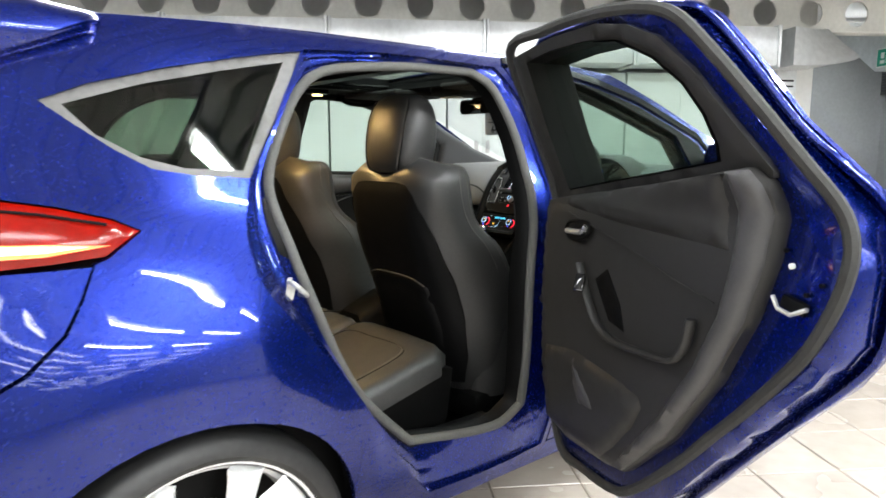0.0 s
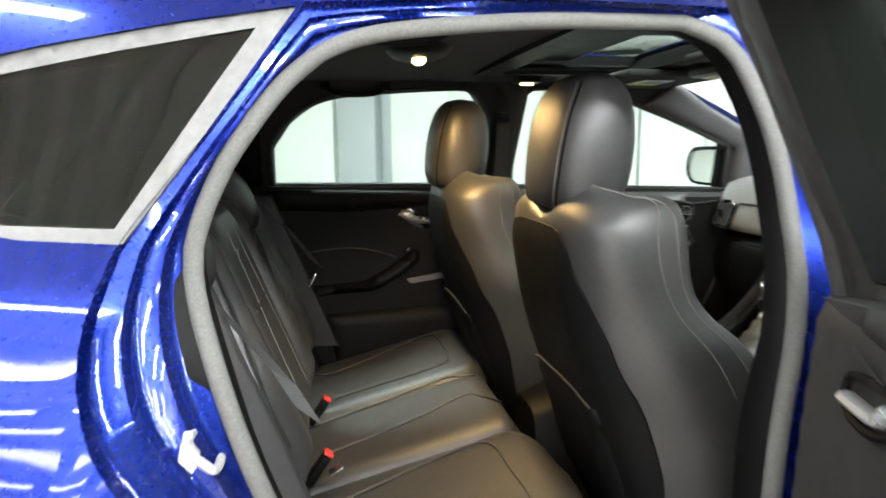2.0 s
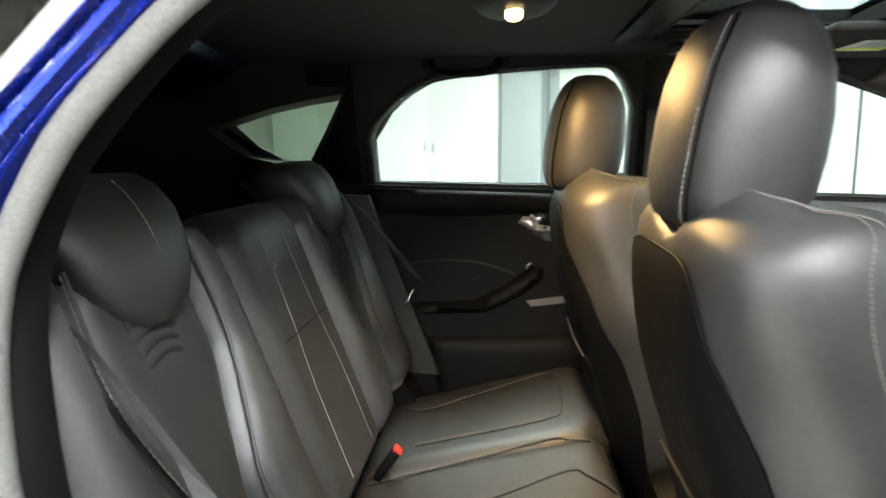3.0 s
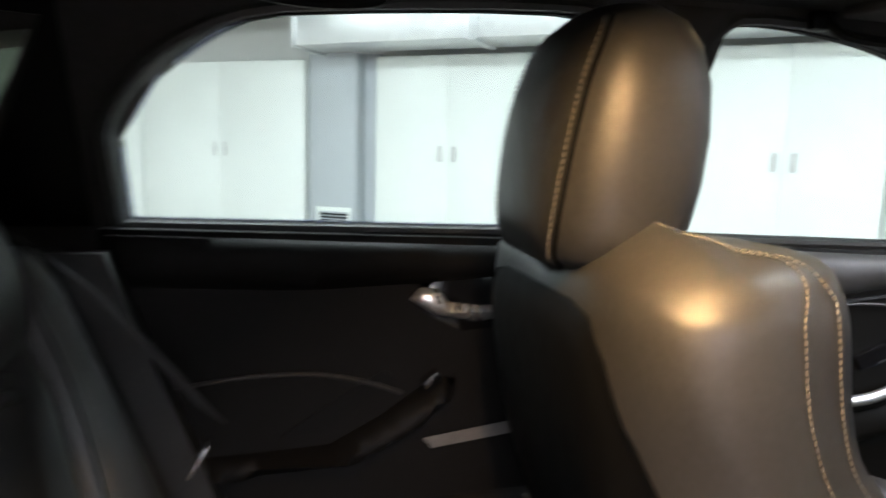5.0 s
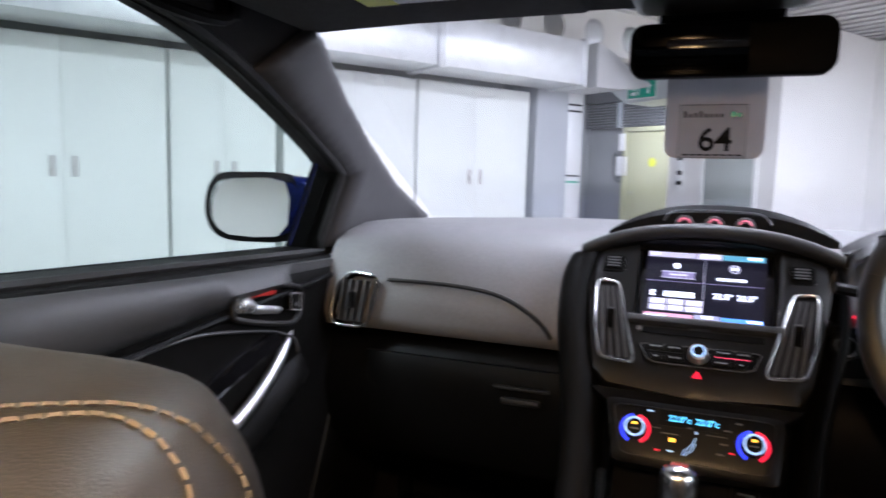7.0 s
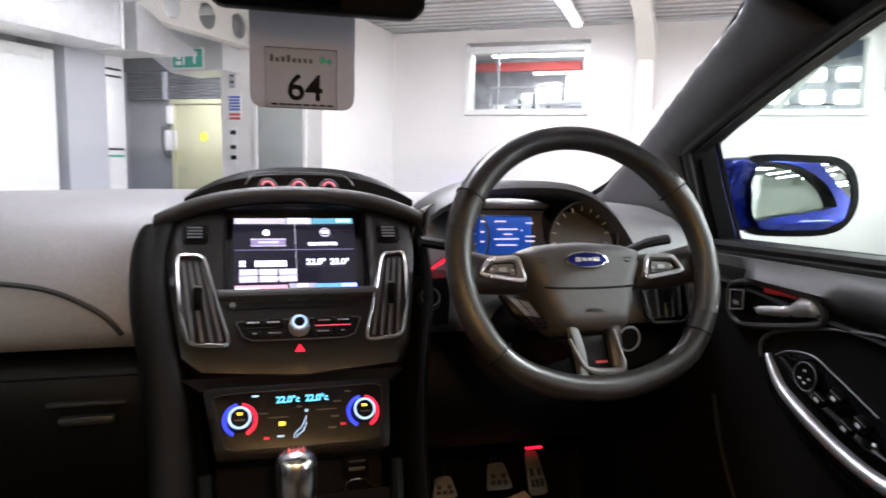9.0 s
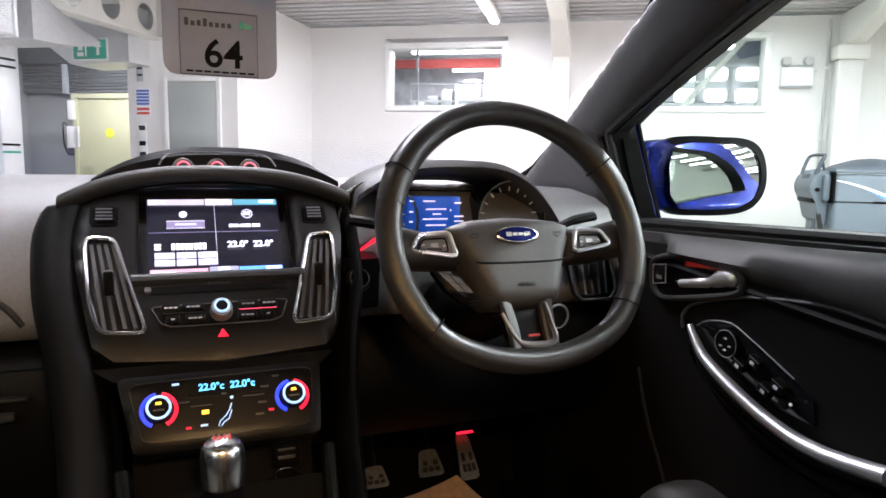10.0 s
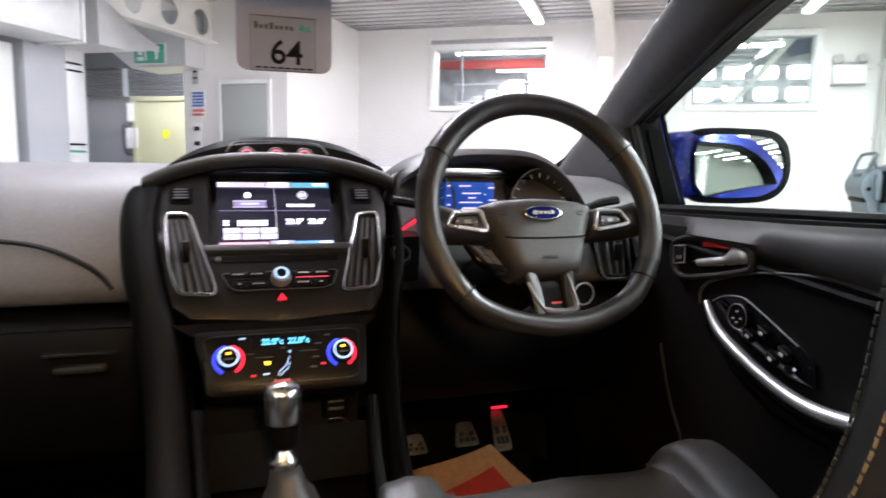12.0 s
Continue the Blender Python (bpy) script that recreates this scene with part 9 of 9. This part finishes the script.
for nm, x, y, z, w, h in (("clutch_pedal", 2.03, -0.318, 0.506, 0.056, 0.044), ("brake_pedal", 2.04, -0.442, 0.513, 0.060, 0.056), ("throttle_pedal", 2.05, -0.532, 0.510, 0.045, 0.10)):
    mp = pose(x, y, z, 0, -52, 0) @ pose(0, 0, 0, 0, 0, 90)
    pe = part(nm, prism([(p.x, p.y) for p in rounded([(-w / 2 * 0.62, -h / 2, 0), (w / 2 * 0.62, -h / 2, 0), (w / 2, h / 2, 0), (-w / 2, h / 2, 0)], 0.15, 2)], 0.008, mp, 0.002), PEDAL, car, "brushed metal pedal")
    for a, b in ((-0.24, 0.26), (0.0, 0.26), (0.24, 0.26), (-0.20, 0.02), (0.20, 0.02)):
        part("rubber_stud", box(a * w - w * 0.09, a * w + w * 0.09, b * h - h * 0.09, b * h + h * 0.09, 0.008, 0.011, 0.002, m=mp), RUBBER, pe, "black rubber stud")
    part("pedal_arm", tube(spline([mp @ Vector((0, 0, 0)), (x + 0.05, y, z + 0.06), (x + 0.09, y, z + 0.22)], 4), 0.008, 8), DARK, pe, "black pedal arm")
part("red_glow_strip", box(2.05, 2.06, -0.552, -0.512, 0.562, 0.566, 0.002), LITRED, car, "red lit strip over the throttle")

# interior mirror on its stalk
im = part("interior_mirror", loft([[(x, yy * g, 1.366 + zz * g - 0.004) for yy, zz in [(a - 0.010, b) for a, b in round_rect(0.212, 0.060, 0.016)]] for x, g in ((1.432, 0.96), (1.434, 1.0), (1.452, 1.0), (1.466, 0.80), (1.472, 0.4))]), DARK, car, "black interior mirror", smooth=60)
part("mirror_glass", sheet([(yy * 0.95, 1.362 + zz * 0.92) for yy, zz in [(a - 0.010, b) for a, b in round_rect(0.212, 0.060, 0.016)]], [], lambda a, b, l: (1.4305 - l - 0.05 * a, a, b), 0.04, 0.003), mat("dimmed_mirror", (0.10, 0.10, 0.11), 0.03, 1.0), im, "dimmed mirror glass")
part("mirror_stalk", tube(spline([(1.468, 0, 1.368), (1.50, 0, 1.385), (1.53, 0, 1.42), (1.54, 0, 1.44)], 4), 0.012, 10), DARK, im, "black mirror stalk")
part("sensor_housing", box(1.47, 1.60, -0.07, 0.07, 1.385, 1.432, 0.012), DARK, car, "black sensor housing")

# hanging stock card
tag = thing("hang_tag", "white plastic hang tag with a printed stock number", "tag", at=(1.545, 0, 1.30))
tm = Matrix(((0, 0, -1, 1.545), (-1, 0, 0, 0), (0, 1, 0, 0), (0, 0, 0, 1)))


def flat_on(name, shape, material, label="", m=tm):
    o = part(name, shape, material, tag, label, m=m)
    o.matrix_parent_inverse = tag.matrix_world.inverted()
    return o


tag_hole = rows("-0.042,1.246 0.038,1.246 0.038,1.3125 -0.042,1.3125")
flat_on("card", sheet([(x, y + 1.316) for x, y in round_rect(0.118, 0.142, 0.014)], [tag_hole], lambda x, y, l: (x, y, 0.002 + l), 0.02, 0.002), PAPER, "white plastic card")
flat_on("print_field", box(-0.042, 0.038, 1.246, 1.3125, 0.0004, 0.0024), GREYPAPER, "grey printed field")
flat_on("field_border", tube([(x, y, 0.0026) for x, y in tag_hole], 0.0006, 5, True), SHUTTER, "dark field border")
flat_on("logo_bars", join(*[box(-0.037 + 0.0062 * k, -0.033 + 0.0062 * k, 1.2965, 1.2965 + h * 0.8, 0.0029, 0.0033) for k, h in enumerate((0.010, 0.006, 0.0075, 0.010, 0.006, 0.006, 0.006, 0.006))]), SHUTTER, "dark logo strokes")
flat_on("logo_lines", join(box(-0.038, 0.034, 1.2915, 1.2925, 0.0029, 0.0033), box(-0.036, -0.010, 1.3065, 1.3078, 0.0029, 0.0033)), GREYCOL, "fine print lines")
flat_on("logo_car", join(cyl(0.004, 0.004, 0.0006, pose(0.022, 1.3005, 0.0031), 16), cyl(0.0032, 0.0032, 0.0006, pose(0.029, 1.2995, 0.0031), 16)), SIGNGREEN, "green logo shape")
flat_on("footer_bars", join(*[box(-0.036 + 0.009 * k, -0.029 + 0.009 * k, 1.2485, 1.2505, 0.0029, 0.0033) for k in range(8)]), INK, "black footer bars")
nt = text("stock_number", "64", 0.041, tm @ pose(0.002, 1.2675, 0.0032), INK, bold=0.015)
nt.parent = tag
nt.matrix_parent_inverse = tag.matrix_world.inverted()

# printed paper mat in the footwell
PRINTRED = mat("red_print", (0.45, 0.03, 0.02), 0.6, grain=0.1, scale=60)
PRINTBLUE = mat("blue_print", (0.03, 0.05, 0.25), 0.6, grain=0.1, scale=60)
KRAFT = mat("kraft_paper", (0.45, 0.28, 0.17), 0.7, grain=0.12, scale=90, stain=0.1)
mt0 = thing("paper_mat", "kraft paper floor mat with red and blue print", "paper mat", at=(1.75, -0.40, 0.245))


def paper(lift0):
    """The paper lies on the carpet and is propped up towards the pedals."""
    return lambda x, y, l: (x, y, 0.262 + 0.014 * math.sin(9 * x) * math.sin(11 * y) + 0.285 * min(max((x - 1.60) / 0.33, 0), 1) ** 1.5 + lift0 + l)


for nm, sh, ma, lb in (("sheet", sheet(rows("1.50,-0.58 1.87,-0.53 1.93,-0.46 1.905,-0.30 1.88,-0.17 1.52,-0.20"), [], paper(0.0), 0.03, 0.0015), KRAFT, "kraft paper"),
                       ("print", sheet(rows("1.60,-0.53 1.84,-0.51 1.90,-0.455 1.87,-0.33 1.62,-0.30"), [rows("1.66,-0.49 1.80,-0.49 1.84,-0.42 1.66,-0.38")], paper(0.0025), 0.03, 0.0008), PRINTRED, "red print"),
                       ("print_block", sheet(rows("1.68,-0.475 1.79,-0.475 1.82,-0.43 1.68,-0.40"), [], paper(0.0035), 0.03, 0.0008), PRINTBLUE, "blue print")):
    o = part(nm, sh, ma, mt0, lb)
    o.matrix_parent_inverse = mt0.matrix_world.inverted()

# ---- floor: grout bed and tiles; the tiles by the car are pieces of their own ----
floor = tagged(part("floor", box(U0 - 0.2, 12.3, V0 - 0.2, 9.1, -0.2, -0.004), GROUT, label="tiled hall floor with brown grout", m=ROOM, smooth=0), kind="structure", category="floor")
PITCH = 0.33
tile_me = None
far_shapes_v, far_shapes_f = [], []
b = 0.0025
h = PITCH / 2 - 0.003
base = [(-h, -h, -0.004), (h, -h, -0.004), (h, h, -0.004), (-h, h, -0.004), (-h + b, -h + b, 0.0), (h - b, -h + b, 0.0), (h - b, h - b, 0.0), (-h + b, h - b, 0.0)]
base = [(x, y, z if z < 0 else -0.0005) for x, y, z in base]
quads = [(4, 5, 6, 7), (0, 1, 5, 4), (1, 2, 6, 5), (2, 3, 7, 6), (3, 0, 4, 7)]
tile_me = mesh("tile", base, quads, TILE, 0)
near = Vector((2.3, -1.3, 0))
cells = []
for i in range(int((U0 - 0.1) / PITCH), int(9.3 / PITCH)):
    for j in range(int((V0 - 0.1) / PITCH), int(V1 / PITCH) + 1):
        p = ROOM @ Vector((i * PITCH, j * PITCH, 0))
        cells.append(((p - near).length, i, j))
cells.sort()
for k, (d, i, j) in enumerate(cells):
    if k < 280:
        o = new("tile", tile_me)
        o.matrix_world = ROOM @ pose(i * PITCH, j * PITCH, 0.0006 * math.sin(3.1 * i + 1.7 * j))
        o.parent = floor
        o.matrix_parent_inverse = floor.matrix_world.inverted()
    else:
        s0 = len(far_shapes_v)
        far_shapes_v += [(x + i * PITCH, y + j * PITCH, z) for x, y, z in base]
        far_shapes_f += [tuple(a + s0 for a in q) for q in quads]
ft = new("far_tiles", mesh("far_tiles", far_shapes_v, far_shapes_f, TILE, 0))
ft.matrix_world = ROOM.copy()
ft.parent = floor
ft.matrix_parent_inverse = floor.matrix_world.inverted()
tagged(ft, "cream floor tiles farther off", "", kind="stuff")
